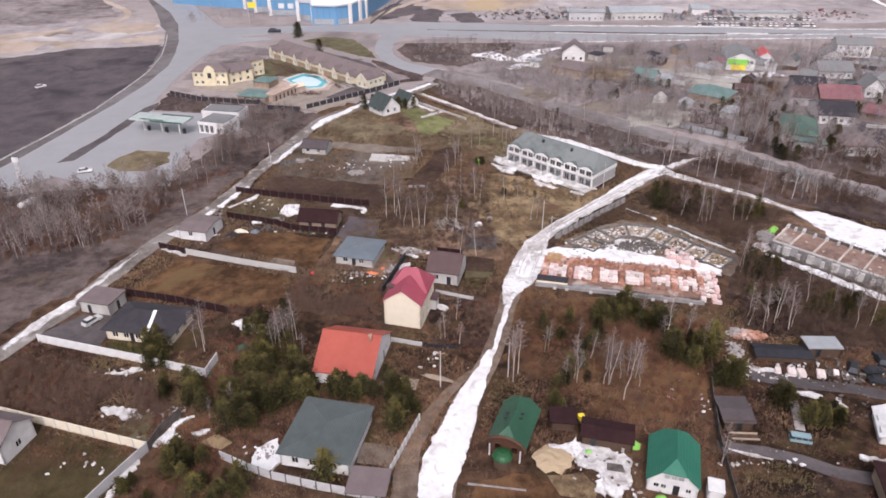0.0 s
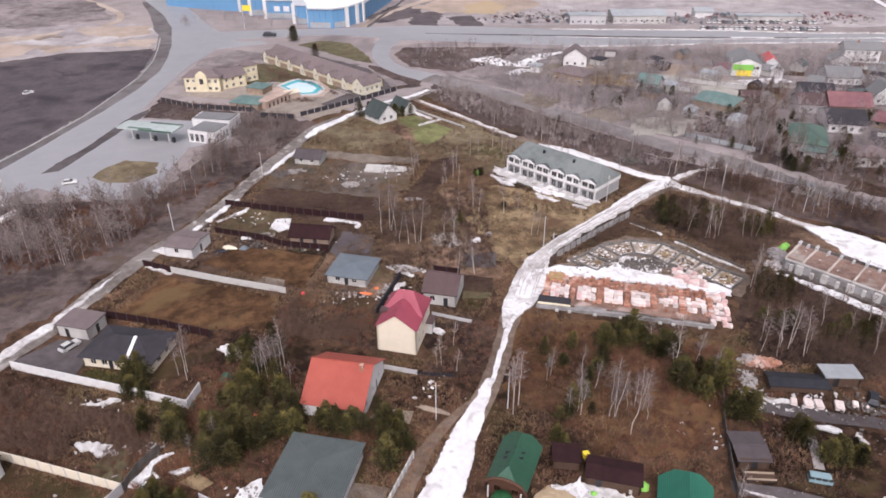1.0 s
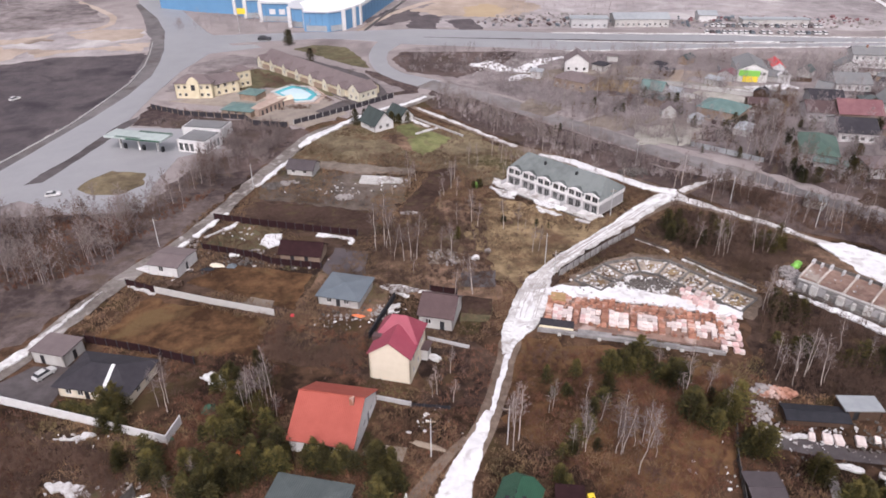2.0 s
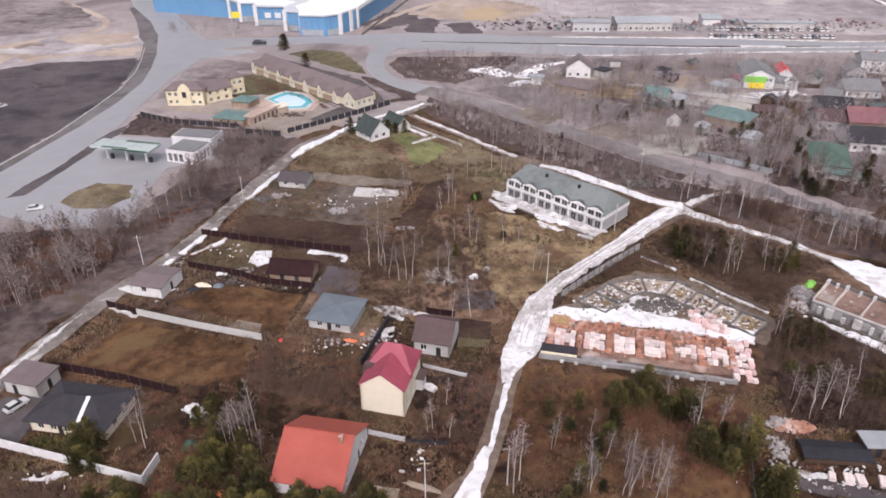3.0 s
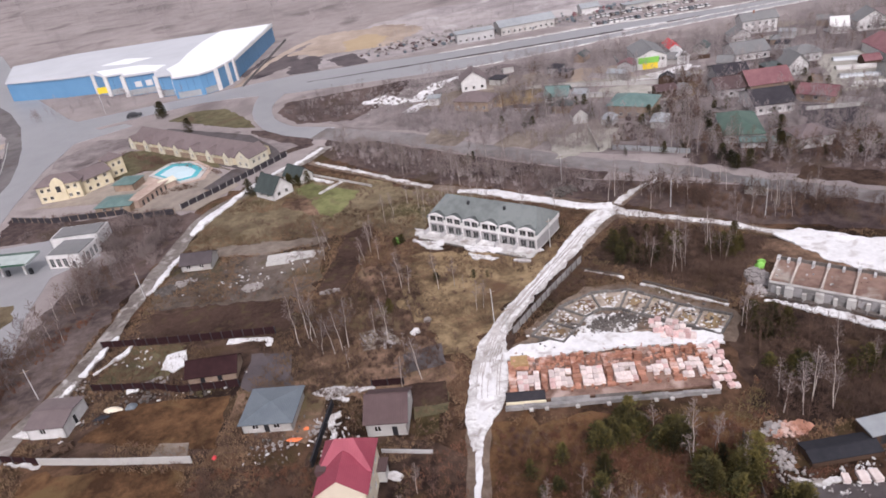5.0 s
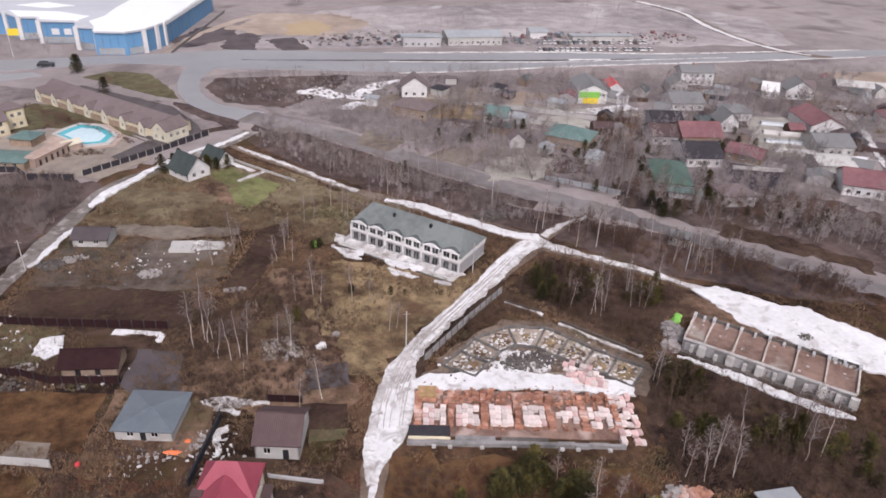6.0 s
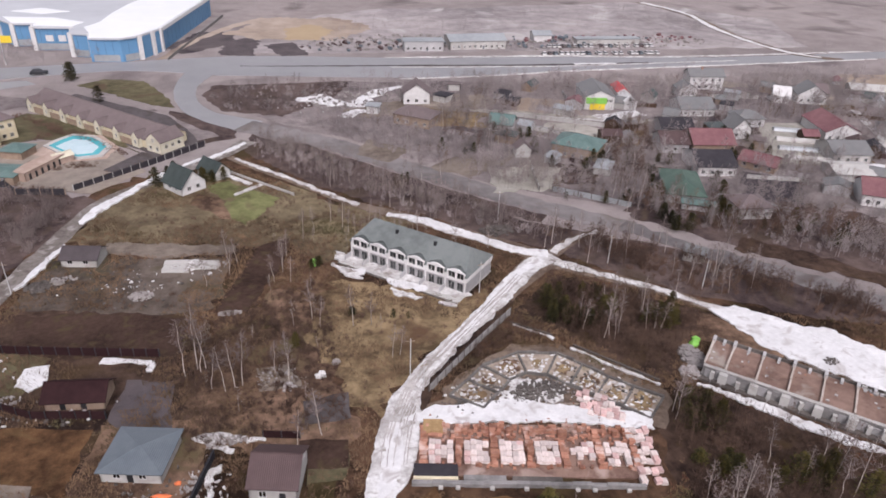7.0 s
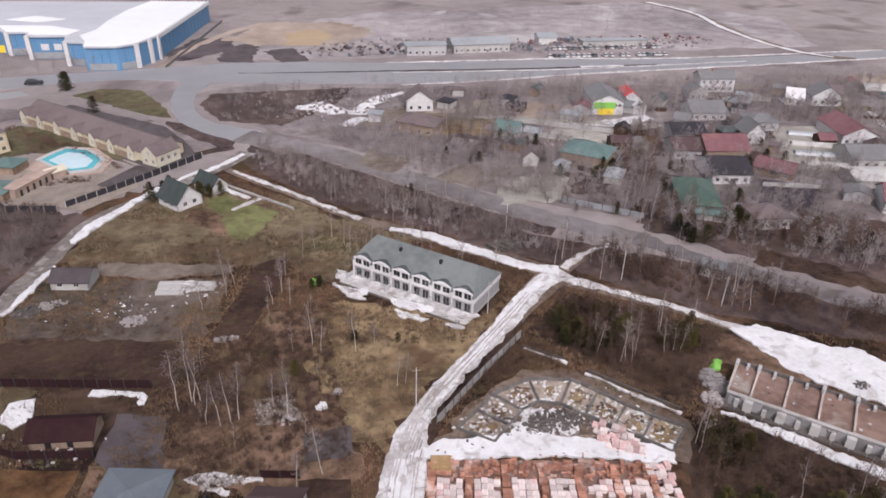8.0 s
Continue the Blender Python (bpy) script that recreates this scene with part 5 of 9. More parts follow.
def crimson_house():
    """Cream house with a crimson hipped roof and a front gable."""
    w, d, h = 8.0, 10.6, 6.2
    t = thing("house", "tall cream house with a steep crimson roof", "house", -12.4, 121.3, -14)
    block_rect(pose(-12.4, 121.3, 0, 0, 0, -14), w + 2, d, 0.6)
    wall = bmesh.new()
    wins = [("r", 2.5, 0.9), ("r", 5.6, 0.9), ("r", 2.5, 3.7), ("r", 5.6, 3.7), ("r", 8.4, 3.7)]
    for s in "frbl":
        wall_panel(wall, w if s in "fb" else d, h, 0.3, [(u - 0.6, u + 0.6, z, z + 1.4) for q, u, z in wins if q == s], side_pose(s, w, d))
    pts = [(0, 0, h - 0.01), (w, 0, h - 0.01), (w / 2, 0, h + 2.75)]
    solid(wall, pts, [(x, 0.3, z) for x, _, z in pts], [(0, 1, 2)])
    bmesh.ops.recalc_face_normals(wall, faces=wall.faces)
    part("wall", wall, CREAM, t)
    bm = hip_roof(w, 6.2, h + 0.2, 3.7, 0.4, ridge=3.0)
    bmesh.ops.translate(bm, vec=(0, d - 6.2, 0), verts=bm.verts)
    part("main_roof", bm, CRIMSON, t, "crimson hipped roof of the rear part")
    part("front_roof", gable_roof(w, 5.6, h, 2.9, 0.3, "y"), CRIMSON, t, "crimson gable roof")
    part("side_dormer", boxbm(-0.5, 1.2, 3.6, 5.0, h - 0.1, h + 1.0), MAROON, t, "dark boxed side dormer")
    fm, pm = window_meshes(1.2, 1.4)
    for s, u, z in wins:
        f = again("window", fm, WHITE, t, m=side_pose(s, w, d) @ pose(u - 0.6, 0.1, z))
        again("pane", pm, GLASS, f)
    porch = part("porch", boxbm(w, w + 1.3, 7.4, 9.8, 0, 2.7), PALEWALL, t, "pale side porch")
    part("porch_roof", boxbm(w - 0.02, w + 1.6, 7.1, 10.1, 2.7, 2.9), MAROON, porch)
    part("foundation", boxbm(-0.06, w + 0.06, -0.06, d + 0.06, -0.05, 0.02), FOUND, t)


def green_chalet():
    """Timber house with a dark green half-hipped roof, arched front verge and a low round porch."""
    w, d, h = 5.8, 9.6, 2.9
    t = thing("house", "timber house with a dark green roof and round porch", "house", 7.5, 85.2, -21)
    block_rect(pose(7.5, 85.2, 0, 0, 0, -21) @ pose(0, -3.5, 0), w, d + 3.5, 0.6)
    wall = bmesh.new()
    for s in "frbl":
        wall_panel(wall, w if s in "fb" else d, h - 0.1, 0.3, [(2, 3.2, 0.9, 2.2)] if s in "rl" else [(1.0, 2.0, 0.9, 2.1), (3.8, 4.8, 0.9, 2.1)] if s == "f" else [], side_pose(s, w, d))
    part("wall", wall, BROWNVERGE, t)
    for y0, y1 in ((0.02, 0.28), (d - 0.28, d - 0.02)):
        bm = bmesh.new()
        tri = [(0.3, h - 0.1), (w - 0.3, h - 0.1), (w * 0.72, h + 1.2), (w * 0.28, h + 1.2)]
        solid(bm, [(x, y0, z) for x, z in tri], [(x, y1, z) for x, z in tri], [(0, 1, 2, 3)])
        part("gable", bm, BROWNVERGE, t, "brown timber gable")
    roof = part("roof", gable_roof(w, d, h + 0.02, 2.9, 0.45, "y", clip=1.6), DARKGREEN, t, "dark green half-hipped metal roof")
    # dark bars and posts added on the ridge to draw its dark cross mark
    for y in (d * 0.4, d * 0.52):
        bm = bmesh.new()
        tube(bm, (w / 2 - 1.5, y - 0.5, h + 1.9), (w / 2 + 1.5, y + 0.5, h + 1.9), 0.22, 0.16, 6)
        part("ridge_bar", bm, FELT, roof, "dark crossed ridge bar")
        bm = bmesh.new()
        tube(bm, (w / 2, y, h + 1.6), (w / 2, y, h + 3.3), 0.14, 0.1, 6)
        part("ridge_bar", bm, FELT, roof, "dark ridge post")
    # arched brown verge over the front
    arch = [(w / 2 - 3.4 * math.cos(3.1416 * i / 10), h - 0.5 + 2.3 * math.sin(3.1416 * i / 10)) for i in range(11)]
    bm = bmesh.new()
    for (xa, za), (xb, zb) in zip(arch, arch[1:]):
        tube(bm, (xa, -0.75, za), (xb, -0.75, zb), 0.26, 0.26, 6)
    part("arched_verge", bm, BROWNVERGE, t, "brown arched timber verge")
    bm = bmesh.new()
    ring = [(w / 2 + 1.5 * math.cos(6.283 * i / 8), -2.0 + 1.5 * math.sin(6.283 * i / 8)) for i in range(8)]
    solid(bm, [(x, y, 0) for x, y in ring], [(x, y, 1.9) for x, y in ring], [tuple(range(8))])
    porch = part("porch", bm, WOODWALL, t, "octagonal timber porch")
    bm = bmesh.new()
    levels = [(1.75, 1.9), (1.6, 2.2), (1.15, 2.6), (0.5, 2.85)]
    rows = [[bm.verts.new((w / 2 + r * math.cos(6.283 * i / 12), -2.0 + r * math.sin(6.283 * i / 12), z)) for i in range(12)] for r, z in levels]
    bm.faces.new(rows[0][::-1])
    bm.faces.new(rows[-1])
    for lo, hi in zip(rows, rows[1:]):
        for i in range(12):
            bm.faces.new((lo[i], lo[(i + 1) % 12], hi[(i + 1) % 12], hi[i]))
    part("porch_roof", bm, PORCHGREEN, porch, "low dark green domed porch roof")
    for x in (0.3, w - 0.3):
        part("porch_post", boxbm(x - 0.1, x + 0.1, -0.85, -0.65, 0, h - 0.4), WHITE, t, "white porch post")
    part("foundation", boxbm(-0.06, w + 0.06, -0.06, d + 0.06, -0.05, 0.02), FOUND, t)


crimson_house()
green_chalet()

# carport by the low grey house
cp = thing("carport", "grey flat-roofed carport beside a fence", "carport", -15.2, 74.2, -7)
part("roof", boxbm(0, 6.4, 0, 5.6, 2.5, 2.65), BROWNROOF, cp)
for px in (0.2, 6.2):
    for py in (0.2, 5.4):
        part("post", boxbm(px - 0.08, px + 0.08, py - 0.08, py + 0.08, 0, 2.5), DARKMETAL, cp)
# strip of snow on the charcoal roof
bm = bmesh.new()
solid(bm, [(0, 0, 0.02), (0.7, 0, 0.02), (0.7, 4.9, 0.0), (0, 4.9, 0.0)], [(0, 0, 0.14), (0.7, 0, 0.14), (0.7, 4.9, 0.12), (0, 4.9, 0.12)], [(0, 1, 2, 3)])
one("snow_strip", bm, SNOW, "strip of old snow on the charcoal roof", "snow", m=pose(-60.0, 115.05, 3.04, 23.0, 0, -6))

# ---- fences and walls ----
fence("wall_fence", "long whitewashed panel wall round a house", [(-82.6, 115.6), (-58.4, 108.5), (-45.2, 104.4), (-44.4, 109.2)], 1.9, WHITE, WHITE)
fence("wall_fence", "pale yellow panel wall", [(-92, 98.2), (-67.3, 90.9), (-49.5, 85.5)], 2.0, CREAM, PALEWALL)
fence("wall_fence", "grey concrete panel wall", [(-49.5, 85.3), (-51.9, 80.2), (-55, 73)], 2.0, GREYWALL, GREYWALL)
fence("wall_fence", "grey brick wall with a bend", [(-49.3, 85.6), (-48.6, 89.5), (-46.6, 93.6)], 2.0, FOUND, FOUND, 2.0)
fence("wall_fence", "long pale concrete wall across a plot", [(-63.4, 150.8), (-49.7, 146.2), (-34.8, 141.7)], 1.6, PALEWALL, PALEWALL)
fence("fence", "dark panel fence beside the lane", [(-71.3, 154.2), (-63.6, 151)], 1.5, DEEPMAROON, DARKMETAL)
field([(5.4, 152.6), (5.6, 158.8), (13.8, 159.6), (13.6, 153)], OLDROAD, "grey sheeted garden plot near the lane", 0.3, 208)
field([(4, 142.6), (4.4, 149), (12.4, 147.6), (11.8, 141.4)], PLOUGH, "dark bed inside a sheet fence", 0.3, 209)
fence("wall_fence", "low grey wall between two gardens", [(-10.6, 115.2), (-4.4, 113.4)], 1.0, GREYWALL, PALEWALL)
fence("fence", "thin dark fence beyond the low wall", [(-4.3, 113.4), (2.6, 112.6)], 0.7, FELT, DARKMETAL, 2.0, 0.05)
fence("fence", "white board fence with pale posts along the lane", [(-10.4, 73), (-9.1, 79.1), (-7.5, 83.6), (-4.3, 92.2)], 1.6, PALEWALL, WHITE, 1.6, 0.06)
fence("wall_fence", "low pale wall beside the crimson-roofed house", [(-1.6, 133), (6.6, 130)], 0.8, GREYWALL, GREYWALL)
fence("fence", "dark brown metal fence along ploughed ground", [(-60, 186.5), (-47, 183), (-32.3, 179.6), (-20.5, 177)], 1.8, DEEPMAROON, DARKMETAL)
fence("fence", "dark sheet fence below the barn", [(-58.5, 170.4), (-45, 166.2), (-39.8, 163.2), (-27.5, 160.8)], 1.7, DEEPMAROON, DARKMETAL)
fence("fence", "dark red fence behind the charcoal-roofed house", [(-71.3, 132.6), (-59, 129.5), (-47, 125.5)], 1.8, DEEPMAROON, DARKMETAL)
fence("fence", "dark plank fence along a yard", [(-13.6, 133.5), (-11.4, 141), (-9.2, 148)], 1.6, FELT, DARKMETAL, 2.0, 0.3)
fence("fence", "dark sheet fence around a garden by the lane", [(4.6, 149.6), (-1.4, 151.0)], 1.5, DEEPMAROON, DARKMETAL)
fence("fence", "grey mesh fence beside the weedy plots", [(44.5, 72), (46.6, 87), (49.5, 100), (55, 117)], 1.5, FOUND, DARKMETAL, 2.5, 0.05)
# dark strip below the fence: shrubs and shadow merged into one colour
ribbon("bank", [(26.4, 152), (29.2, 158.4), (37.8, 167.6), (50.0, 179.6), (53.0, 183)], [0.8, 1.5, 1.8, 1.5, 0.7], SCRUB, "dark strip of shrubs and painted shade along the lane", 0.5, 141, 1.0, 0.3)
fence("fence", "weathered grey panel fence along the lane above the site", [(28.4, 156.6), (32.4, 160.6), (40.6, 168.6), (51.2, 178.2)], 1.8, PANEL, FOUND, 2.4, 0.1)
fence("fence", "pale board fence above the building site", [(50.2, 175.2), (57.3, 169)], 0.45, FOUND, FOUND, 2.0, 0.3)
fence("fence", "low concrete plinth behind the foundations", [(60.4, 165), (72.4, 151.4)], 0.45, FOUND, FOUND, 2.0, 0.3)
snow_line([(59.5, 164.3), (66, 157), (72, 150.2)], [0.3, 0.8, 0.4], 142, SLUSH, step=0.5)
snow_line([(50.6, 174.4), (57.4, 168)], [0.2, 0.6], 143, SLUSH, step=0.5)
fence("hotel_fence", "dark brick fence round the holiday complex", [(-110, 279), (-95, 271), (-70.7, 266), (-66.8, 260.3), (-53.6, 258)], 1.8, CHARCOAL, TANWALL, 3.0, 0.2)
fence("hotel_fence", "dark panel fence with pale posts along the lane", [(-52, 260.4), (-40.4, 270.2), (-29.4, 280.5), (-18, 291.5)], 1.8, CHARCOAL, PALEWALL, 3.0, 0.2)
fence("wall_fence", "pale wall of the far white plot", [(-10.6, 268), (8.6, 247.5)], 0.8, PALEWALL, PALEWALL, 3.0)
fence("wall_fence", "grey concrete panel fence below the low house", [(-37, 83.8), (-31.8, 81.2), (-27.6, 79.4), (-20, 77.2), (-10.5, 75)], 1.7, GREYWALL, FOUND, 2.6)
house("house", "deep maroon roofed house at the lane", 66, 70.5, -14, 10, 9, 3.2, "hip", 2.4, TANWALL, DEEPMAROON, 0.5, wins=[("f", (2, 6), 0.9)])
fence("fence", "low grey slab wall behind the yard by the lane", [(12.7, 76.6), (3.8, 78.0)], 0.35, PANEL, PANEL)


# ---- building site: foundations and brick rows ----
def foundations():
    t = thing("foundation_site", "snow-dusted concrete foundation walls of an unfinished building", "foundation")
    outer = [(31.9, 154.9), (36.4, 158.6), (40.2, 162.0), (48.3, 164.8), (56.0, 163.0), (59.7, 158.7), (63.2, 154.2), (66.6, 150.6), (70.8, 146.8)]
    inner = [(37.1, 150.4), (40.7, 153.8), (44.3, 157.0), (48.0, 158.4), (51.6, 157.0), (54.8, 153.4), (58.5, 149.6), (62.1, 145.9), (65.6, 142.0)]

    def run(name, a, b, half, high):
        a, b = Vector(a), Vector(b)
        length, s = (b - a).length, 0.0
        while s < length:
            e = min(s + R.uniform(1.2, 2.6), length)
            ob = part(name, boxbm(s - 0.05, e, -half * R.uniform(0.8, 1.2), half * R.uniform(0.8, 1.2), 0, high + R.uniform(-0.18, 0.12)), BAYWALL, t)
            ob.matrix_basis = pose(a.x, a.y, 0, 0, 0, math.degrees(math.atan2(b.y - a.y, b.x - a.x)))
            s = e

    for line in (outer, inner):
        for a, b in zip(line, line[1:]):
            run("foundation_wall", a, b, 0.2, 0.7)
    for a, b in zip(outer, inner):
        run("cross_wall", a, b, 0.18, 0.62)
    sheet("ground_patch", outer + inner[::-1] + [(56, 148), (48, 150), (40, 149)], SITE, "trodden earth inside the foundations", "ground", 2, 0.3, 90)
    for i in range(8):
        a, b, c, e = Vector(outer[i]), Vector(outer[i + 1]), Vector(inner[i]), Vector(inner[i + 1])
        mid = (a + b + c + e) / 4
        for k in range(3):
            f = R.uniform(0.25, 0.6)
            pts = [mid.lerp(p, f * R.uniform(0.6, 1.2)) for p in (a, (a + b) / 2, b, (b + e) / 2, e, (c + e) / 2, c, (a + c) / 2)]
            sheet("ground_patch", pts, (DIRT, MID, OLIVE)[k], "straw-coloured weeds inside a foundation bay", "ground", 0.5, 0.75, 91 + 3 * i + k)
        for k in range(30):
            p, q = a.lerp(b, R.random()), c.lerp(e, R.random())
            q = p.lerp(q, 0.04 + 0.92 * R.choice((R.random(), R.random() ** 2, 1 - R.random() ** 2)))
            sheet("snow_patch", ragged(q.x, q.y, R.uniform(0.15, 0.85) * R.uniform(0.5, 1), R), R.choice((SNOW, SLUSH, SLUSH)), "small patch of melting snow", "snow", 0.6, 0.1, 120 + i * 3 + k, 0.04, "stuff")


def brick_row():
    """Unfinished ground floor in red brick: slab, partitions with bays full of stacked blocks."""
    w, d = 36.0, 10.8
    t = thing("brick_building_shell", "unfinished red-brick ground floor with open bays", "building", 22.6, 138.2, -13)
    base = pose(22.6, 138.2, 0, 0, 0, -13)
    part("slab", boxbm(-0.6, w + 0.4, -0.6, d + 0.3, 0, 0.3), REDCLAY, t, "dirty red-brown floor slab")
    x = -1.0
    while x < w:
        e = min(x + R.uniform(2.2, 3.4), w + 0.2)
        part("front_beam", boxbm(x, e - 0.03, -2.8 + R.uniform(-0.1, 0.1), -2.1 + R.uniform(-0.1, 0.1), 0, 0.9 + R.uniform(-0.2, 0.1)), BEAM, t, "grey concrete front beam")
        x = e
    for i in range(13):
        if R.random() < 0.75:
            part("beam_block", boxbm(0.5 + i * 2.7, 1.2 + i * 2.7, -3.4, -2.92, 0, 0.5), PALEWALL, t)
    part("front_deck", boxbm(-0.8, 6.3, -1.3, 1.2, 0.3, 0.85), CHARCOAL, t, "dark roofing felt deck")
    part("deck_edge", boxbm(-0.8, 6.3, -1.86, -1.32, 0.2, 0.75), YELLOW, t, "yellow insulation edge")
    part("front_planks", boxbm(7.2, 14, -1.7, -0.7, 0.0, 0.5), BEAM, t, "stacked grey floor planks")
    part("front_planks", boxbm(15, 23, -1.6, -0.7, 0.0, 0.4), FOUND, t, "dark stacked floor planks")
    nb = 6
    bay = (w - 0.8) / nb
    for i in range(nb + 1):
        x = 0.1 + bay * i
        y = 1.2
        while y < 9.6:
            step = R.uniform(0.5, 1.3)
            part("partition", boxbm(x + R.uniform(-0.2, 0.15), x + 1.05 + R.uniform(-0.25, 0.4), y, min(y + step, 9.9), 0.3, 1.2 + R.uniform(-0.6, 0.6)), BRICK, t, "red brick partition")
            y += step
        if i < nb:
            c = x + 1.0 + (bay - 1.0) / 2
            part("bay_floor", boxbm(x + 1.1, x + bay - 0.05, 1.6, 9.3, 0.3, 0.4), REDCLAY, t)
            for q in range(2):
                u = x + 0.9
                while u < x + bay - 0.2:
                    step = R.uniform(0.4, 1.1)
                    v = R.uniform(-0.5, 0.4) - 0.9 * q
                    if R.random() < 0.9 - 0.45 * q:
                        part("back_wall", boxbm(u, min(u + step, x + bay - 0.05), 9.5 + v, 10.2 + v, 0.3, 0.8 + R.uniform(0, 0.9)), BRICK, t)
                    u += step
            for k in range(18):
                u, v = c + R.uniform(-2.4, 2.0), R.uniform(0.6, 1.6) if k < 4 else R.uniform(6.2, 9.2)
                part("loose_bricks", boxbm(u, u + R.uniform(0.3, 0.9), v, v + R.uniform(0.3, 0.8), 0.35, 0.6 + R.uniform(0, 0.5)), BRICK, t)
            for r in range(4):
                for k in range(4):
                    if R.random() < (0.95 if i < 4 else 0.62):
                        s = thing("block_pallet", "pallet stacked with pale building blocks", "pallet", group="block pallets in the brick bays")
                        s.matrix_basis = base @ pose(c - 1.45 + k * 1.0 + R.uniform(-0.08, 0.08), 2.2 + r * 1.22 + R.uniform(-0.1, 0.1), 0.4, 0, 0, R.uniform(-4, 4)) @ Matrix.Diagonal((R.uniform(0.8, 0.93), R.uniform(0.85, 1.0), R.uniform(0.6, 1.0), 1))
                        again("base", PALLET[0], TIMBER, s)
                        again("block_load", PALLET[1] if R.random() < 0.9 else PINK[1], WHITEBLOCK, s)


def pallet_meshes():
    out = []
    bm = bmesh.new()
    for k in range(3):
        box(bm, -0.5, 0.5, -0.55 + 0.45 * k, -0.35 + 0.45 * k, 0, 0.14)
    out.append(bm)
    bm = boxbm(-0.54, 0.54, -0.56, 0.56, 0.14, 1.02)
    bmesh.ops.subdivide_edges(bm, edges=bm.edges[:], cuts=2, use_grid_fill=True)
    bmesh.ops.inset_individual(bm, faces=bm.faces[:], thickness=0.03, depth=0.04)
    out.append(bm)
    meshes = []
    for name, b in zip(("base", "block_load"), out):
        me = bpy.data.meshes.new(name)
        b.to_mesh(me)
        b.free()
        meshes.append(me)
    return meshes


PALLET = pallet_meshes()
PINK = [PALLET[0], PALLET[1].copy()]
PINK[1].materials.clear()
PINK[1].materials.append(PINKBLOCK)
foundations()
brick_row()
block_poly([(20, 134), (57, 124), (64, 128), (72, 147), (56, 165), (47, 167), (30, 156), (22, 150)])
for row, (x0, y0, n, ang) in enumerate(((55.6, 150.6, 6, -33), (55.2, 149.0, 7, -33), (55.0, 147.4, 7, -33), (55.6, 145.6, 6, -30), (59.6, 139.6, 4, -12), (59.3, 138.0, 4, -12), (58.9, 136.4, 4, -12), (58.5, 134.8, 4, -12), (58.2, 133.2, 4, -12), (57.9, 131.0, 4, -12), (57.4, 128.6, 4, -12))):
    for k in range(n):
        if R.random() < 0.93:
            a = radians(ang)
            s = thing("brick_pallet", "pallet stacked with pale pink bricks", "pallet", x0 + 1.12 * k * math.cos(a) + R.uniform(-0.15, 0.15), y0 + 1.12 * k * math.sin(a) + R.uniform(-0.3, 0.3), ang + R.uniform(-10, 10), 0.12, group="pink brick pallets on the site")
            s.scale = (R.uniform(0.8, 1.1), R.uniform(0.8, 1.2), R.uniform(0.3, 1.1))
            again("base", PINK[0], TIMBER, s)
            again("brick_load", PINK[1] if R.random() < 0.6 else PALLET[1], PINKBLOCK, s)


def litter(label, spots, material, seed, size=0.35):
    """Loose broken pieces strewn over several places, given as x, y, reach and count."""
    rnd = random.Random(seed)
    bm = bmesh.new()
    for cx, cy, r, n in spots:
        for _ in range(n):
            s = size * rnd.uniform(0.25, 1.1)
            v = box(bm, -s / 2, s / 2, -s * rnd.uniform(0.1, 0.5), s * rnd.uniform(0.1, 0.5), -0.05, s * rnd.uniform(0.15, 0.6))
            bmesh.ops.transform(bm, matrix=pose(cx + rnd.gauss(0, r * 0.5), cy + rnd.gauss(0, r * 0.5), 0.25, rnd.uniform(-25, 25), rnd.uniform(-25, 25), rnd.uniform(0, 180)), verts=v)
    return one("litter", bm, material, label, "rubble", kind="stuff")


def rubble(cx, cy, rx, ry, n, material, label, seed, size=0.5, name="rubble_heap"):
    """A heap of broken pieces."""
    rnd = random.Random(seed)
    bm = bmesh.new()
    for _ in range(n):
        a, f = rnd.uniform(0, 6.283), math.sqrt(rnd.random())
        x, y = cx + rx * f * math.cos(a), cy + ry * f * math.sin(a)
        s = size * rnd.uniform(0.35, 1.3)
        v = box(bm, -s / 2, s / 2, -s * rnd.uniform(0.15, 0.6), s * rnd.uniform(0.15, 0.6), -0.05, s * rnd.uniform(0.25, 0.7))
        bmesh.ops.transform(bm, matrix=pose(x, y, 0.2 + (1 - f) * size * 0.8, rnd.uniform(-20, 20), rnd.uniform(-20, 20), rnd.uniform(0, 180)), verts=v)
    return one(name, bm, material, label, "rubble", kind="stuff")


ins = thing("insulation_stack", "stack of ochre insulation boards beside the site lane", "building material", 25.0, 146.0, -12)
for _k in range(5):
    part("board_pack", boxbm(0.05 * (_k % 2), 3.4 - 0.06 * (_k % 3), 0.04 * (_k % 3), 2.9 - 0.05 * (_k % 2), 0.1 + 0.24 * _k, 0.32 + 0.24 * _k), OCHRE, ins)
litter("broken red bricks strewn over the site", [(27 + 5.8 * k, 141.5 - 1.35 * k + 4 * q, 2.6, 16) for k in range(6) for q in range(3)] + [(60, 140, 4, 30), (56, 147, 4, 20)], BRICK, 61, 0.45)
litter("pale blocks and boards strewn over the site", [(30 + 5 * k, 146 - 1.2 * k, 3, 14) for k in range(7)] + [(44, 153, 4, 40), (52, 152, 4, 40), (60, 150, 4, 26), (36, 154, 3, 20)], DEBRIS, 62, 0.5)
litter("dark boards and scrap strewn over the site", [(48, 153, 4, 60), (40, 155, 4, 26), (58, 155, 4, 30), (66, 149, 3, 24), (33, 152, 3, 20)], FOUND, 63, 0.6)
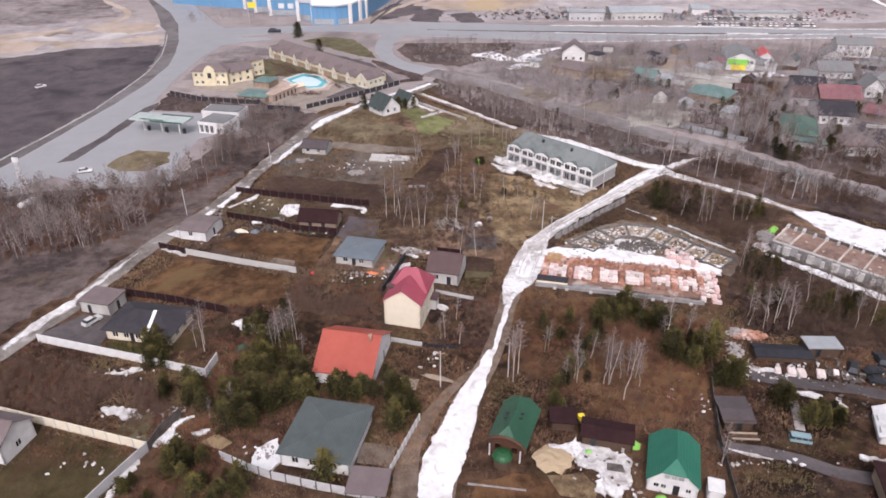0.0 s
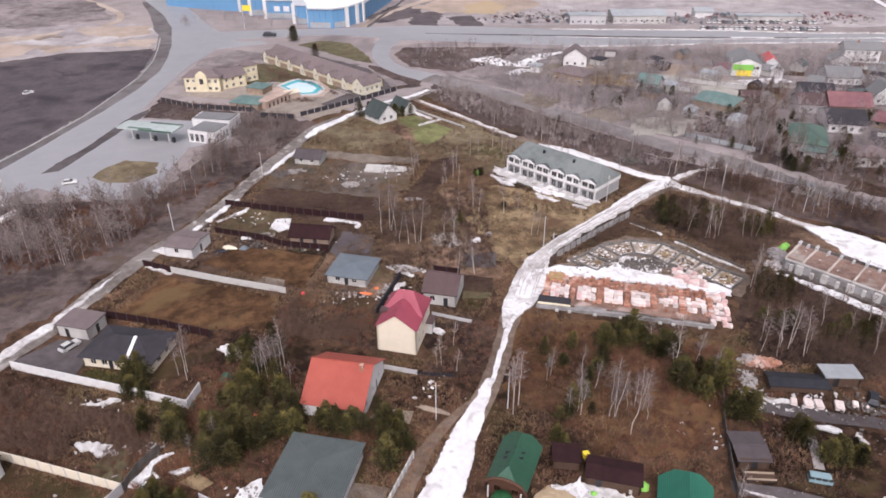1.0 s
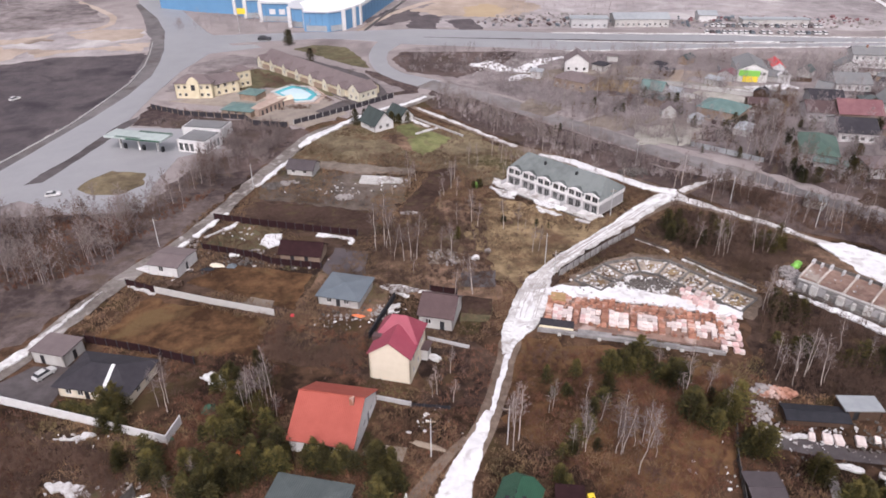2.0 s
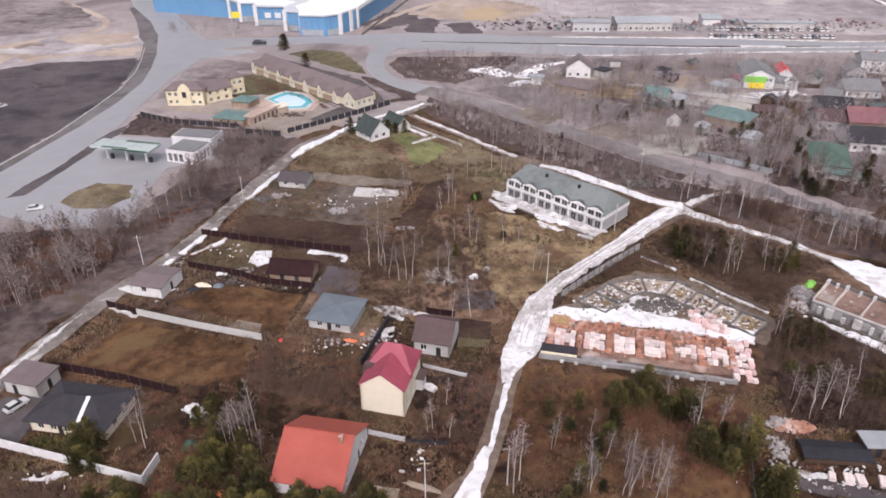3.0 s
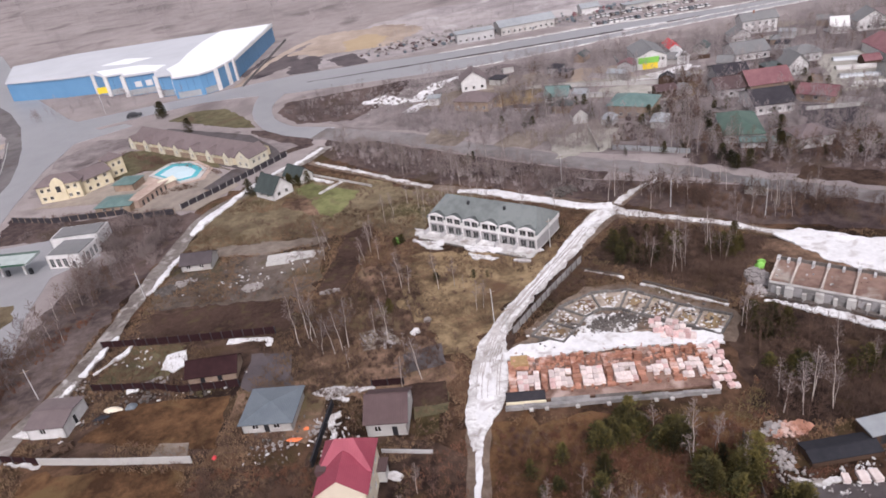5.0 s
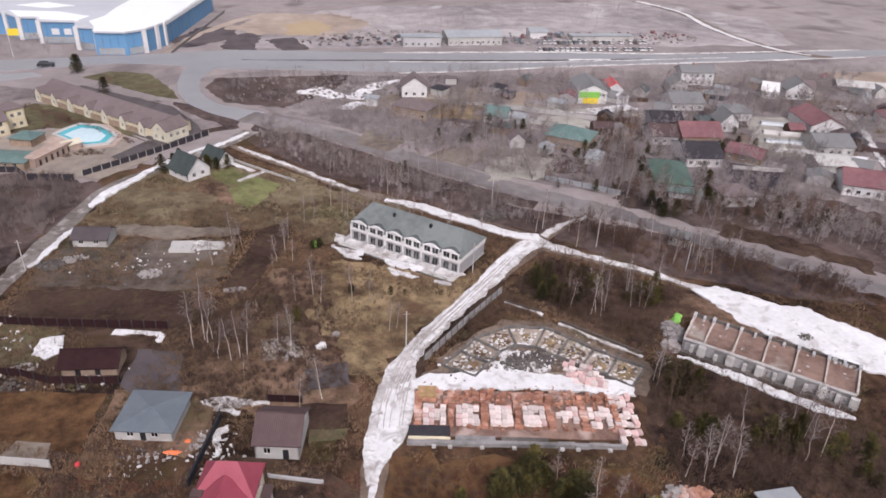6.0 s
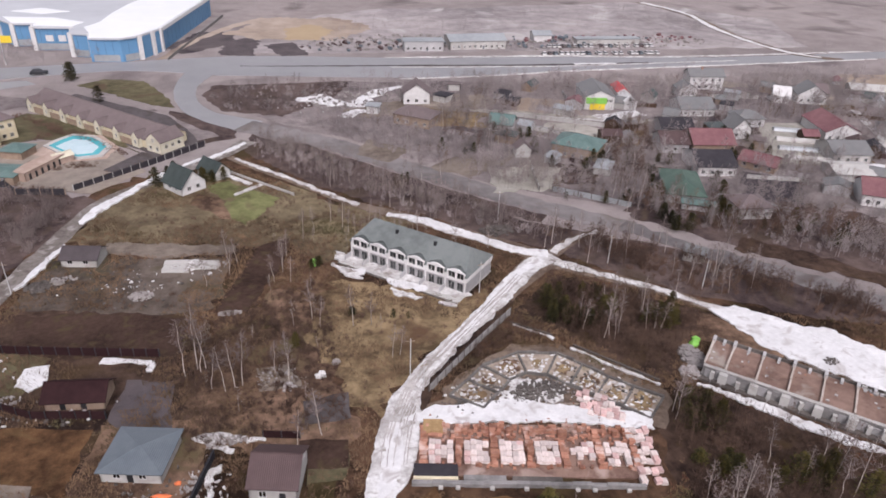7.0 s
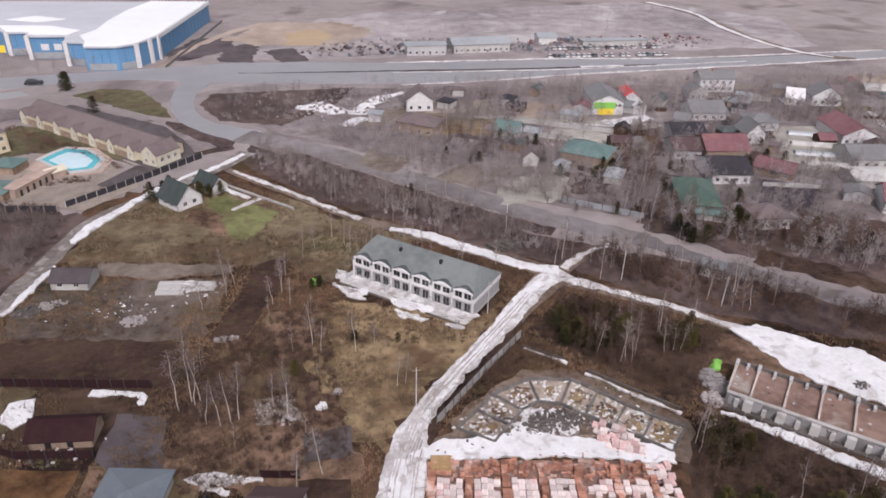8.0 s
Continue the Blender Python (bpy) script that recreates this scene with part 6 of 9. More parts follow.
litter("pale scrap strewn through the yards", [(62, 104, 7, 33), (72, 104, 6, 33), (58, 113, 4, 22), (50, 96, 4, 11), (-20, 141, 6, 27), (-10, 144, 4, 27), (-50, 165, 7, 33), (-36, 166, 6, 22), (-60, 168, 5, 22), (-30, 206, 9, 33), (-14, 210, 6, 27), (27, 82, 5, 22), (-30, 84, 4, 16), (-47, 89, 4, 13), (52, 83, 7, 22), (-56, 95, 9, 16), (0, 107, 5, 14)], DEBRIS, 64, 0.3)
litter("dark scrap strewn through the yards", [(64, 106, 8, 38), (76, 105, 7, 38), (60, 112, 4, 22), (-18, 141, 7, 22), (-50, 165, 7, 27), (-35, 165, 6, 22), (-28, 205, 10, 33), (27, 83, 5, 22), (78, 96, 6, 22)], FOUND, 65, 0.6)
rubble(48.5, 153, 5.5, 2.6, 260, FOUND, "dark heap of broken concrete and boards", 1, 0.55)
rubble(62.8, 116.2, 3.2, 1.6, 110, BRICK, "heap of broken red bricks by the sheds", 31, 0.7)
rubble(60.2, 117, 2.2, 1.6, 50, DEBRIS, "pale blocks beside the brick heap", 32, 0.7)
rubble(58, 111.6, 1.6, 2.6, 60, DEBRIS, "heap of pale rubble by the sheds", 2, 0.56)
rubble(57.5, 108, 2.4, 3.0, 60, DEBRIS, "scattered pale rubble", 3, 0.50)
rubble(75, 103, 5, 1.8, 60, FOUND, "heap of dark scrap", 4, 0.55)
rubble(-29.5, 84.5, 1.6, 1.8, 40, DEBRIS, "pile of pale rubble by the house wall", 5, 0.43)
rubble(-46.2, 163.4, 1.6, 1.2, 25, FOUND, "heap of dark metal scrap", 7, 0.5)
rubble(-20, 140.6, 5, 1.4, 40, DEBRIS, "scattered pale building scrap", 8, 0.37)
rubble(-12.5, 142, 1.5, 3.4, 50, DEBRIS, "pile of pale scrap along a fence", 9, 0.37)
rubble(-8, 151, 4, 1.2, 60, DEBRIS, "stack of pale boards and scrap", 10, 0.43)
rubble(-26.6, 199.6, 2.4, 2.0, 130, DEBRIS, "heap of pale scrap and branches on bare soil", 11, 0.5)
rubble(1.4, 166.4, 4.0, 3.2, 90, DULLDEBRIS, "low pale heap of brush and rubble", 12, 0.3)
rubble(3.4, 163.0, 1.4, 1.2, 40, DULLDEBRIS, "pale heap of broken blocks under birches", 29, 0.5)
rubble(9.4, 165.2, 0.8, 0.8, 90, WHITE, "small steep heap of pale blocks", 30, 0.6)
rubble(12.6, 168.6, 0.7, 0.7, 60, DEBRIS, "small pale heap at the foot of a birch", 33, 0.5)
rubble(-7.8, 189.4, 2.6, 0.8, 90, DEBRIS, "pale rubble at the end of the ploughed strip", 34, 0.4)
rubble(-49, 207.4, 2.8, 2.4, 120, FOUND, "dark pile of boards beside the lane", 35, 0.7)
rubble(-45.4, 208.6, 2.2, 1.0, 50, DEBRIS, "pale boards beside the small cottage", 36, 0.5)
rubble(-15, 211, 7, 1.6, 60, DEBRIS, "rows of pale boards", 13, 0.50)
rubble(60, 216, 4.5, 3.0, 90, FOUND, "heap of dark branches and earth behind the town houses", 14, 0.9)
rubble(82.6, 157.0, 2.4, 3.4, 190, DULLDEBRIS, "long pale gravel bank", 15, 0.75)
rubble(79.6, 152.4, 1.8, 2.2, 90, DULLDEBRIS, "pale rubble at the foot of the gravel bank", 28, 0.6)
rubble(-63, 172, 2.5, 4.0, 50, DEBRIS, "pale scrap along a garden edge", 16, 0.37)
rubble(-45, 168.5, 2.5, 1.4, 40, DEBRIS, "pale scrap by the barn", 17, 0.43)
rubble(-62, 153.5, 3.8, 1.6, 60, WOODWALL, "stack of dark logs by the lane", 18, 0.9)
rubble(110, 150, 1.8, 1.2, 60, FOUND, "dark brush heap on the snow", 19, 0.4)
rubble(-44, 210, 3.4, 1.0, 30, DEBRIS, "pale scrap by the small cottage", 20, 0.50)
rubble(38, 336, 24, 12, 120, DEBRIS, "scattered rubble on far waste ground", 21, 1.0)
rubble(70, 432, 44, 18, 200, DEBRIS, "scattered far rubble", 22, 1.3)
rubble(60, 424, 40, 10, 60, MAROON, "scattered brown yard stock", 25, 1.6)
rubble(190, 428, 60, 10, 60, REDROOF, "scattered haze-dulled red yard stock", 26, 1.5)
rubble(120, 425, 110, 14, 80, BLUEGREY, "scattered grey yard stock", 27, 1.8)
rubble(180, 420, 70, 14, 240, DEBRIS, "scattered far yard stock", 23, 1.3)
rubble(134, 262, 26, 18, 90, DEBRIS, "scattered pale yard stock of the gardens", 51, 0.9)
rubble(184, 244, 22, 14, 80, DEBRIS, "scattered pale yard stock by the greenhouses", 52, 0.9)
rubble(96, 276, 24, 16, 60, DEBRIS, "scattered pale garden clutter", 53, 0.8)
rubble(122, 232, 16, 10, 40, BLUEGREY, "scattered grey garden clutter", 54, 0.9)
rubble(-48, 94, 2, 2.5, 20, DEBRIS, "pale rubble by a grey wall", 24, 0.43)


# ---- unfinished row of houses ----
def row_shell():
    """Ground floor of a row of houses: block front with piers, clay-covered floor slabs, low party walls."""
    xs = [0.0, 3.95, 9.5, 15.05, 20.6, 26.15, 31.7]
    L, d, z = xs[-1], 12.3, 2.7
    t = thing("row_house_shell", "unfinished grey block row houses with clay-covered floors", "building", 79.7, 149.7, -44.4)
    block_rect(pose(79.7, 149.7, 0, 0, 0, -44.4), L, d, 0.6)
    part("slab", boxbm(-0.3, L + 0.3, 0.9, d + 0.3, 0, 0.32), BEAM, t)
    wall = bmesh.new()
    wall_panel(wall, L, z, 0.4, [], pose(0, 2.2, 0))
    wall_panel(wall, L, z, 0.4, [], pose(L, d, 0, 0, 0, 180))
    part("wall", wall, BEAM, t)
    for a, b in zip(xs, xs[1:]):
        mid = (a + b) / 2
        for k in range(2):
            u0, u1 = (a, mid) if k == 0 else (mid, b)
            part("floor_beam", boxbm(u0 + 0.02, u1 - 0.02, 2.1 + R.uniform(-0.06, 0.06), 2.34, z, z + R.uniform(0.16, 0.3)), PALEWALL, t, "pale floor beam")
            part("front_rail", boxbm(u0 + 0.02, u1 - 0.02, 2.5, 2.66, z, z + R.uniform(0.2, 0.36)), PALEWALL, t)
            part("block_infill", boxbm(u0 + 0.5, u1 - 0.5, 1.98 + R.uniform(0, 0.12), 2.18, 0.32, R.uniform(1.7, 2.5)), R.choice((BEAM, ENDBLOCK, ENDBLOCK)), t, "grey block infill")
            # ledge coloured dark to give the shadow line at the foot of the front
            part("ledge", boxbm(u0 + 0.1, u1 - 0.1, 0.8 + R.uniform(-0.1, 0.1), 1.9, 0.05, R.uniform(0.36, 0.6)), FOUND, t, "dark ledge with ground shade in its colour")
        part("front_pier", boxbm(mid - 0.38, mid + 0.38, 1.5 + R.uniform(-0.1, 0.1), 2.18, 0.32, R.uniform(1.7, 2.3)), PALEWALL, t, "narrow pale block pier")
        part("clay_floor", boxbm(a + 0.2, b - 0.2, 2.68, d - 0.42, z - 0.2, z + R.uniform(0.0, 0.06)), CLAYFLOOR, t, "brown clay-covered upper floor")
        for k in range(4):
            q, v = R.uniform(a + 0.5, b - 1.2), R.uniform(3.2, d - 1.6)
            part("loose_block", boxbm(q, q + R.uniform(0.2, 0.6), v, v + R.uniform(0.2, 0.5), z, z + R.uniform(0.1, 0.3)), R.choice((CLAYFLOOR, BEAM, PALEWALL, BRICK)), t)
        part("back_parapet", boxbm(a + 0.3, b - 0.3, d - 0.3, d, z, z + R.uniform(0.5, 0.75)), FOUND, t, "dark back parapet")
        part("back_stub", boxbm(mid - 0.25, mid + 0.25, d - 1.5, d - 0.35, z, z + R.uniform(0.4, 0.9)), GREYWALL, t)
    for x in xs[1:]:
        part("front_pier", boxbm(x - 0.78, x + 0.72, 1.25 + R.uniform(-0.1, 0.15), 2.16, 0.32, R.uniform(2.4, 2.75)), PALEWALL, t, "broad pale block pier")
    for x in xs:
        y = 2.7
        while y < d - 1.6:
            e = y + R.uniform(1.1, 2.2)
            part("party_wall", boxbm(x - R.uniform(0.13, 0.2), x + R.uniform(0.13, 0.2), y, min(e - 0.02, d - 1.3), z, z + R.uniform(0.45, 0.7)), SITEBLOCK, t, "pale tan block party wall")
            y = e
        part("gable_stub", boxbm(x - 0.3, x + 0.3, d - 1.5, d - 0.02, z, z + R.uniform(0.7, 1.3)), GREYWALL, t)
    for x in (-0.01, L - 0.38):
        part("end_wall", boxbm(x, x + 0.39, 2.62, d - 0.42, 0.32, z), GREYWALL, t)
    for k in range(26):
        q, v = R.uniform(26.6, 31.4), d - R.uniform(0.4, 1.8)
        part("site_scrap", boxbm(q, q + R.uniform(0.2, 0.9), v, v + R.uniform(0.15, 0.5), z, z + R.uniform(0.1, 0.6)), R.choice((BEAM, FOUND, GREYWALL, PALEWALL)), t)


row_shell()
sheet("ground_patch", [(86, 163), (93, 171), (97, 167), (103, 154), (98, 152), (90, 160)], MID, "dull grass behind the unfinished row", "ground", 1.5, 0.4, 140)


def board(name, label, x, y, ang, l, w, h, material):
    t = thing(name, label, "board", x, y, ang)
    for k in range(3):
        part("plank", boxbm(0, l - 0.15 * k, w * k / 3, w * (k + 0.92) / 3, 0.02, h + 0.04 * (k % 2)), material, t)


board("board_stack", "long pale boards leaning by the dark shed", 29.9, 84.6, 66, 4.6, 0.9, 0.9, PALEWALL)
board("board_stack", "white boards lying in the snowy yard", 19.5, 85.6, -19, 4.2, 0.8, 0.3, WHITE)
board("board_stack", "dark wet boards over a pit in the yard", 26.2, 80.5, -12, 2.8, 1.6, 0.55, FOUND)


# ---- small things on the plots ----
def lime_sack(x, y, s, label):
    bm = bmesh.new()
    bmesh.ops.create_icosphere(bm, subdivisions=2, radius=s)
    for v in bm.verts:
        v.co *= 1 + 0.35 * noise.noise(v.co * 1.7 + Vector((x, y, 0)))
        v.co.z = max(v.co.z * 0.8, -0.3 * s)
    one("tarpaulin_cover", bm, LIME, label, "tarpaulin", m=pose(x, y, 0.3 * s))


lime_sack(85.4, 160.6, 1.1, "heap under a lime green tarpaulin by the shell")
lime_sack(86.6, 162.0, 0.9, "small heap under a lime green tarpaulin")
lime_sack(11.2, 208.2, 0.9, "lime green sack in the meadow")
lime_sack(11.6, 206.6, 0.5, "small lime green sack")
lime_sack(32.0, 85.9, 0.9, "lime green water tank by the shed")
lime_sack(24.0, 84.6, 0.6, "lime green barrel in the snowy yard")
lime_sack(33.4, 74.8, 0.8, "lime green canopy at the doorstep")


def tarp(x, y, ang, w, d, material, label, h=0.35):
    """A crumpled cover or a low heap with a torn round outline."""
    bm = bmesh.new()
    rnd = random.Random(int(100 * x + y))
    rings, k = 5, 18
    edge = [rnd.uniform(0.72, 1.12) for _ in range(k)]
    top = bm.verts.new((0, 0, 0.06 + h))
    last = None
    for q in range(1, rings + 1):
        f = q / rings
        ring = []
        for i in range(k):
            a = 6.283 * i / k
            e = 1 + (edge[i] - 1) * f
            p = Vector((0.5 * w * f * e * math.cos(a), 0.5 * d * f * e * math.sin(a), 0.0))
            p.z = max(0.0, h * (1 - f ** 2) * (0.8 + 0.7 * noise.noise(p * 0.9 + Vector((x, y, 0))))) + (0.05 if q < rings else -0.02)
            ring.append(bm.verts.new(p))
        for i in range(k):
            n = (i + 1) % k
            bm.faces.new((top, ring[i], ring[n]) if last is None else (last[i], ring[i], ring[n], last[n]))
        last = ring
    bm.faces.new(last[::-1])
    one("ground_cover", bm, material, label, "heap", m=pose(x, y, 0.22, 0, 0, ang))


tarp(-16.6, 141.2, -10, 3.4, 1.2, ORANGETARP, "crumpled orange tarpaulin over building material")
tarp(-14.4, 143.4, 30, 1.2, 1.0, ORANGETARP, "small orange tarpaulin over a heap")
tarp(-30.8, 141.5, 10, 1.0, 1.4, VIVIDRED, "haze-dulled red tarpaulin by the wall")
tarp(-31.5, 102.5, 0, 3.2, 2.6, ORANGETARP, "orange cover over a heap among pines", 0.6)
tarp(-40.5, 112.5, 0, 3.0, 3.4, DARKGREEN, "dark green tarpaulin over a heap", 1.2)
tarp(-37.5, 118, -10, 4, 2.2, SLUSH, "plastic sheet covered with slush", 0.5)
tarp(-46, 105.8, -10, 3.6, 1.2, DARKGREEN, "green netting along the wall", 0.2)
tarp(18.0, 83.0, 25, 7.6, 6.4, SAND, "low heap of tan sand", 0.4)
tarp(-52.8, 162.2, -12, 4.6, 1.8, CREAM, "pale yellow sheet over a heap by the fence", 0.9)
tarp(-49.0, 161.8, 20, 2.6, 2.0, BLUEGREY, "blue-grey sheet over a heap by the fence", 0.8)
tarp(-54.5, 160.4, 10, 3.4, 1.4, FELT, "black sheet over a heap", 0.5)
tarp(-1, 103.5, -20, 7, 1.4, TIMBER, "long stack of tan boards", 0.5)


def pole(x, y, h, label="thin grey utility pole", arm=True, lean=0.0):
    t = thing("utility_pole", label, "pole", x, y, R.uniform(-20, 20))
    bm = bmesh.new()
    tube(bm, (0, 0, -0.1), (lean, 0, h), 0.11, 0.08, 7)
    part("pole", bm, PIPE, t)
    if arm:
        part("crossarm", boxbm(lean - 0.8, lean + 0.8, -0.06, 0.06, h - 0.7, h - 0.58), TIMBER, t)


for _p in ((-0.6, 101.2, 8.5), (12.2, 104, 8.5), (26, 162.5, 8.5), (27.4, 157, 7), (47, 188, 8), (82, 195, 8), (-70, 172, 8), (-54, 206, 8), (62, 222, 9), (99, 180, 8)):
    pole(*_p)
mast = thing("lattice_mast", "tall white lattice mast beside the highway", "mast", -122.2, 187.6)
for _k in range(4):
    _a = 1.5708 * _k + 0.785
    bm = bmesh.new()
    tube(bm, (1.1 * math.cos(_a), 1.1 * math.sin(_a), 0), (0.3 * math.cos(_a), 0.3 * math.sin(_a), 10), 0.13, 0.1, 5)
    part("leg", bm, WHITE, mast)
for _k in range(7):
    _z = 1.2 + _k * 1.25
    _s = 1.1 - 0.8 * _z / 10
    bm = bmesh.new()
    for _j in range(4):
        _a, _b = 1.5708 * _j + 0.785, 1.5708 * (_j + 1) + 0.785
        tube(bm, (_s * math.cos(_a), _s * math.sin(_a), _z), (_s * math.cos(_b), _s * math.sin(_b), _z + 0.6), 0.06, 0.06, 4)
    part("brace", bm, WHITE, mast)
part("billboard", boxbm(-0.9, 0.9, -0.15, 0.15, 9.4, 10.8), WHITE, mast, "plain white sign box")


def tank(x, y, ang, l, r, label):
    t = thing("storage_tank", label, "tank", x, y, ang)
    bm = bmesh.new()
    for a, b, r0, r1 in ((-l / 2, l / 2, r, r), (-l / 2 - 0.3, -l / 2, r * 0.6, r), (l / 2, l / 2 + 0.3, r, r * 0.6)):
        tube(bm, (a, 0, r + 0.2), (b, 0, r + 0.2), r0, r1, 14)
    part("tank", bm, WHITE, t)
    for k in (-0.3, 0.3):
        part("saddle", boxbm(k * l - 0.2, k * l + 0.2, -r * 0.7, r * 0.7, 0, r * 0.6), GREYWALL, t)


tank(-116.6, 178.2, 68, 5.0, 0.9, "white steel tank lying in the grass")


def car(x, y, ang, paint, label, scale=1.0):
    """A small car: body, cabin with glass, four wheels."""
    t = thing("car", label, "car", x, y, ang)
    bm = bmesh.new()
    prof = [(-2.1, 0.35), (2.1, 0.35), (2.12, 0.75), (1.9, 0.9), (0.95, 0.98), (-1.9, 1.0), (-2.12, 0.8)]
    a = [(px * scale, -0.85 * scale, z * scale) for px, z in prof]
    solid(bm, a, [(px, 0.85 * scale, z) for px, _, z in a], [tuple(range(len(a)))])
    bmesh.ops.recalc_face_normals(bm, faces=bm.faces)
    bmesh.ops.bevel(bm, geom=bm.edges[:], offset=0.06, segments=2, affect="EDGES")
    body = part("body", bm, paint, t)
    bm = bmesh.new()
    low = [(-1.8, -0.78, 0.97), (0.95, -0.78, 0.97), (0.95, 0.78, 0.97), (-1.8, 0.78, 0.97)]
    top = [(-1.45, -0.62, 1.46), (0.25, -0.62, 1.46), (0.25, 0.62, 1.46), (-1.45, 0.62, 1.46)]
    solid(bm, [tuple(c * scale for c in p) for p in low], [tuple(c * scale for c in p) for p in top], [(0, 1, 2, 3)])
    cabin = part("cabin", bm, DARKMETAL, body, "dark glazed cabin")
    part("roof_panel", boxbm(-1.42 * scale, 0.22 * scale, -0.6 * scale, 0.6 * scale, 1.462 * scale, 1.5 * scale), paint, cabin)
    part("windscreen", boxbm(0.3 * scale, 0.86 * scale, -0.6 * scale, 0.6 * scale, 1.0 * scale, 1.03 * scale), GLASS, cabin)
    for wx in (-1.3, 1.3):
        for wy in (-0.82, 0.82):
            bm = bmesh.new()
            tube(bm, (wx * scale, (wy - 0.1) * scale, 0.32 * scale), (wx * scale, (wy + 0.1) * scale, 0.32 * scale), 0.32 * scale, 0.32 * scale, 12)
            wheel = part("wheel", bm, RUBBER, t)
            bm = bmesh.new()
            s = 0.11 if wy > 0 else -0.11
            tube(bm, (wx * scale, wy * scale, 0.32 * scale), (wx * scale, (wy + s) * scale, 0.32 * scale), 0.19 * scale, 0.17 * scale, 8)
            part("rim", bm, PIPE, wheel)
    return t




def van(x, y, ang, paint, label):
    """A small bus: lower body, dark window band, pale roof, four wheels."""
    t = thing("van", label, "van", x, y, ang)
    t.matrix_basis = t.matrix_basis @ Matrix.Scale(0.8, 4)

    def shell(name, x0, x1, w, z0, z1, m, lab, inset=0.0):
        bm = bmesh.new()
        low = [(x0, -w, z0), (x1, -w, z0), (x1, w, z0), (x0, w, z0)]
        up = [(x0 + inset * 0.5, -w + inset, z1), (x1 - inset * 2, -w + inset, z1), (x1 - inset * 2, w - inset, z1), (x0 + inset * 0.5, w - inset, z1)]
        solid(bm, low, up, [(0, 1, 2, 3)])
        bmesh.ops.bevel(bm, geom=bm.edges[:], offset=0.07, segments=2, affect="EDGES")
        return part(name, bm, m, t, lab)

    shell("body", -2.2, 2.2, 0.95, 0.35, 1.15, paint, "")
    cabin = shell("window_band", -2.15, 2.1, 0.9, 1.1, 1.75, DARKMETAL, "dark window band", 0.1)
    shell("roof", -2.1, 1.9, 0.82, 1.7, 1.95, paint, "", 0.06)
    for px in (-1.2, 0.0, 1.2):
        for s in (-0.9, 0.9):
            part("window_post", boxbm(px - 0.06, px + 0.06, s - 0.03, s + 0.03, 1.1, 1.75), paint, cabin)
    for wx in (-1.4, 1.4):
        for wy in (-0.9, 0.9):
            bm = bmesh.new()
            tube(bm, (wx, wy - 0.1, 0.34), (wx, wy + 0.1, 0.34), 0.34, 0.34, 12)
            part("wheel", bm, RUBBER, t)


van(60.2, 87.0, -14, CARTEAL, "pale teal van parked in a weedy yard")
car(-90, 387, 5, DARKMETAL, "dark vehicle on the far main road", 1.6)
car(82, 104.5, 10, DARKMETAL, "dark car beside stacked timber")
car(78.5, 105.5, 60, DARKMETAL, "dark car parked among yard scrap")
car(81.5, 101.5, -12, DARKMETAL, "dark car parked on the muddy track")
car(85, 108, 80, DARKMETAL, "dark car behind the grey shed")
car(-74.5, 122.2, 60, PIPE, "silver car in the paved yard")
car(-110.8, 201.7, 20, WHITE, "white car on the wet forecourt")
car(-168, 290, 60, WHITE, "white car on the dark field track")
tr = thing("trailer_frame", "low timber trailer bed on weedy ground", "trailer", 48.6, 86.9, -4)
part("bed", boxbm(0, 4.6, 0, 1.5, 0.5, 0.62), WOODWALL, tr)
for _y in (0.02, 1.4):
    part("side_board", boxbm(0, 4.6, _y, _y + 0.08, 0.62, 1.0), TIMBER, tr)
for _x in (0.6, 3.8):
    part("axle_block", boxbm(_x, _x + 0.5, 0.1, 1.4, 0, 0.5), DARKMETAL, tr)
yb = thing("yellow_beehive", "bright yellow box on a post", "box", 23.9, 91.6, 10)
part("post", boxbm(-0.08, 0.08, -0.08, 0.08, 0, 1.0), TIMBER, yb)
part("box", boxbm(-0.5, 0.5, -0.45, 0.45, 1.0, 1.9), VIVIDYELLOW, yb)
for _x, _y, _s in ((63.9, 105.1, 0.9), (66.3, 104.6, 1.2), (68.1, 104.3, 1.2), (71.6, 103.9, 1.3), (74.6, 104.2, 0.8), (76.0, 103.4, 0.9)):
    bs = thing("block_load", "white wrapped stack of blocks by the track", "pallet", _x, _y, -14 + R.uniform(-8, 8), group="white stacks beside the sheds")
    bs.scale = (_s, _s * 1.5, 0.7)
    again("base", PALLET[0], TIMBER, bs)
    again("block_load", PALLET[1], WHITEBLOCK, bs)
for _i in range(9):
    pk = thing("plank_stack", "stack of long pale boards on bare soil", "planks", -23.4 + 6.6 * (_i % 2) + R.uniform(-0.4, 0.4), 214.2 - 0.75 * (_i // 2) * 1.4 - 0.9 * (_i % 2) + R.uniform(-0.2, 0.2), -9 + R.uniform(-3, 3), group="plank stacks on bare soil")
    for _k in range(3):
        part("plank", boxbm(0.1 * _k, 6.2 - 0.3 * _k, -0.5 + 0.3 * _k, -0.26 + 0.3 * _k, 0.02, 0.42 + 0.03 * _k), PALEWALL, pk)


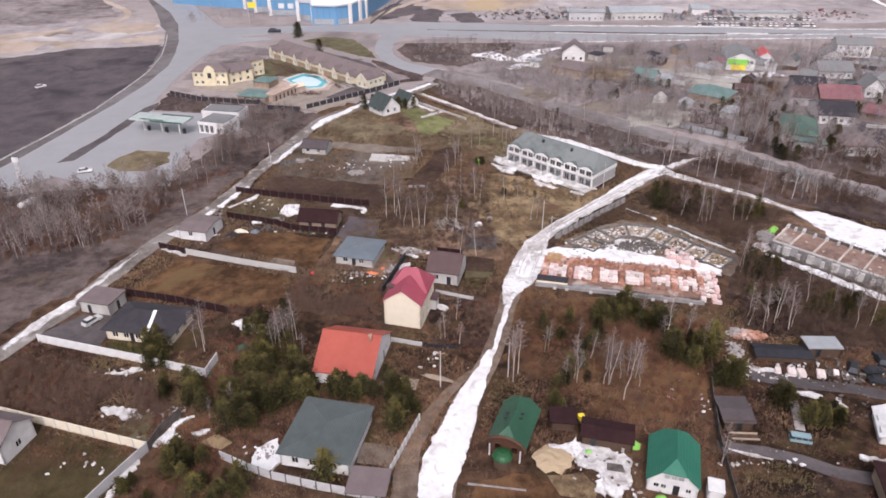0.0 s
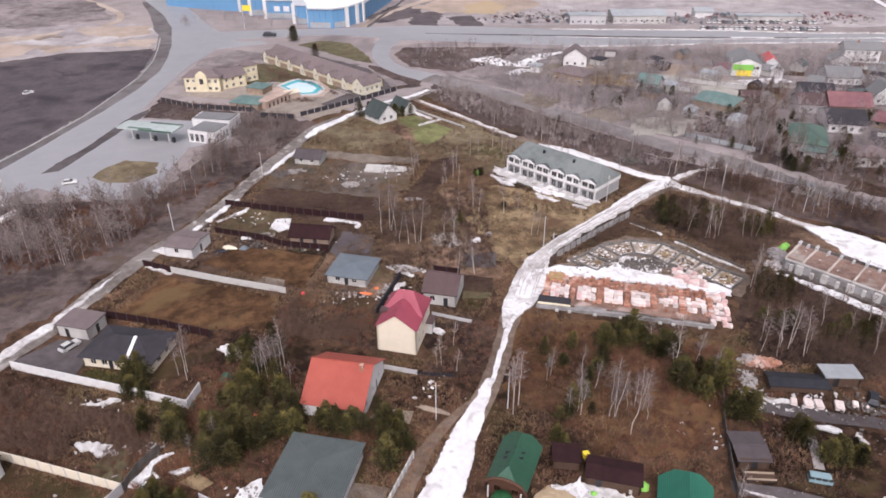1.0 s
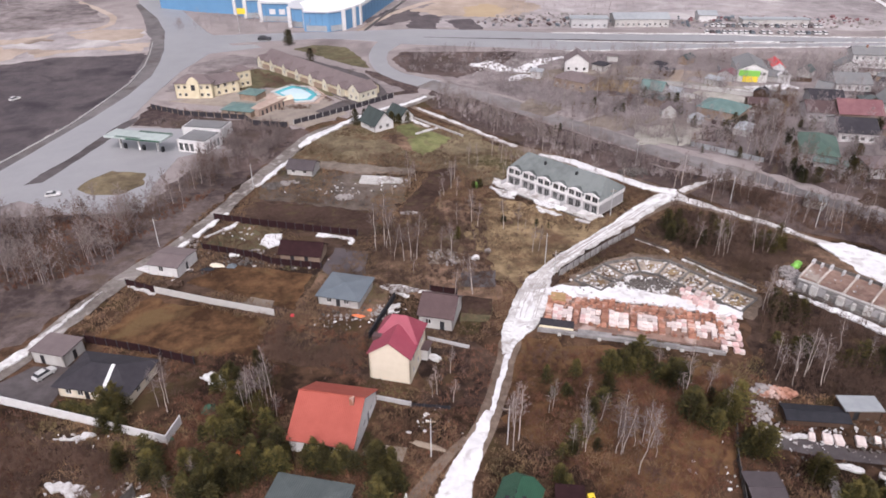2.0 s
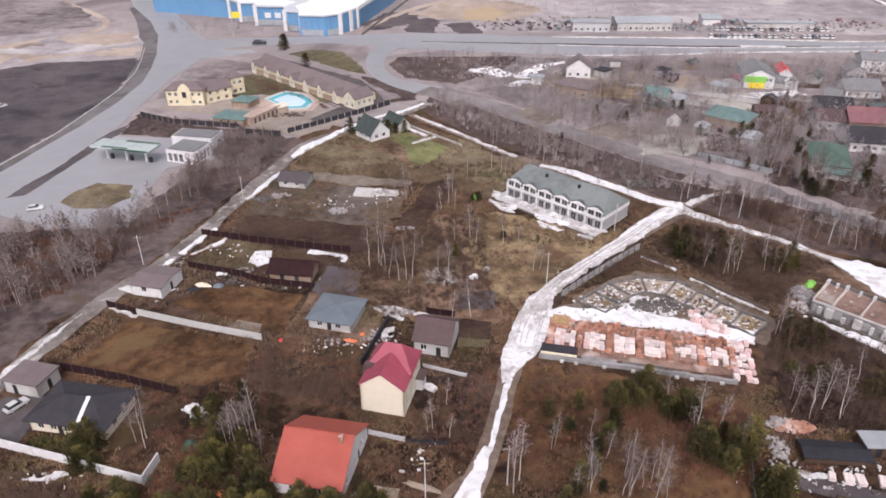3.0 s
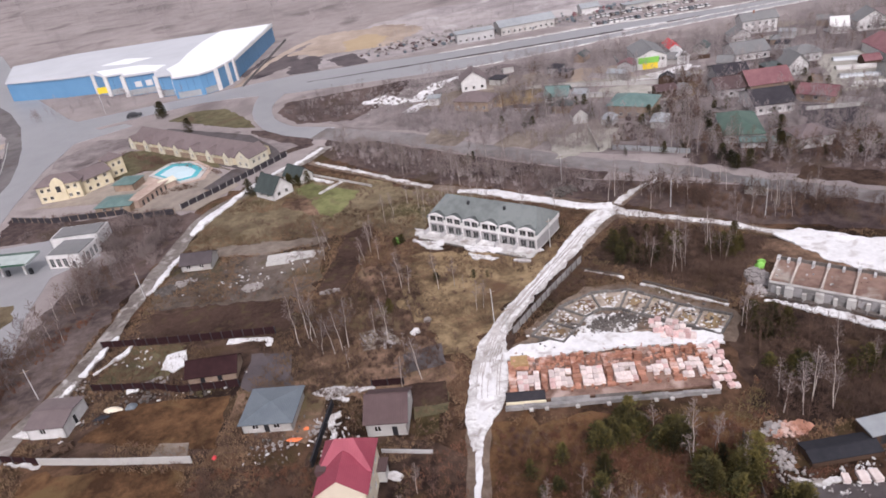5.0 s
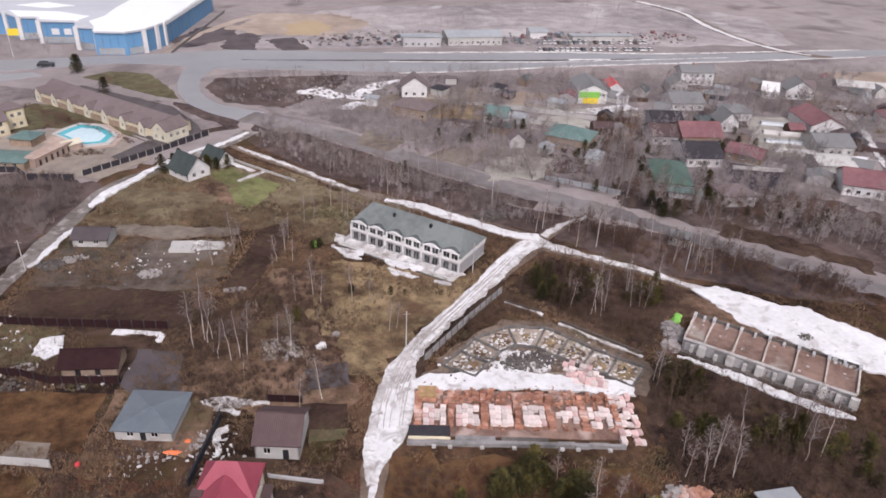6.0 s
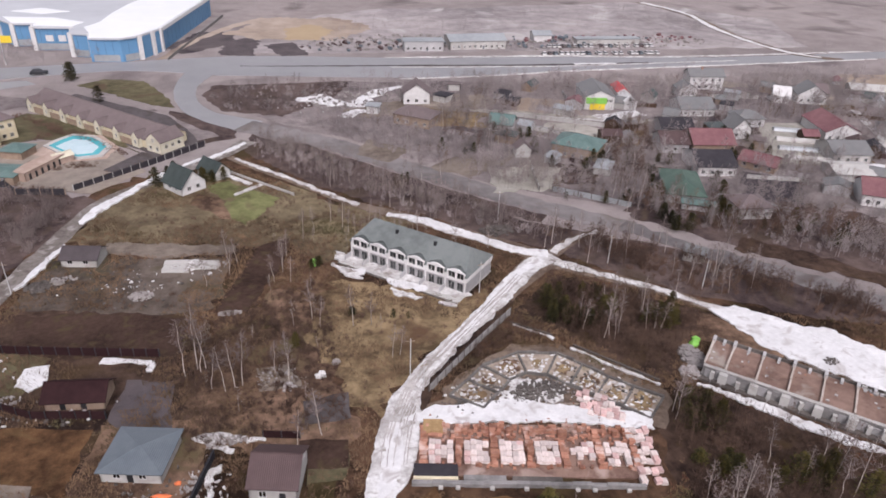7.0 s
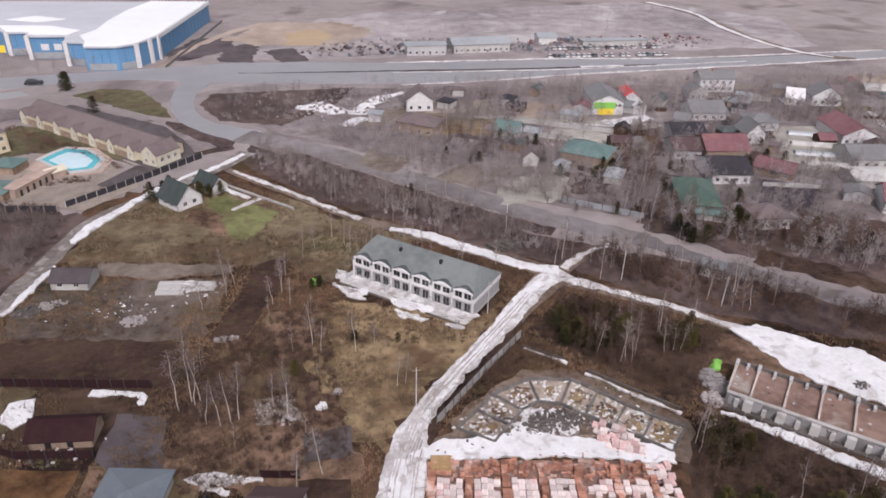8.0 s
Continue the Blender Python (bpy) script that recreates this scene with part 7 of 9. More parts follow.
# ---- holiday complex with pool ----
house("hotel_wing", "yellow two-storey guest house with a curved gable", -104.3, 291.4, -2, 14.8, 9, 6.2, "hip", 2.4, YELLOW, BROWNROOF, 0.5, wins=[("f", (1.6, 4, 10.5, 13), 0.9), ("f", (1.6, 4, 10.5, 13), 3.9)], doors=[("f", 7.4)], category="hotel")
_h = thing("curved_gable_front", "yellow curved gable bay of the guest house", "gable", -99.2, 290.7, -2)
bm = bmesh.new()
_ring = [(0, 0), (4.6, 0), (4.6, 6.6), (3.9, 7.6), (3.0, 8.4), (2.3, 8.6), (1.6, 8.4), (0.7, 7.6), (0, 6.6)]
solid(bm, [(x, 0, z) for x, z in _ring], [(x, 0.6, z) for x, z in _ring], [tuple(range(9))])
bmesh.ops.recalc_face_normals(bm, faces=bm.faces)
part("front", bm, YELLOW, _h)
part("glazed_arch", boxbm(1.5, 3.1, -0.06, 0.0, 3.4, 5.6), DARKMETAL, _h, "dark arched window")
house("hotel_wing", "yellow angled wing of the guest house", -89.4, 293, 42, 11, 8, 5.2, "gx", 2.4, YELLOW, BROWNROOF, 0.4, wins=[("f", (2, 5, 8.5), 0.8), ("f", (2, 5, 8.5), 3.3)], category="hotel")
house("hotel_wing", "tall yellow end tower of the guest house", -82.5, 304, 42, 6, 6, 7.0, "hip", 2.0, YELLOW, BROWNROOF, 0.4, wins=[("f", (1.8, 4.2), 1.0), ("f", (1.8, 4.2), 4.2)], category="hotel")
for _i in range(7):
    house("guest_cottage", "narrow cream gabled bay of the guest row", -82.2 + 6.9 * _i, 337.2 - 7.13 * _i, -46, 3.4, 4.6, 3.6, "gy", 1.9, PALECREAM, BROWNROOF, 0.12, wins=[("f", (1.7,), 1.2)], group="row of cream guest cottages", category="cottage", wh=1.5, ww=1.0)
    if _i < 6:
        part("garden_wall", boxbm(0, 5.6, 0, 0.3, 0, 2.2), TANWALL, thing("terrace_wall", "low tan terrace wall between guest cottages", "wall", -82.2 + 6.9 * _i + 2.7, 337.2 - 7.13 * _i - 2.4, -46, group="terrace walls of the guest row"))
house("guest_row", "long brown-roofed building behind the guest cottages", -81.0, 338.2, -46, 69, 12.6, 3.4, "gx", 3.4, YELLOW, BROWNROOF, 0.4, category="cottage")
house("hotel_wing", "pale yellow gabled end house of the guest row", -35.7, 289.6, -43, 6.7, 9.4, 4.2, "gy", 2.6, PALECREAM, BROWNROOF, 0.25, wins=[("f", (1.8, 4.8), 0.9), ("f", (3.3,), 3.6), ("r", (2.2, 4.8, 7.4), 1.6)], category="hotel")
sheet("terrace_paving", [(-106, 287), (-76, 279), (-68, 266), (-47, 257.5), (-34, 272), (-47, 293), (-66, 304), (-80, 300)], PAVING, "tan paved hotel grounds", "paving", 3, 0.3, 150)
sheet("ground_patch", [(-92, 338), (-78, 346), (-24, 296), (-14, 300), (-40, 335), (-66, 344), (-100, 358), (-112, 340), (-112, 300), (-92, 300)], HAZESCRUB, "brown ground behind the guest cottages", "ground", 3, 0.8, 152)
sheet("ground_patch", [(-84, 341), (-70, 356), (-33, 325), (-24, 306), (-19, 292), (-27, 284), (-34, 286)], OLDROAD, "dark mauve yard behind the guest row", "ground", 3, 0.4, 153)
sheet("ground_patch", [(-46.7, 274.6), (-37.2, 288.5), (-31, 284.8), (-42, 270.8)], OLDROAD, "dark parking bay inside the fence", "ground", 2, 0.2, 154)
sheet("ground_patch", [(-84, 300), (-72, 306), (-46, 296), (-38, 288), (-60, 322), (-82, 334), (-92, 322)], MOSSY, "mossy lawn of the holiday grounds", "ground", 3, 0.5, 151)
pool = thing("swimming_pool", "turquoise pool with a pale stone rim", "pool", -57.4, 296.0, 0, 0.42)
_ring = [(-9.2, 1.6), (-6.8, 6.2), (-3.6, 10.2), (2.6, 7.8), (5.8, 3.4), (8.7, -1.6), (7.4, -8.6), (1.6, -9.8), (-4.8, -3.6)]
for _name, _m, _k, _z0, _z1 in (("rim", PALEWALL, 1.2, -0.42, 0.12), ("water", POOLWATER, 1.0, 0.05, 0.16), ("shallow_floor", PALEPOOL, 0.74, 0.1, 0.19)):
    bm = bmesh.new()
    _off = -0.9 if _name == "shallow_floor" else 0
    solid(bm, [(_k * x, _k * y + _off, _z0) for x, y in _ring], [(_k * x, _k * y + _off, _z1) for x, y in _ring], [tuple(range(9))])
    bmesh.ops.recalc_face_normals(bm, faces=bm.faces)
    part(_name, bm, _m, pool, {"rim": "tan stone rim", "water": "turquoise water", "shallow_floor": "pale shallow end"}[_name])
house("pool_house", "long tan pool pavilion with dark arches", -66.2, 268.6, 62, 16, 4.6, 2.8, "flat", 0, TERRACOTTA, TERRACOTTA, 0.2, doors=[("f", 2.0), ("f", 4.4), ("f", 6.8), ("f", 9.2), ("f", 11.6), ("f", 14)], category="pavilion")
house("pool_house", "small cream-roofed pool bar", -60.6, 280.4, 40, 5.6, 3.2, 2.4, "gx", 0.9, TERRACOTTA, PALECREAM, 0.3, category="pavilion")
sheet("terrace_paving", [(-72, 292), (-66, 301), (-60, 309), (-52, 306), (-45, 294), (-47, 284), (-57, 283), (-64, 288)], TERRACOTTA, "pale terracotta paving round the pool", "paving", 2, 0.3, 155)
house("pool_house", "teal-roofed pavilion of the holiday grounds", -78.5, 289, -20, 7.5, 7, 2.8, "hip", 1.4, TANWALL, TEALROOF, 0.5, category="pavilion")
house("pool_house", "low hall with a dull teal roof", -80.5, 270.2, -15, 12, 9, 2.6, "hip", 1.1, TANWALL, TEALROOF, 0.4, wins=[("f", (3, 6, 9), 0.8)], category="pavilion")

# ---- filling station ----
house("station_building", "white filling-station shop with a grey flat roof", -85.6, 235.6, -17, 10.6, 9.6, 4.2, "flat", 0, WHITE, SLATE, -0.5, wins=[("f", (1.4, 3.4, 5.4), 0.4), ("r", (1.5, 3.5, 5.5, 7.5), 0.4)], doors=[("f", 8)], category="shop", ww=1.4, wh=2.8)
house("station_building", "white rounded-parapet shop annexe", -87.8, 247.6, -10, 14.6, 8, 4.0, "flat", 0, WHITE, SLATE, -0.6, wins=[("f", (2, 5, 8, 11), 0.8)], category="shop")
cn = thing("canopy", "flat white canopy with a green edge over the pumps", "canopy", -108.5, 239.5, -14)
part("deck", boxbm(0, 21, -3.5, 3.5, 4.7, 5.3), PALEGREEN, cn, "pale green-white canopy deck")
part("green_fascia", boxbm(8, 20.5, -3.62, -3.5, 4.75, 5.25), DARKGREEN, cn, "green fascia")
part("fascia", boxbm(-0.12, 0, -3.5, 3.5, 4.7, 5.35), WHITE, cn)
part("green_edge", boxbm(9, 20.9, 2.4, 3.5, 5.3, 5.42), MOSSROOF, cn, "green edge strip of the canopy roof")
part("green_edge", boxbm(4, 13, -3.4, -2.5, 5.3, 5.42), MOSSROOF, cn, "green edge strip of the canopy roof")
for _x in (3, 10, 17):
    part("column", boxbm(_x - 0.3, _x + 0.3, -0.3, 0.3, 0, 4.7), WHITE, cn)
    part("fuel_pump", boxbm(_x + 1.2, _x + 2.0, -0.4, 0.4, 0, 1.8), DARKMETAL, cn)


# ---- blue warehouse ----
def prism(pts, z0, z1):
    bm = bmesh.new()
    solid(bm, [(x, y, z0) for x, y in pts], [(x, y, z1) for x, y in pts], [tuple(range(len(pts)))])
    bmesh.ops.recalc_face_normals(bm, faces=bm.faces)
    return bm


def warehouse():
    """Long hall with a front that steps forward bay by bay to a chamfered corner."""
    H = 10.7
    front = [(-172, 470), (-139, 456), (-121, 451.5), (-112, 440), (-102.8, 439.4), (-101.6, 431.4), (-84, 429.4), (-82.6, 417), (-73.8, 414.6), (-72.6, 406.4), (-59, 404.6), (-51.5, 409.4)]
    ring = front + [(-44.4, 423), (-25.6, 510), (-150, 526), (-184, 520)]
    t = thing("warehouse", "huge blue warehouse with white pillars and a pale roof", "warehouse")
    part("wall", prism(ring, 0, H - 0.7), BLUE, t)
    part("roof", prism([(1.004 * x + 0.3, y - 0.5) for x, y in ring], H - 0.7, H), GREYMEMBRANE, t, "pale grey membrane roof")
    part("snow_cover", prism([(-73.4, 414.8), (-72.2, 406.4), (-59, 404.6), (-51.6, 409.6), (-44.8, 423), (-26.4, 509), (-57, 514), (-66, 488), (-71, 462), (-73, 440), (-78, 428)], H, H + 0.3), ROOFWHITE, t, "bright snow on the roof")
    part("snow_cover", prism([(-112, 441), (-103, 440.4), (-101, 434), (-84, 431), (-80, 440), (-96, 452), (-120, 456)], H, H + 0.2), ROOFWHITE, t)
    part("snow_cover", prism([(-120, 470), (-104, 462), (-92, 468), (-108, 478)], H, H + 0.2), ROOFWHITE, t)
    for x, y, ang in ((-121, 450.6, -30), (-112, 439.6, -10), (-102.4, 438.4, -10), (-101.2, 430.8, -8), (-83.6, 428.4, -8), (-82, 416.4, -14), (-73.2, 413.8, -14), (-51.4, 408.8, 35), (-46.6, 416.8, 55), (-43.6, 423.6, 75)):
        ob = part("pillar", boxbm(-1.0, 1.0, -0.5, 0.5, 0, H + 0.25), WHITE, t, "white pillar")
        ob.matrix_basis = pose(x, y, 0, 0, 0, ang)
    for a, b in zip(front[3:], front[4:]):
        run = math.dist(a, b)
        if run > 6:
            ang = math.degrees(math.atan2(b[1] - a[1], b[0] - a[0]))
            for name, z0, z1, m, deep in (("plinth_glazing", 0.3, 3.2, GREYSHEET, 0.2), ("cornice", H - 1.3, H - 0.72, GREYBLUE, 0.3)):
                ob = part(name, boxbm(1.2, run - 1.2, -deep, 0.02, z0, z1), m, t)
                ob.matrix_basis = pose(a[0], a[1], 0, 0, 0, ang)
            for k in range(1, int(run / 3.4)):
                ob = part("cladding_joint", boxbm(3.4 * k - 0.07, 3.4 * k + 0.07, -0.1, 0.02, 3.3, H - 1.4), GREYBLUE, t)
                ob.matrix_basis = pose(a[0], a[1], 0, 0, 0, ang)
    for x in (-96, -90.4):
        ob = part("sign_panel", boxbm(0, 3.4, -0.25, 0.0, 4.2, 7.0), WHITE, t, "white square sign")
        ob.matrix_basis = pose(x, 430.7 - 0.11 * (x + 96), 0, 0, 0, -6.5)
    side = math.degrees(math.atan2(87, 18.8))
    for k in range(14):
        ob = part("cladding_joint", boxbm(5 + 6 * k, 5.16 + 6 * k, -0.1, 0.02, 0.4, H - 0.8), GREYBLUE, t)
        ob.matrix_basis = pose(-44.4, 423, 0, 0, 0, side)
    ob = part("roof_parapet", boxbm(0, 89, -0.7, -0.1, H - 1.5, H + 0.3), ROOFWHITE, t, "white roof edge")
    ob.matrix_basis = pose(-44.4, 423, 0, 0, 0, side)


warehouse()
fence("fence", "long grey fence beside the warehouse", [(-40, 406), (-36, 425), (-19, 505)], 1.2, BEAM, BEAM, 6.0)
fl = thing("banner_pole", "tall pole with a yellow banner", "banner", -107.5, 405)
bm = bmesh.new()
tube(bm, (0, 0, 0), (0, 0, 13), 0.2, 0.14, 6)
part("pole", bm, PIPE, fl)
part("banner", boxbm(0.2, 4.6, -0.08, 0.08, 9.5, 12.5), VIVIDYELLOW, fl, "yellow banner")

# ---- far settlement ----
FAR = [
    ("white two-storey house with a steep gable on far waste ground", 55.6, 327.0, -9, 10.4, 9, 4.8, "gy", 3.6, WHITE, BROWNROOF, 1),
    ("brown-roofed house with tan walls and columns", 47.8, 305.5, -38, 14.5, 10, 4.0, "hip", 2.4, TANWALL, BROWNROOF, 1),
    ("small white ring-walled hut", 39.5, 317.5, -20, 4.5, 4.5, 3.0, "flat", 0, WHITE, GREYSHEET, 0),
    ("small teal-roofed house among bare trees", 80.5, 293, -30, 8.5, 8, 3.2, "gx", 2.5, WHITE, TEALROOF, 1),
    ("large house with a teal roof and brick gables", 94.5, 266, -40, 15, 12, 4.6, "hip", 2.6, TANWALL, TEALROOF, 1),
    ("white house with dark glazed front", 184.4, 331.4, -8, 15.5, 8, 6.4, "gx", 2.4, WHITE, SLATE, 2),
    ("white-fronted house with a grey roof", 161.2, 297.6, -8, 13.6, 13, 3.4, "gx", 2.8, WHITE, SLATE, 1),
    ("white gabled house near the far road", 221.3, 307.0, -18, 12, 9, 4.4, "gy", 3.8, WHITE, SLATE, 1),
    ("white barn-like house among far plots", 211.5, 310, -30, 6.5, 7, 3.6, "gx", 3.0, WHITE, WHITE, 1),
    ("house with a wide haze-dulled red roof", 143.4, 259.0, -10, 14.5, 12.5, 4.2, "gx", 3.4, TANWALL, REDROOF, 1),
    ("low white house with a wide charcoal roof", 134.8, 241.8, -12, 12.5, 15.5, 3.6, "gx", 2.8, WHITE, CHARCOAL, 1),
    ("low house with a maroon roof", 153.2, 247.4, -50, 11.5, 9.5, 2.8, "gx", 2.0, TANWALL, REDROOF, 1),
    ("white-gabled house with a steep roof", 166.5, 271.5, -10, 7, 9, 4.0, "gy", 3.6, WHITE, SLATE, 1),
    ("dark-roofed house behind the far gardens", 141.8, 277.4, -12, 11.5, 12, 3.4, "gx", 2.2, GREYWALL, CHARCOAL, 1),
    ("grey-roofed house near a teal roof", 176, 283, -10, 11, 9, 3.6, "hip", 2.2, GREYWALL, SLATE, 1),
    ("large house with a haze-dulled red roof at the far lane", 200.2, 264.0, -13, 13, 19, 4.0, "gy", 3.0, WHITE, REDROOF, 1),
    ("wide house with a slate roof behind greenhouses", 188, 244.5, -12, 13, 13.5, 3.6, "gx", 2.6, PALEWALL, SLATE, 1),
    ("long store with a pale roof", 177.4, 230.6, -15, 12, 11, 3.0, "gx", 1.2, PALEWALL, PALEWALL, 0),
    ("grey-roofed house beside the worn road", 129.4, 211.4, -6, 10, 9, 3.6, "hip", 2.2, WHITE, BROWNROOF, 1),
    ("red-roofed house at the far edge", 172.5, 214, -30, 12, 12, 4.0, "gx", 3.2, WHITE, REDROOF, 1),
    ("grey-roofed house on a far plot", 192, 216, -30, 12, 9, 3.4, "hip", 2.0, GREYWALL, BROWNROOF, 1),
    ("large house with a dull moss-green roof", 114.6, 225.4, -22, 11, 19, 3.0, "hip", 2.6, GREYWALL, MOSSROOF, 1),
    ("house with a dark purple roof beside a red one", 133.4, 262.6, -12, 9.6, 11, 3.6, "gx", 2.6, GREYWALL, MAROON, 1),
    ("small pale house behind the far lane", 174, 322, -10, 8, 7, 3.6, "gy", 2.4, WHITE, SLATE, 1),
    ("brown-roofed house beside the white gable", 228, 310.5, -18, 9, 9, 4.0, "gx", 2.8, PALEWALL, BROWNROOF, 1),
    ("teal-roofed shed by the garden", 117, 220.5, -30, 9, 3.2, 2.4, "gx", 0.7, GREYWALL, TEALROOF, 0),
    ("long grey colonnaded hall at the main road", 72, 412, -3, 20, 8, 5.0, "flat", 0, GREYWALL, GREYSHEET, 1),
    ("long low pale hall beyond the main road", 96, 413, 0, 30, 14, 4.6, "gx", 2.0, PALEWALL, GREYSHEET, 1),
    ("pale store among far yards", 146, 426, -4, 10, 8, 4.0, "gx", 1.6, WHITE, GREYSHEET, 0),
    ("long pale garages beyond the main road", 168, 418, -3, 36, 6, 3.0, "flat", 0, PALEWALL, GREYSHEET, 0),
    ("wide pale hall beside the fields", 252, 312, -25, 24, 9, 4.0, "gx", 1.6, PALEWALL, PALEWALL, 1),
    ("far white house with a red roof", 236, 268, -25, 12, 10, 4.2, "hip", 2.6, WHITE, REDROOF, 1),
    ("grey-roofed house near the far fields", 258, 282, -20, 12, 10, 4.2, "hip", 2.4, GREYWALL, SLATE, 1),
    ("far house with dark roof by the lane", 210, 232, -35, 11, 9, 3.8, "gx", 2.6, CREAM, CHARCOAL, 1),
]
rg = random.Random(77)
for _i in range(46):
    _x, _y, _a = rg.uniform(62, 255), rg.uniform(212, 340), radians(rg.choice((-12, -38, -38, 52)) + rg.uniform(-5, 5))
    if _x * 0.55 + _y < 302 or _y < 334 - 0.95 * _x:
        continue
    _u, _v = rg.uniform(7, 17), rg.uniform(5, 12)
    _q = [(-_u / 2, -_v / 2), (_u / 2, -_v / 2), (_u / 2, _v / 2), (-_u / 2, _v / 2)]
    _nm, _mt = rg.choice((("pale sandy yard", PAVING), ("dull olive garden plot", OLIVE), ("pale trampled plot", GROUND), ("grey gravel yard", WASTE), ("dark dug garden plot", DARKFIELD), ("dull brown scrub plot", STRIP)))
    sheet("ground_patch", [(_x + u * math.cos(_a) - v * math.sin(_a), _y + u * math.sin(_a) + v * math.cos(_a)) for u, v in _q], _mt, _nm + " of the far settlement", "ground", 2.0, 0.7, 400 + _i)
for _label, _x, _y, _a, _w, _d, _hh, _rf, _rh, _wm, _rm, _st in FAR:
    _wins = []
    _us = tuple(1.8 + k * (_w - 3.6) / max(1, int(_w // 3) - 1) for k in range(int(_w // 3)))
    if _st:
        _wins.append(("f", _us, 0.9))
        _wins.append(("r", (_d * 0.3, _d * 0.7), 0.9))
    if _st == 2:
        _wins.append(("f", _us, 3.9))
    house("far_house", _label, _x, _y, _a, _w, _d, _hh, _rf, _rh, _wm, _rm, 0.5, wins=_wins, chimney=(_w * 0.4, _d * 0.45, _hh + _rh + 0.8) if _rf != "flat" and _st == 2 else None)
rf = random.Random(5)
SHEDROOF = [("grey", SLATE), ("charcoal", CHARCOAL), ("brown", BROWNROOF), ("maroon", MAROON), ("haze-dulled red", REDROOF), ("dull green", GREYGREEN), ("pale", GREYSHEET), ("charcoal", CHARCOAL)]
_made = 0
while _made < 46:
    _x, _y = rf.uniform(60, 265), rf.uniform(205, 345)
    if not (_x * 0.55 + _y > 300 and _y < 352 - 0.08 * _x and _y > 330 - 0.95 * _x) or built(_x, _y) or built(_x + 5, _y) or built(_x + 3, _y + 4):
        continue
    _made += 1
    _nm, _mt = rf.choice(SHEDROOF)
    house("outbuilding", "small outbuilding with a %s roof in the far settlement" % _nm, _x, _y, rf.choice((-12, -35, -40, 50)) + rf.uniform(-6, 6), rf.uniform(4, 8), rf.uniform(3.5, 6.5), rf.uniform(2.2, 3.2), rf.choice(("gx", "gy", "hip", "flat")), rf.uniform(0.8, 2.2), rf.choice((GREYWALL, TANWALL, WOODWALL, PALEWALL)), _mt, 0.3, group="outbuildings of the far settlement", category="outbuilding")
for _i in range(16):
    _x, _y, _a = rf.uniform(80, 235), rf.uniform(225, 335), radians(rf.choice((-12, -38, 52, 78)))
    _l = rf.uniform(12, 26)
    fence("fence", "plot fence of the far settlement", [(_x, _y), (_x + _l * math.cos(_a), _y + _l * math.sin(_a))], rf.uniform(1.4, 1.9), rf.choice((PALEWALL, WOODWALL, GREYSHEET, MAROON, GREYWALL)), FOUND, 4.0, group="plot fences of the far settlement")
block_poly([(98, 289), (105.6, 298), (118, 293.5), (127, 283), (123, 271), (117, 272), (114, 281), (106, 284)])
sheet("ground_patch", [(98, 289), (105.6, 298), (118, 293.5), (127, 283), (123, 271), (117, 272), (114, 281), (106, 284)], GREENGROUND, "pale curved yard behind the teal-roofed house", "ground", 2, 0.5, 487)
ribbon("road", [(74, 260), (84, 270), (94, 280), (99, 288)], [1.6, 2.2, 2.2, 2.6], TRODDEN, "tan garden path", 0.4, 488, 2)
# greenhouse rows on the far plot
sheet("ground_patch", [(187.5, 286), (212, 281.5), (187, 242), (166.5, 248)], GREENGROUND, "pale dry ground round the greenhouses", "ground", 2.5, 0.6, 481)
sheet("ground_patch", [(137, 223), (152, 236.7), (166, 231.6), (155.6, 217)], DARKFIELD, "bare mauve garden soil", "ground", 2.5, 0.6, 482)
for _i, (_x, _y) in enumerate(((188.8, 277.9), (183, 268.3), (178, 259.8), (175, 251))):
    gr = thing("greenhouse", "long pale film greenhouse", "greenhouse", _x, _y, -22, group="rows of film greenhouses")
    bm = bmesh.new()
    _ring = [(1.6 * math.cos(3.1416 * k / 8), 1.5 * math.sin(3.1416 * k / 8)) for k in range(9)]
    solid(bm, [(0, y, z) for y, z in _ring], [(15.5, y, z) for y, z in _ring], [tuple(range(9))])
    bmesh.ops.recalc_face_normals(bm, faces=bm.faces)
    part("film", bm, PALEWALL if _i % 2 else GREYSHEET, gr)
ribbon("road", [(80, 316), (86, 314.6), (105, 307.4), (124, 300.8), (139, 295.4), (156, 291)], [2.6, 4.2, 4.6, 4.6, 4.4, 3], GREENGROUND, "pale gravel lane of the far settlement", 0.5, 483, 3)
snow_line([(88, 311.4), (106, 304.8), (125, 298.2), (140, 293)], [0.5, 1.0, 1.4, 1.0], 484, SLUSH, amp=0.5, step=1.0)
snow_line([(240, 295), (232, 278), (225, 264), (214, 246), (203, 229)], [1.6, 2.6, 2.6, 2.4, 1.2], 485, SLUSH, amp=0.6, step=1.2)
block_poly([(186, 286), (213, 281), (190, 243), (167, 248)])
block_poly([(262, 340), (300, 345), (300, 310), (262, 304)])
sheet("ground_patch", [(258, 338), (275, 346), (310, 342), (290, 304), (262, 304)], SANDY, "pale bare compound near the far fields", "ground", 3, 0.8, 486)
fence("fence", "pale board fence behind a bare garden", [(150, 237.4), (166, 232), (168, 227)], 1.5, PALEWALL, PALEWALL, 4.0)
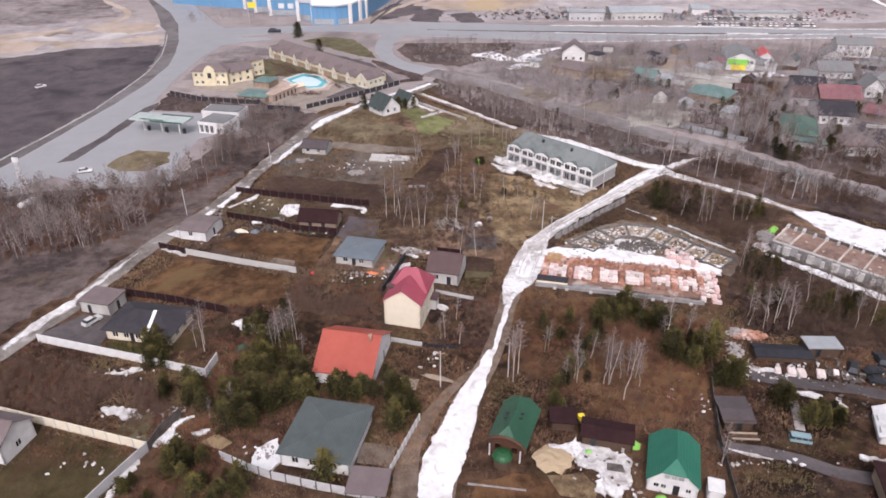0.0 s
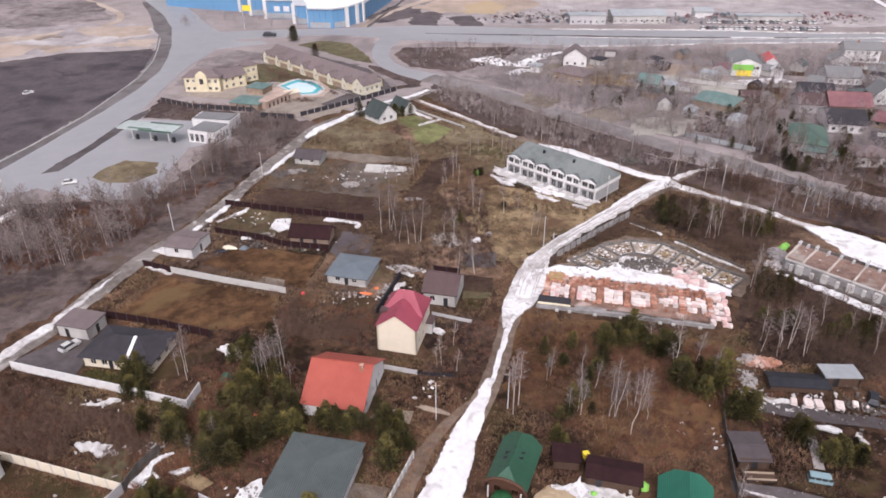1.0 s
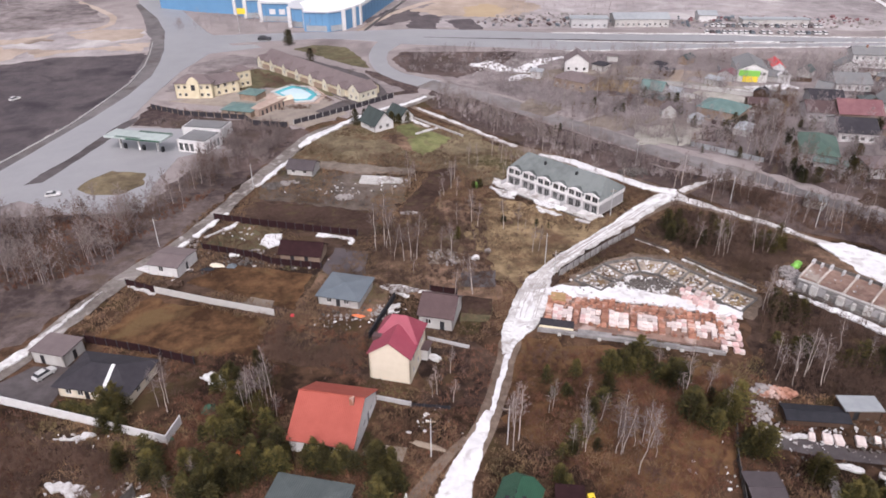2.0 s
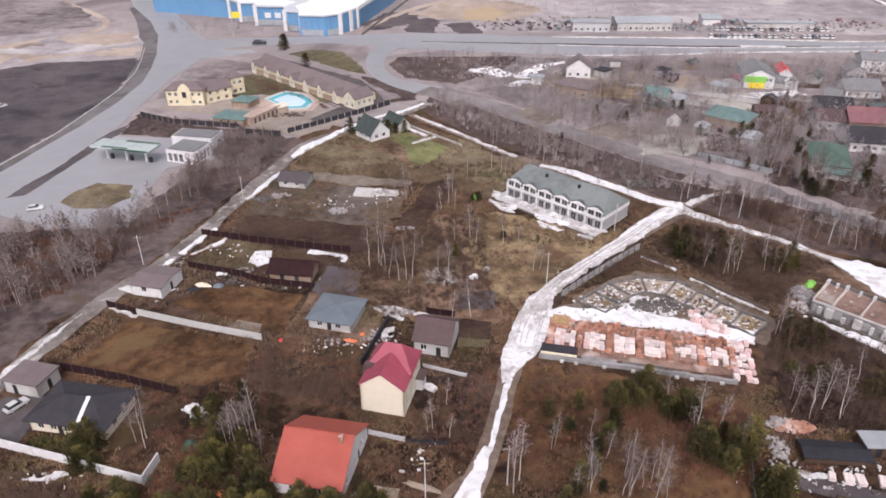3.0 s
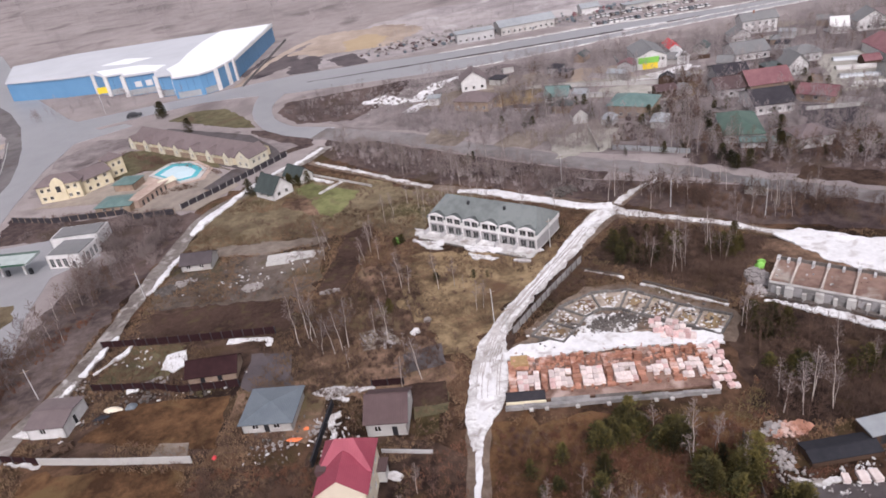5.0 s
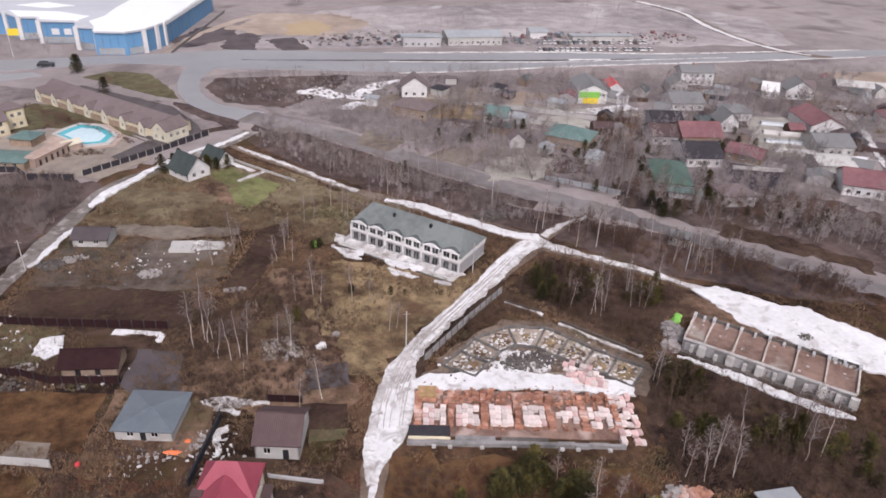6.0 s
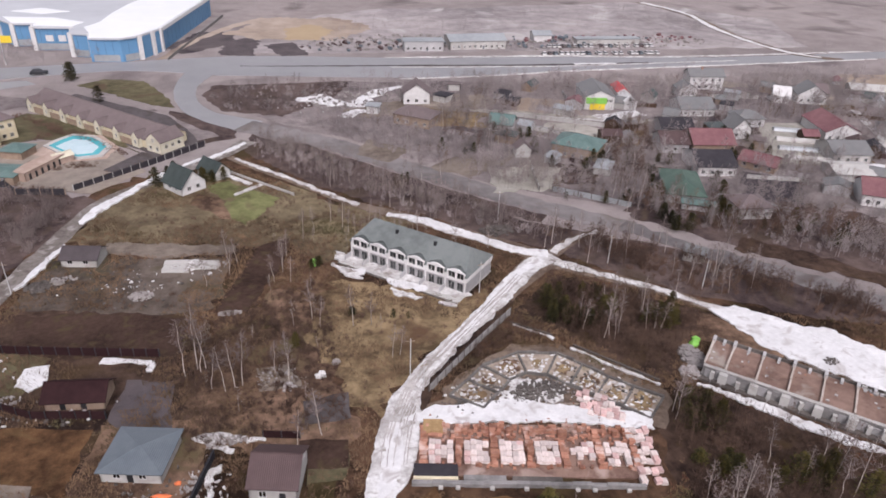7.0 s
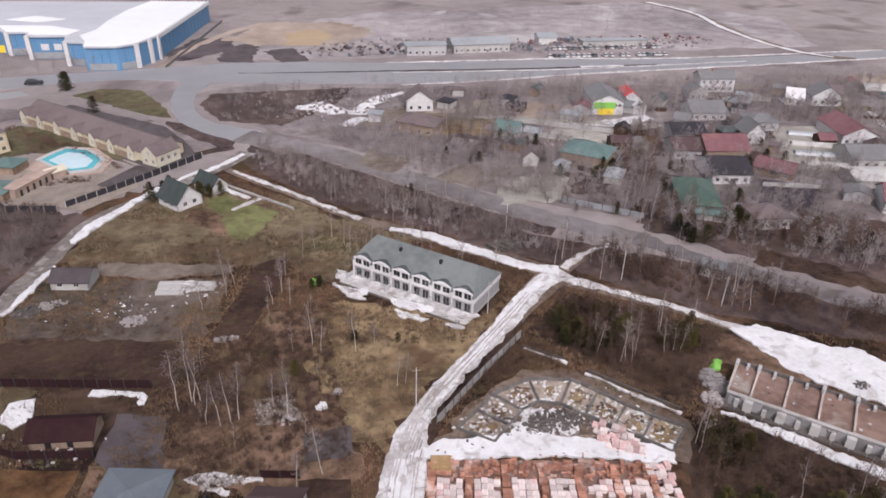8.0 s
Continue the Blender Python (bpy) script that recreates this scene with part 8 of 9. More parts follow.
# rows of parked vehicles beyond the main road
_cars = [car(142, 399, 80, WHITE, "white vehicle parked in a far row", 1.15), car(145, 399, 80, MAROON, "dark red vehicle parked in a far row", 1.15), car(148, 398.8, 80, BLUEGREY, "grey vehicle parked in a far row", 1.15)]
for _row, (_x0, _y0, _n) in enumerate(((151, 398.5, 19), (150, 414.4, 21), (74, 421, 14))):
    for _i in range(_n):
        if rf.random() < 0.8:
            copy_thing(rf.choice(_cars + _cars[:1] * 3), pose(_x0 + 2.9 * _i + rf.uniform(-0.4, 0.4), _y0 - 0.18 * _i, 0, 0, 0, 84 + rf.uniform(-8, 8)))
# coloured building with a red and white awning
house("play_centre", "white hall with lime and yellow front panels", 126, 311.5, -12, 12, 18, 5.4, "gy", 2.6, WHITE, SLATE, 0.4, wins=[("f", (9, 10.6), 3.0)], category="hall")
pc = thing("front_panels", "lime green and yellow painted front panels", "panel", 126.2, 310.9, -12)
part("panel", boxbm(0.2, 8.5, 0.1, 0.4, 2.6, 5.0), LIME, pc, "lime green panel")
part("panel", boxbm(2.0, 8.0, 0.0, 0.38, 0.2, 2.6), VIVIDYELLOW, pc, "yellow panel")
aw = thing("awning_hall", "narrow hall with a red roof and white side", "hall", 144.5, 308, 78)
part("wall", boxbm(0, 24, -2.4, 2.4, 0, 3.6), WHITE, aw)
part("roof", gable_roof(24, 4.8, 3.6, 1.6, 0.3, "x"), WHITE, aw).matrix_basis = pose(0, -2.4, 0)
bm = gable_roof(11, 4.8, 3.75, 1.6, 0.35, "x")
part("red_cover", bm, VIVIDRED, aw, "bright red roof cover").matrix_basis = pose(13, -2.4, 0)
snow([(126, 303), (146, 307), (148, 301), (128, 297)], 160, amp=0.6)
fence("fence", "long pale fence along the far lane", [(86, 312), (108, 300), (127, 289), (140, 300)], 1.6, PALEWALL, PALEWALL, 4.0)
snow([(198, 262), (205, 270), (207, 268), (200, 260)], 161)
snow([(186, 240), (200, 236), (206, 240), (192, 244)], 162)
snow([(214, 318), (226, 316), (224, 311), (212, 313)], 163)
snow([(150, 380), (172, 379), (172, 377.5), (150, 378)], 164)


block_poly([(-58, 155), (-50, 163), (-29, 158.5), (-31, 143.5)])
block_poly([(-70, 134), (-64, 148.5), (-37, 140), (-36, 129.5), (-56, 130)])


# ---- trees ----
def grow(h, rnd, limbs, twigs, spread=0.22, hair=0.03, low=0.3, lean=0.1, rad=0.008):
    """A bare tree: the trunk and the crown of limbs and twigs, as two meshes."""
    trunk, crown = bmesh.new(), bmesh.new()
    pts = [Vector((0, 0, -0.1))]
    drift = Vector((rnd.uniform(-lean, lean), rnd.uniform(-lean, lean), 0))
    for i in range(1, 6):
        pts.append(Vector((0, 0, h * i / 5)) + drift * h * (i / 5) ** 1.4 + Vector((rnd.uniform(-1, 1), rnd.uniform(-1, 1), 0)) * 0.016 * h)
    r = rad * h
    for i in range(5):
        tube(trunk, pts[i], pts[i + 1], r * (1 - 0.17 * i), r * (1 - 0.17 * (i + 1)), 5)

    def spine(f):
        g = min(f * 5, 4.999)
        return pts[int(g)].lerp(pts[int(g) + 1], g % 1)

    for k in range(limbs):
        f = low + (0.97 - low) * (k + rnd.random()) / limbs
        a = k * 2.4 + rnd.uniform(-0.5, 0.5)
        size = h * spread * (1.15 - f) * rnd.uniform(0.7, 1.3)
        base = spine(f)
        tip = base + Vector((math.cos(a), math.sin(a), rnd.uniform(0.7, 1.5))) * size
        tube(crown, base, tip, r * 0.3 * (1.1 - f * 0.6), 0.0, 3)
        for j in range(twigs):
            q = base.lerp(tip, rnd.uniform(0.25, 1.0))
            d = Vector((rnd.uniform(-1, 1), rnd.uniform(-1, 1), rnd.uniform(0.0, 1.3))) * size * 0.5
            tube(crown, q, q + d, hair + 0.0012 * h, 0.0, 3)
    return trunk, crown


def pine(h, rnd, levels):
    """A young pine: trunk and uneven whorls of branches set with needle tufts, broad below and rounded above."""
    trunk, crown = bmesh.new(), bmesh.new()
    tube(trunk, (0, 0, -0.1), (0, 0, h * 0.95), 0.02 * h, 0.02, 6)
    side, squat = rnd.uniform(0, 6.283), rnd.uniform(0.45, 0.7)
    for q in range(levels):
        f = 0.08 + 0.92 * q / (levels - 1)
        for k in range(8):
            a = k * 0.785 + q * 1.7 + rnd.uniform(-0.4, 0.4)
            reach = h * 0.36 * (1.03 - f) ** squat * rnd.uniform(0.5, 1.2) * (1 + 0.22 * math.cos(a - side)) + 0.12
            lift = rnd.uniform(-0.05, 0.45)
            for j in range(5):
                g = ((j + rnd.random()) / 5) ** 0.7
                c = Vector((math.cos(a) * reach * g, math.sin(a) * reach * g, f * h * 0.92 + lift * reach * g)) + Vector((rnd.gauss(0, 0.1), rnd.gauss(0, 0.1), rnd.gauss(0, 0.08)))
                c.z = max(c.z, 0.15)
                for _k in range(5):
                    u = Vector((math.cos(a) + rnd.uniform(-1, 1), math.sin(a) + rnd.uniform(-1, 1), rnd.uniform(0.0, 1.3))).normalized()
                    s = u.orthogonal().normalized() * rnd.uniform(0.04, 0.09)
                    e = c + u * rnd.uniform(0.22, 0.5)
                    crown.faces.new((crown.verts.new(c - s), crown.verts.new(c + s), crown.verts.new(e)))
    return trunk, crown


def to_mesh(name, bm):
    me = bpy.data.meshes.new(name)
    bm.to_mesh(me)
    bm.free()
    return me


rt = random.Random(11)
BIRCHES = []
for _i in range(6):
    a, b = grow(rt.uniform(11, 15), rt, 20, 8, 0.2, 0.034, 0.4)
    BIRCHES.append((to_mesh("trunk", a), to_mesh("crown", b)))
PINES = []
for _i in range(8):
    a, b = pine(rt.uniform(4.6, 7.0), rt, 13)
    PINES.append((to_mesh("trunk", a), to_mesh("crown", b)))


def plant(kind, x, y, s=1.0):
    if kind == "birch":
        t = thing("birch_tree", "slender bare birch with a pale trunk", "tree", group="bare birches")
        a, b = rt.choice(BIRCHES)
        again("trunk", a, BIRCH, t), again("crown", b, STRIPTWIG, t)
    else:
        t = thing("pine_tree", "small bushy olive-green pine", "tree", group="young pines")
        a, b = rt.choice(PINES)
        again("trunk", a, BARK, t), again("crown", b, NEEDLE, t)
    t.matrix_basis = pose(x, y, 0, 0, 0, rt.uniform(0, 360)) @ Matrix.Diagonal((s * 1.15, s * 1.15, s * rt.uniform(0.85, 1.2), 1))


FARPINES = []


def grove(kind, cx, cy, rx, ry, n, s0, s1):
    for _ in range(n):
        for _try in range(12):
            a, f = rt.uniform(0, 6.283), math.sqrt(rt.random())
            x, y = cx + rx * f * math.cos(a), cy + ry * f * math.sin(a)
            if not built(x, y):
                if kind == "pine" and y > 150:
                    FARPINES.append((x, y, rt.uniform(s0, s1), rt.uniform(0, 6.283), rt.randrange(len(PINES))))
                else:
                    plant(kind, x, y, rt.uniform(s0, s1))
                break


# birches that stand singly or in small groups
for _g in ((34, 102, 4.5, 5, 11, 0.5, 0.85), (28, 112, 8, 5, 5, 0.4, 0.7), (52, 111, 3, 3, 3, 0.5, 0.7), (13.6, 102, 0.8, 5, 3, 0.8, 1.0), (24, 107, 3, 6, 4, 0.5, 0.7), (-31, 112, 4, 5, 9, 0.5, 0.8), (-47, 114, 3, 3, 3, 0.6, 0.8), (-13, 172, 3, 4, 4, 0.85, 1.15), (-7, 165, 5, 3, 4, 0.65, 0.95), (0, 166, 4, 4, 3, 0.5, 0.8), (8, 180, 5, 6, 2, 0.45, 0.7), (20, 180, 3, 4, 2, 0.6, 0.8), (24, 168, 1.5, 1.5, 2, 0.5, 0.6), (6, 149, 3, 4, 3, 0.7, 0.9), (-10, 205, 6, 8, 4, 0.45, 0.65), (3, 207, 5, 8, 5, 0.5, 0.7), (68, 121, 6, 4, 8, 0.6, 0.9), (84, 124, 8, 6, 7, 0.6, 0.9), (68, 145, 3, 6, 6, 0.6, 0.9), (75, 170, 12, 6, 14, 0.5, 0.8), (20, 225, 12, 6, 8, 0.45, 0.7), (40, 246, 26, 12, 12, 0.5, 0.8), (85, 202, 20, 8, 12, 0.5, 0.8), (110, 184, 14, 8, 10, 0.5, 0.8), (-75, 200, 8, 12, 5, 0.5, 0.8), (-104, 156, 14, 6, 10, 0.5, 0.75), (-84, 165, 5, 6, 4, 0.5, 0.75), (110, 230, 18, 16, 14, 0.6, 0.9), (70, 290, 25, 20, 12, 0.6, 0.9), (2, 118, 3, 6, 4, 0.4, 0.6), (45, 116, 8, 6, 5, 0.5, 0.8), (44.5, 82, 1, 5, 2, 0.4, 0.6), (-40, 95, 4, 3, 2, 0.4, 0.6)):
    grove("birch", *_g)
# pines
for _g in ((-36, 95, 7, 4.6, 21, 0.7, 1.15), (-45, 97, 2.5, 2, 4, 0.6, 0.9), (-28, 99.5, 4, 4, 11, 0.7, 1.1), (-35, 106, 7, 5, 15, 0.6, 1.1), (-55.5, 107.4, 1.8, 1.2, 4, 0.7, 0.9), (-36, 118, 5, 5, 12, 0.7, 1.1), (-14, 99.5, 8, 2.0, 20, 0.7, 1.0), (-8, 93, 3, 3.5, 16, 0.8, 1.1), (-19, 79.4, 0.5, 0.5, 2, 0.9, 1.05), (-41.5, 81, 3.6, 2.6, 9, 0.6, 0.95), (-35, 76.5, 5, 2.4, 8, 0.6, 0.9), (-48, 77.5, 3, 3, 6, 0.4, 0.7), (-57, 111.5, 2, 1.5, 5, 0.7, 1.0), (-47, 99, 5, 3, 8, 0.6, 1.0), (36, 123, 5.5, 2.2, 17, 0.7, 1.15), (43, 119, 3.5, 2.5, 7, 0.7, 1.1), (48.5, 110, 4.5, 4.5, 15, 0.7, 1.2), (30, 113, 4, 4, 5, 0.5, 0.8), (24, 118, 5, 4, 5, 0.4, 0.7), (53.5, 102.5, 2.2, 2.6, 9, 0.7, 1.1), (24, 104, 4, 5, 6, 0.5, 0.8), (61.5, 96, 2, 1.6, 5, 0.7, 0.95), (66, 91.5, 3.4, 1.8, 9, 0.6, 0.9), (20, 96, 2.5, 2.5, 4, 0.5, 0.7), (18, 184, 1.2, 1.2, 2, 0.35, 0.5), (5, 175, 0.6, 0.6, 2, 0.45, 0.6), (27, 180, 3, 3, 2, 0.25, 0.4), (12, 206, 1.5, 3, 3, 0.4, 0.6), (66, 176, 9, 6, 17, 0.7, 1.15), (84, 170, 6, 4, 10, 0.7, 1.1), (70, 128, 5, 4, 4, 0.6, 1.0), (84, 122, 7, 4, 6, 0.7, 1.0), (93, 113, 8, 6, 6, 0.7, 1.0), (74, 140, 3, 5, 6, 0.7, 1.1), (112, 212, 5, 6, 4, 0.7, 1.0), (128, 218, 3, 4, 3, 0.7, 1.0), (-76, 377, 1.5, 1.5, 2, 1.3, 1.6), (-59, 345, 1, 1, 1, 1.3, 1.5), (100, 262, 20, 14, 5, 0.6, 0.9), (-28, 262, 5, 4, 5, 0.7, 1.1), (-14, 262, 4, 3, 4, 0.6, 1.0), (125, 232, 14, 8, 5, 0.7, 1.0), (126, 210, 7, 5, 3, 0.5, 0.9), (43, 253, 6, 4, 2, 0.4, 0.6), (99, 229, 6, 4, 4, 0.5, 0.8), (62, 274, 8, 5, 3, 0.5, 0.7), (150, 200, 12, 8, 4, 0.6, 0.9), (160, 262, 18, 12, 8, 0.6, 1.0), (88, 286, 8, 6, 4, 0.6, 0.9), (108, 256, 4, 8, 4, 0.6, 0.9), (130, 252, 3, 6, 3, 0.5, 0.8), (78, 232, 10, 3, 3, 0.4, 0.7), (120, 246, 5, 6, 3, 0.5, 0.9), (140, 206, 10, 6, 3, 0.6, 0.9)):
    grove("pine", *_g)


def inside(p, poly):
    hit_ = False
    for i in range(len(poly)):
        (xa, ya), (xb, yb) = poly[i], poly[i - 1]
        if (ya > p[1]) != (yb > p[1]) and p[0] < (xb - xa) * (p[1] - ya) / (yb - ya) + xa:
            hit_ = not hit_
    return hit_


def arrays(bms):
    """Vertices and triangles of some bmeshes as one pair of arrays."""
    vs, fs, o = [], [], 0
    for bm in bms:
        bmesh.ops.triangulate(bm, faces=bm.faces[:])
        bm.verts.index_update()
        vs.append(np.array([v.co[:] for v in bm.verts]))
        fs.append(np.array([[v.index for v in f.verts] for f in bm.faces]) + o)
        o += len(bm.verts)
        bm.free()
    return np.concatenate(vs), np.concatenate(fs)


def scatter(name, kinds, polys, n, material, label, category, seed, s0, s1, gaps=-0.12, size=0.09):
    """Many copies of a few small meshes, joined into one object."""
    rnd = random.Random(seed)
    vs, fs, o = [], [], 0
    areas = [abs(sum(p[i][0] * p[i - 1][1] - p[i - 1][0] * p[i][1] for i in range(len(p)))) / 2 for p in polys]
    for poly, area in zip(polys, areas):
        xs, ys = [q[0] for q in poly], [q[1] for q in poly]
        todo = int(n * area / sum(areas))
        tries = 0
        while todo > 0 and tries < 40 * n:
            tries += 1
            p = (rnd.uniform(min(xs), max(xs)), rnd.uniform(min(ys), max(ys)))
            if not inside(p, poly) or built(*p):
                continue
            if noise.noise(Vector((p[0] * size, p[1] * size, seed))) + rnd.uniform(-0.15, 0.15) < gaps:
                continue
            todo -= 1
            v, f = kinds[rnd.randrange(len(kinds))]
            a, s = rnd.uniform(0, 6.283), rnd.uniform(s0, s1)
            c, q = math.cos(a) * s, math.sin(a) * s
            vs.append(v @ np.array([[c, q, 0], [-q, c, 0], [0, 0, s * rnd.uniform(0.85, 1.2)]]) + np.array([p[0], p[1], 0]))
            fs.append(f + o)
            o += len(v)
    v, f = np.concatenate(vs), np.concatenate(fs)
    me = bpy.data.meshes.new(name)
    me.vertices.add(len(v))
    me.vertices.foreach_set("co", v.ravel())
    me.loops.add(len(f) * 3)
    me.loops.foreach_set("vertex_index", f.ravel().astype(np.int32))
    me.polygons.add(len(f))
    me.polygons.foreach_set("loop_start", np.arange(0, len(f) * 3, 3, dtype=np.int32))
    me.update(calc_edges=True)
    me.materials.append(material)
    return tagged(new(name, me), label, category, kind="stuff")


def join_pines(which, material, label):
    """The trunks or the crowns of the farther pines as one object."""
    vs, fs, o = [], [], 0
    for x, y, s, a, k in FARPINES:
        me = PINES[k][which]
        v = np.array([p.co[:] for p in me.vertices]) * s
        c, q = math.cos(a), math.sin(a)
        vs.append(v @ np.array([[c, q, 0], [-q, c, 0], [0, 0, 1]]) + np.array([x, y, 0]))
        fs += [tuple(i + o for i in p.vertices) for p in me.polygons]
        o += len(v)
    me = bpy.data.meshes.new("young_pines")
    me.from_pydata(np.concatenate(vs).tolist(), [], fs)
    me.materials.append(material)
    tagged(new("young_pines", me), label, "pines", kind="stuff")


join_pines(0, BARK, "thin trunks of young pines in thickets")
join_pines(1, NEEDLE, "olive-green crowns of young pines in thickets")
rw = random.Random(21)
LIGHT = [arrays(grow(rw.uniform(7.5, 11), rw, 11, 5, 0.24, 0.035, 0.25)) for _ in range(6)]
HAZY = [arrays(grow(rw.uniform(7, 10), rw, 14, 6, 0.3, 0.06, 0.2, 0.1, 0.009)) for _ in range(6)]


def bush(rnd, stems, h):
    bm = bmesh.new()
    for _ in range(stems):
        a, t = rnd.uniform(0, 6.283), rnd.uniform(0.1, 0.9)
        base = Vector((rnd.gauss(0, 0.25), rnd.gauss(0, 0.25), 0))
        tip = base + Vector((math.cos(a) * t, math.sin(a) * t, rnd.uniform(0.6, 1.2))) * h
        tube(bm, base, tip, 0.035, 0.0, 3)
        q = base.lerp(tip, 0.55)
        tube(bm, q, q + Vector((rnd.uniform(-1, 1), rnd.uniform(-1, 1), 0.6)) * h * 0.4, 0.03, 0.0, 3)
    return bm


def tuft(rnd):
    bm = bmesh.new()
    for _ in range(9):
        a = rnd.uniform(0, 6.283)
        b = Vector((rnd.gauss(0, 0.3), rnd.gauss(0, 0.3), 0))
        s = Vector((-math.sin(a), math.cos(a), 0)) * 0.07
        e = b + Vector((math.cos(a) * 0.35, math.sin(a) * 0.35, rnd.uniform(0.25, 0.55)))
        bm.faces.new((bm.verts.new(b - s), bm.verts.new(b + s), bm.verts.new(e)))
    return bm


BUSH = [arrays([bush(rw, 16, rw.uniform(1.1, 1.8))]) for _ in range(5)]
TUFT = [arrays([tuft(rw)]) for _ in range(5)]
WOOD_LEFT = [(-150, 140), (-115, 141), (-100, 149), (-90, 152), (-82.5, 159.5), (-78.5, 167), (-75.5, 181), (-70, 200), (-63, 214), (-63, 230), (-74, 226), (-80, 190), (-104, 188), (-119, 183), (-140, 172)]
WOOD_STRIP = [(-4, 284), (-2, 299), (17, 278), (39, 253), (58, 234), (69, 218), (88, 206), (105, 194), (118, 180), (135, 168), (134, 160), (119, 166), (106, 175), (97, 180), (82, 195), (72, 208), (58, 218), (46, 229), (30, 242), (15, 257)]
STRIP_WEST = [(-4, 284), (-2, 299), (17, 278), (39, 253), (58, 234), (69, 218), (72, 208), (58, 218), (46, 229), (30, 242), (15, 257)]
STRIP_EAST = [(69, 218), (88, 206), (105, 194), (118, 180), (135, 168), (134, 160), (119, 166), (106, 175), (97, 180), (82, 195), (72, 208)]
WOOD_SITE = [(54, 180), (67, 190), (94, 171), (86, 164), (77, 155), (73, 153), (62, 168)]
WOOD_RIGHT = [(64, 126), (68, 140), (76, 150), (97, 125), (125, 108), (118, 92), (92, 104), (84, 112), (62, 118)]
WOOD_FAR = [(10, 310), (22, 299), (64, 251), (98, 227), (128, 197), (180, 161), (250, 215), (190, 222), (170, 235), (130, 232), (118, 250), (92, 262), (90, 288), (60, 292), (44, 310), (26, 322)]
WOOD_FAR2 = [(40, 340), (30, 358), (130, 358), (240, 352), (300, 340), (250, 322), (180, 342), (120, 340), (70, 338)]
WOOD_JUNCTION = [(8, 320), (24, 336), (36, 358), (-14, 360), (-20, 346), (-12, 330)]
WOOD_HORIZON = [(-60, 560), (-20, 505), (0, 492), (250, 545), (900, 420), (1500, 700), (900, 1500), (-900, 1500), (-1200, 700), (-420, 560), (-300, 470), (-215, 480), (-260, 640)]
scatter("bare_wood", HAZY, [WOOD_LEFT], 330, STRIPTWIG, "dense grey bare roadside wood", "wood", 31, 0.6, 1.15)
scatter("bare_wood", HAZY, [WOOD_LEFT], 230, TWIG, "dark bare trees of the roadside wood", "wood", 81, 0.5, 1.0)
scatter("bare_wood", HAZY, [STRIP_WEST], 300, STRIPTWIG, "bare brown brushwood along the road", "wood", 32, 0.35, 0.8)
scatter("bare_wood", HAZY, [STRIP_EAST], 240, TWIG, "dark bare brushwood along the side road", "wood", 78, 0.35, 0.75)
scatter("bare_wood", LIGHT, [[(-14, 152), (-16, 176), (-8, 188), (10, 196), (20, 186), (12, 152)]], 30, TWIG, "thin bare saplings in the scrub", "wood", 64, 0.35, 0.75, -0.4)
scatter("bare_wood", LIGHT, [WOOD_SITE, WOOD_RIGHT], 400, TWIG, "dark bare thicket beside the building sites", "wood", 33, 0.4, 0.9)
scatter("bare_wood", HAZY, [WOOD_SITE, WOOD_RIGHT], 230, TWIG, "dense dark bare thicket beside the building sites", "wood", 82, 0.3, 0.65)
scatter("bare_wood", LIGHT, [WOOD_STRIP, [(18, 214), (36, 236), (66, 206), (50, 208)]], 150, PALETWIG, "pale bare birches along the road", "wood", 65, 0.45, 0.85, -0.3)
scatter("bare_wood", LIGHT, [WOOD_FAR, [(62, 300), (90, 262), (130, 238), (180, 232), (250, 262), (262, 330), (150, 345), (90, 345)]], 440, PALETWIG, "pale bare birches of the far settlement", "wood", 66, 0.5, 1.0, -0.3)
scatter("bare_wood", LIGHT, [[(-16, 152), (-18, 180), (-8, 190), (4, 218), (20, 205), (24, 180), (10, 150)], [(-4, 218), (8, 236), (22, 222), (10, 210)]], 20, PALETWIG, "pale thin birches on the meadow", "wood", 67, 0.35, 0.65, -0.3)
scatter("bare_wood", LIGHT, [WOOD_LEFT], 45, PALETWIG, "pale birches in the roadside wood", "wood", 68, 0.5, 0.85, -0.3)
scatter("bare_wood", HAZY, [[(100, 226), (110, 230), (122, 256), (140, 284), (132, 288), (112, 258)], [(62, 290), (70, 278), (78, 276), (70, 292)], [(100, 226), (112, 230), (132, 222), (160, 200), (148, 190), (124, 204)]], 200, TWIG, "dark dense trees between the far gardens", "wood", 71, 0.5, 0.95, -0.5)
scatter("bare_wood", HAZY, [WOOD_FAR, [(62, 300), (90, 262), (130, 238), (180, 232), (250, 262), (262, 330), (150, 345), (90, 345)]], 170, TWIG, "dark bare trees of the far settlement", "wood", 75, 0.35, 0.8, 0.05, 0.05)
# Woods from here on mostly wear the twig colours that carry painted haze.
scatter("bare_wood", HAZY, [WOOD_FAR], 700, HAZETWIG, "bare garden trees of the far settlement", "wood", 34, 0.45, 1.0)
scatter("bare_wood", HAZY, [[(62, 300), (90, 262), (130, 238), (180, 232), (250, 262), (262, 330), (150, 345), (90, 345)]], 1000, HAZETWIG, "bare trees between the far houses", "wood", 45, 0.5, 1.1)
scatter("bare_wood", HAZY, [[(66, 240), (68, 257), (90, 257), (88, 240)]], 60, PALETWIG, "pale dense birches beside the side road", "wood", 76, 0.5, 0.9, -0.5)
scatter("bare_wood", HAZY, [WOOD_FAR2], 230, FARHAZETWIG, "bare far brushwood", "wood", 35, 0.4, 0.9)
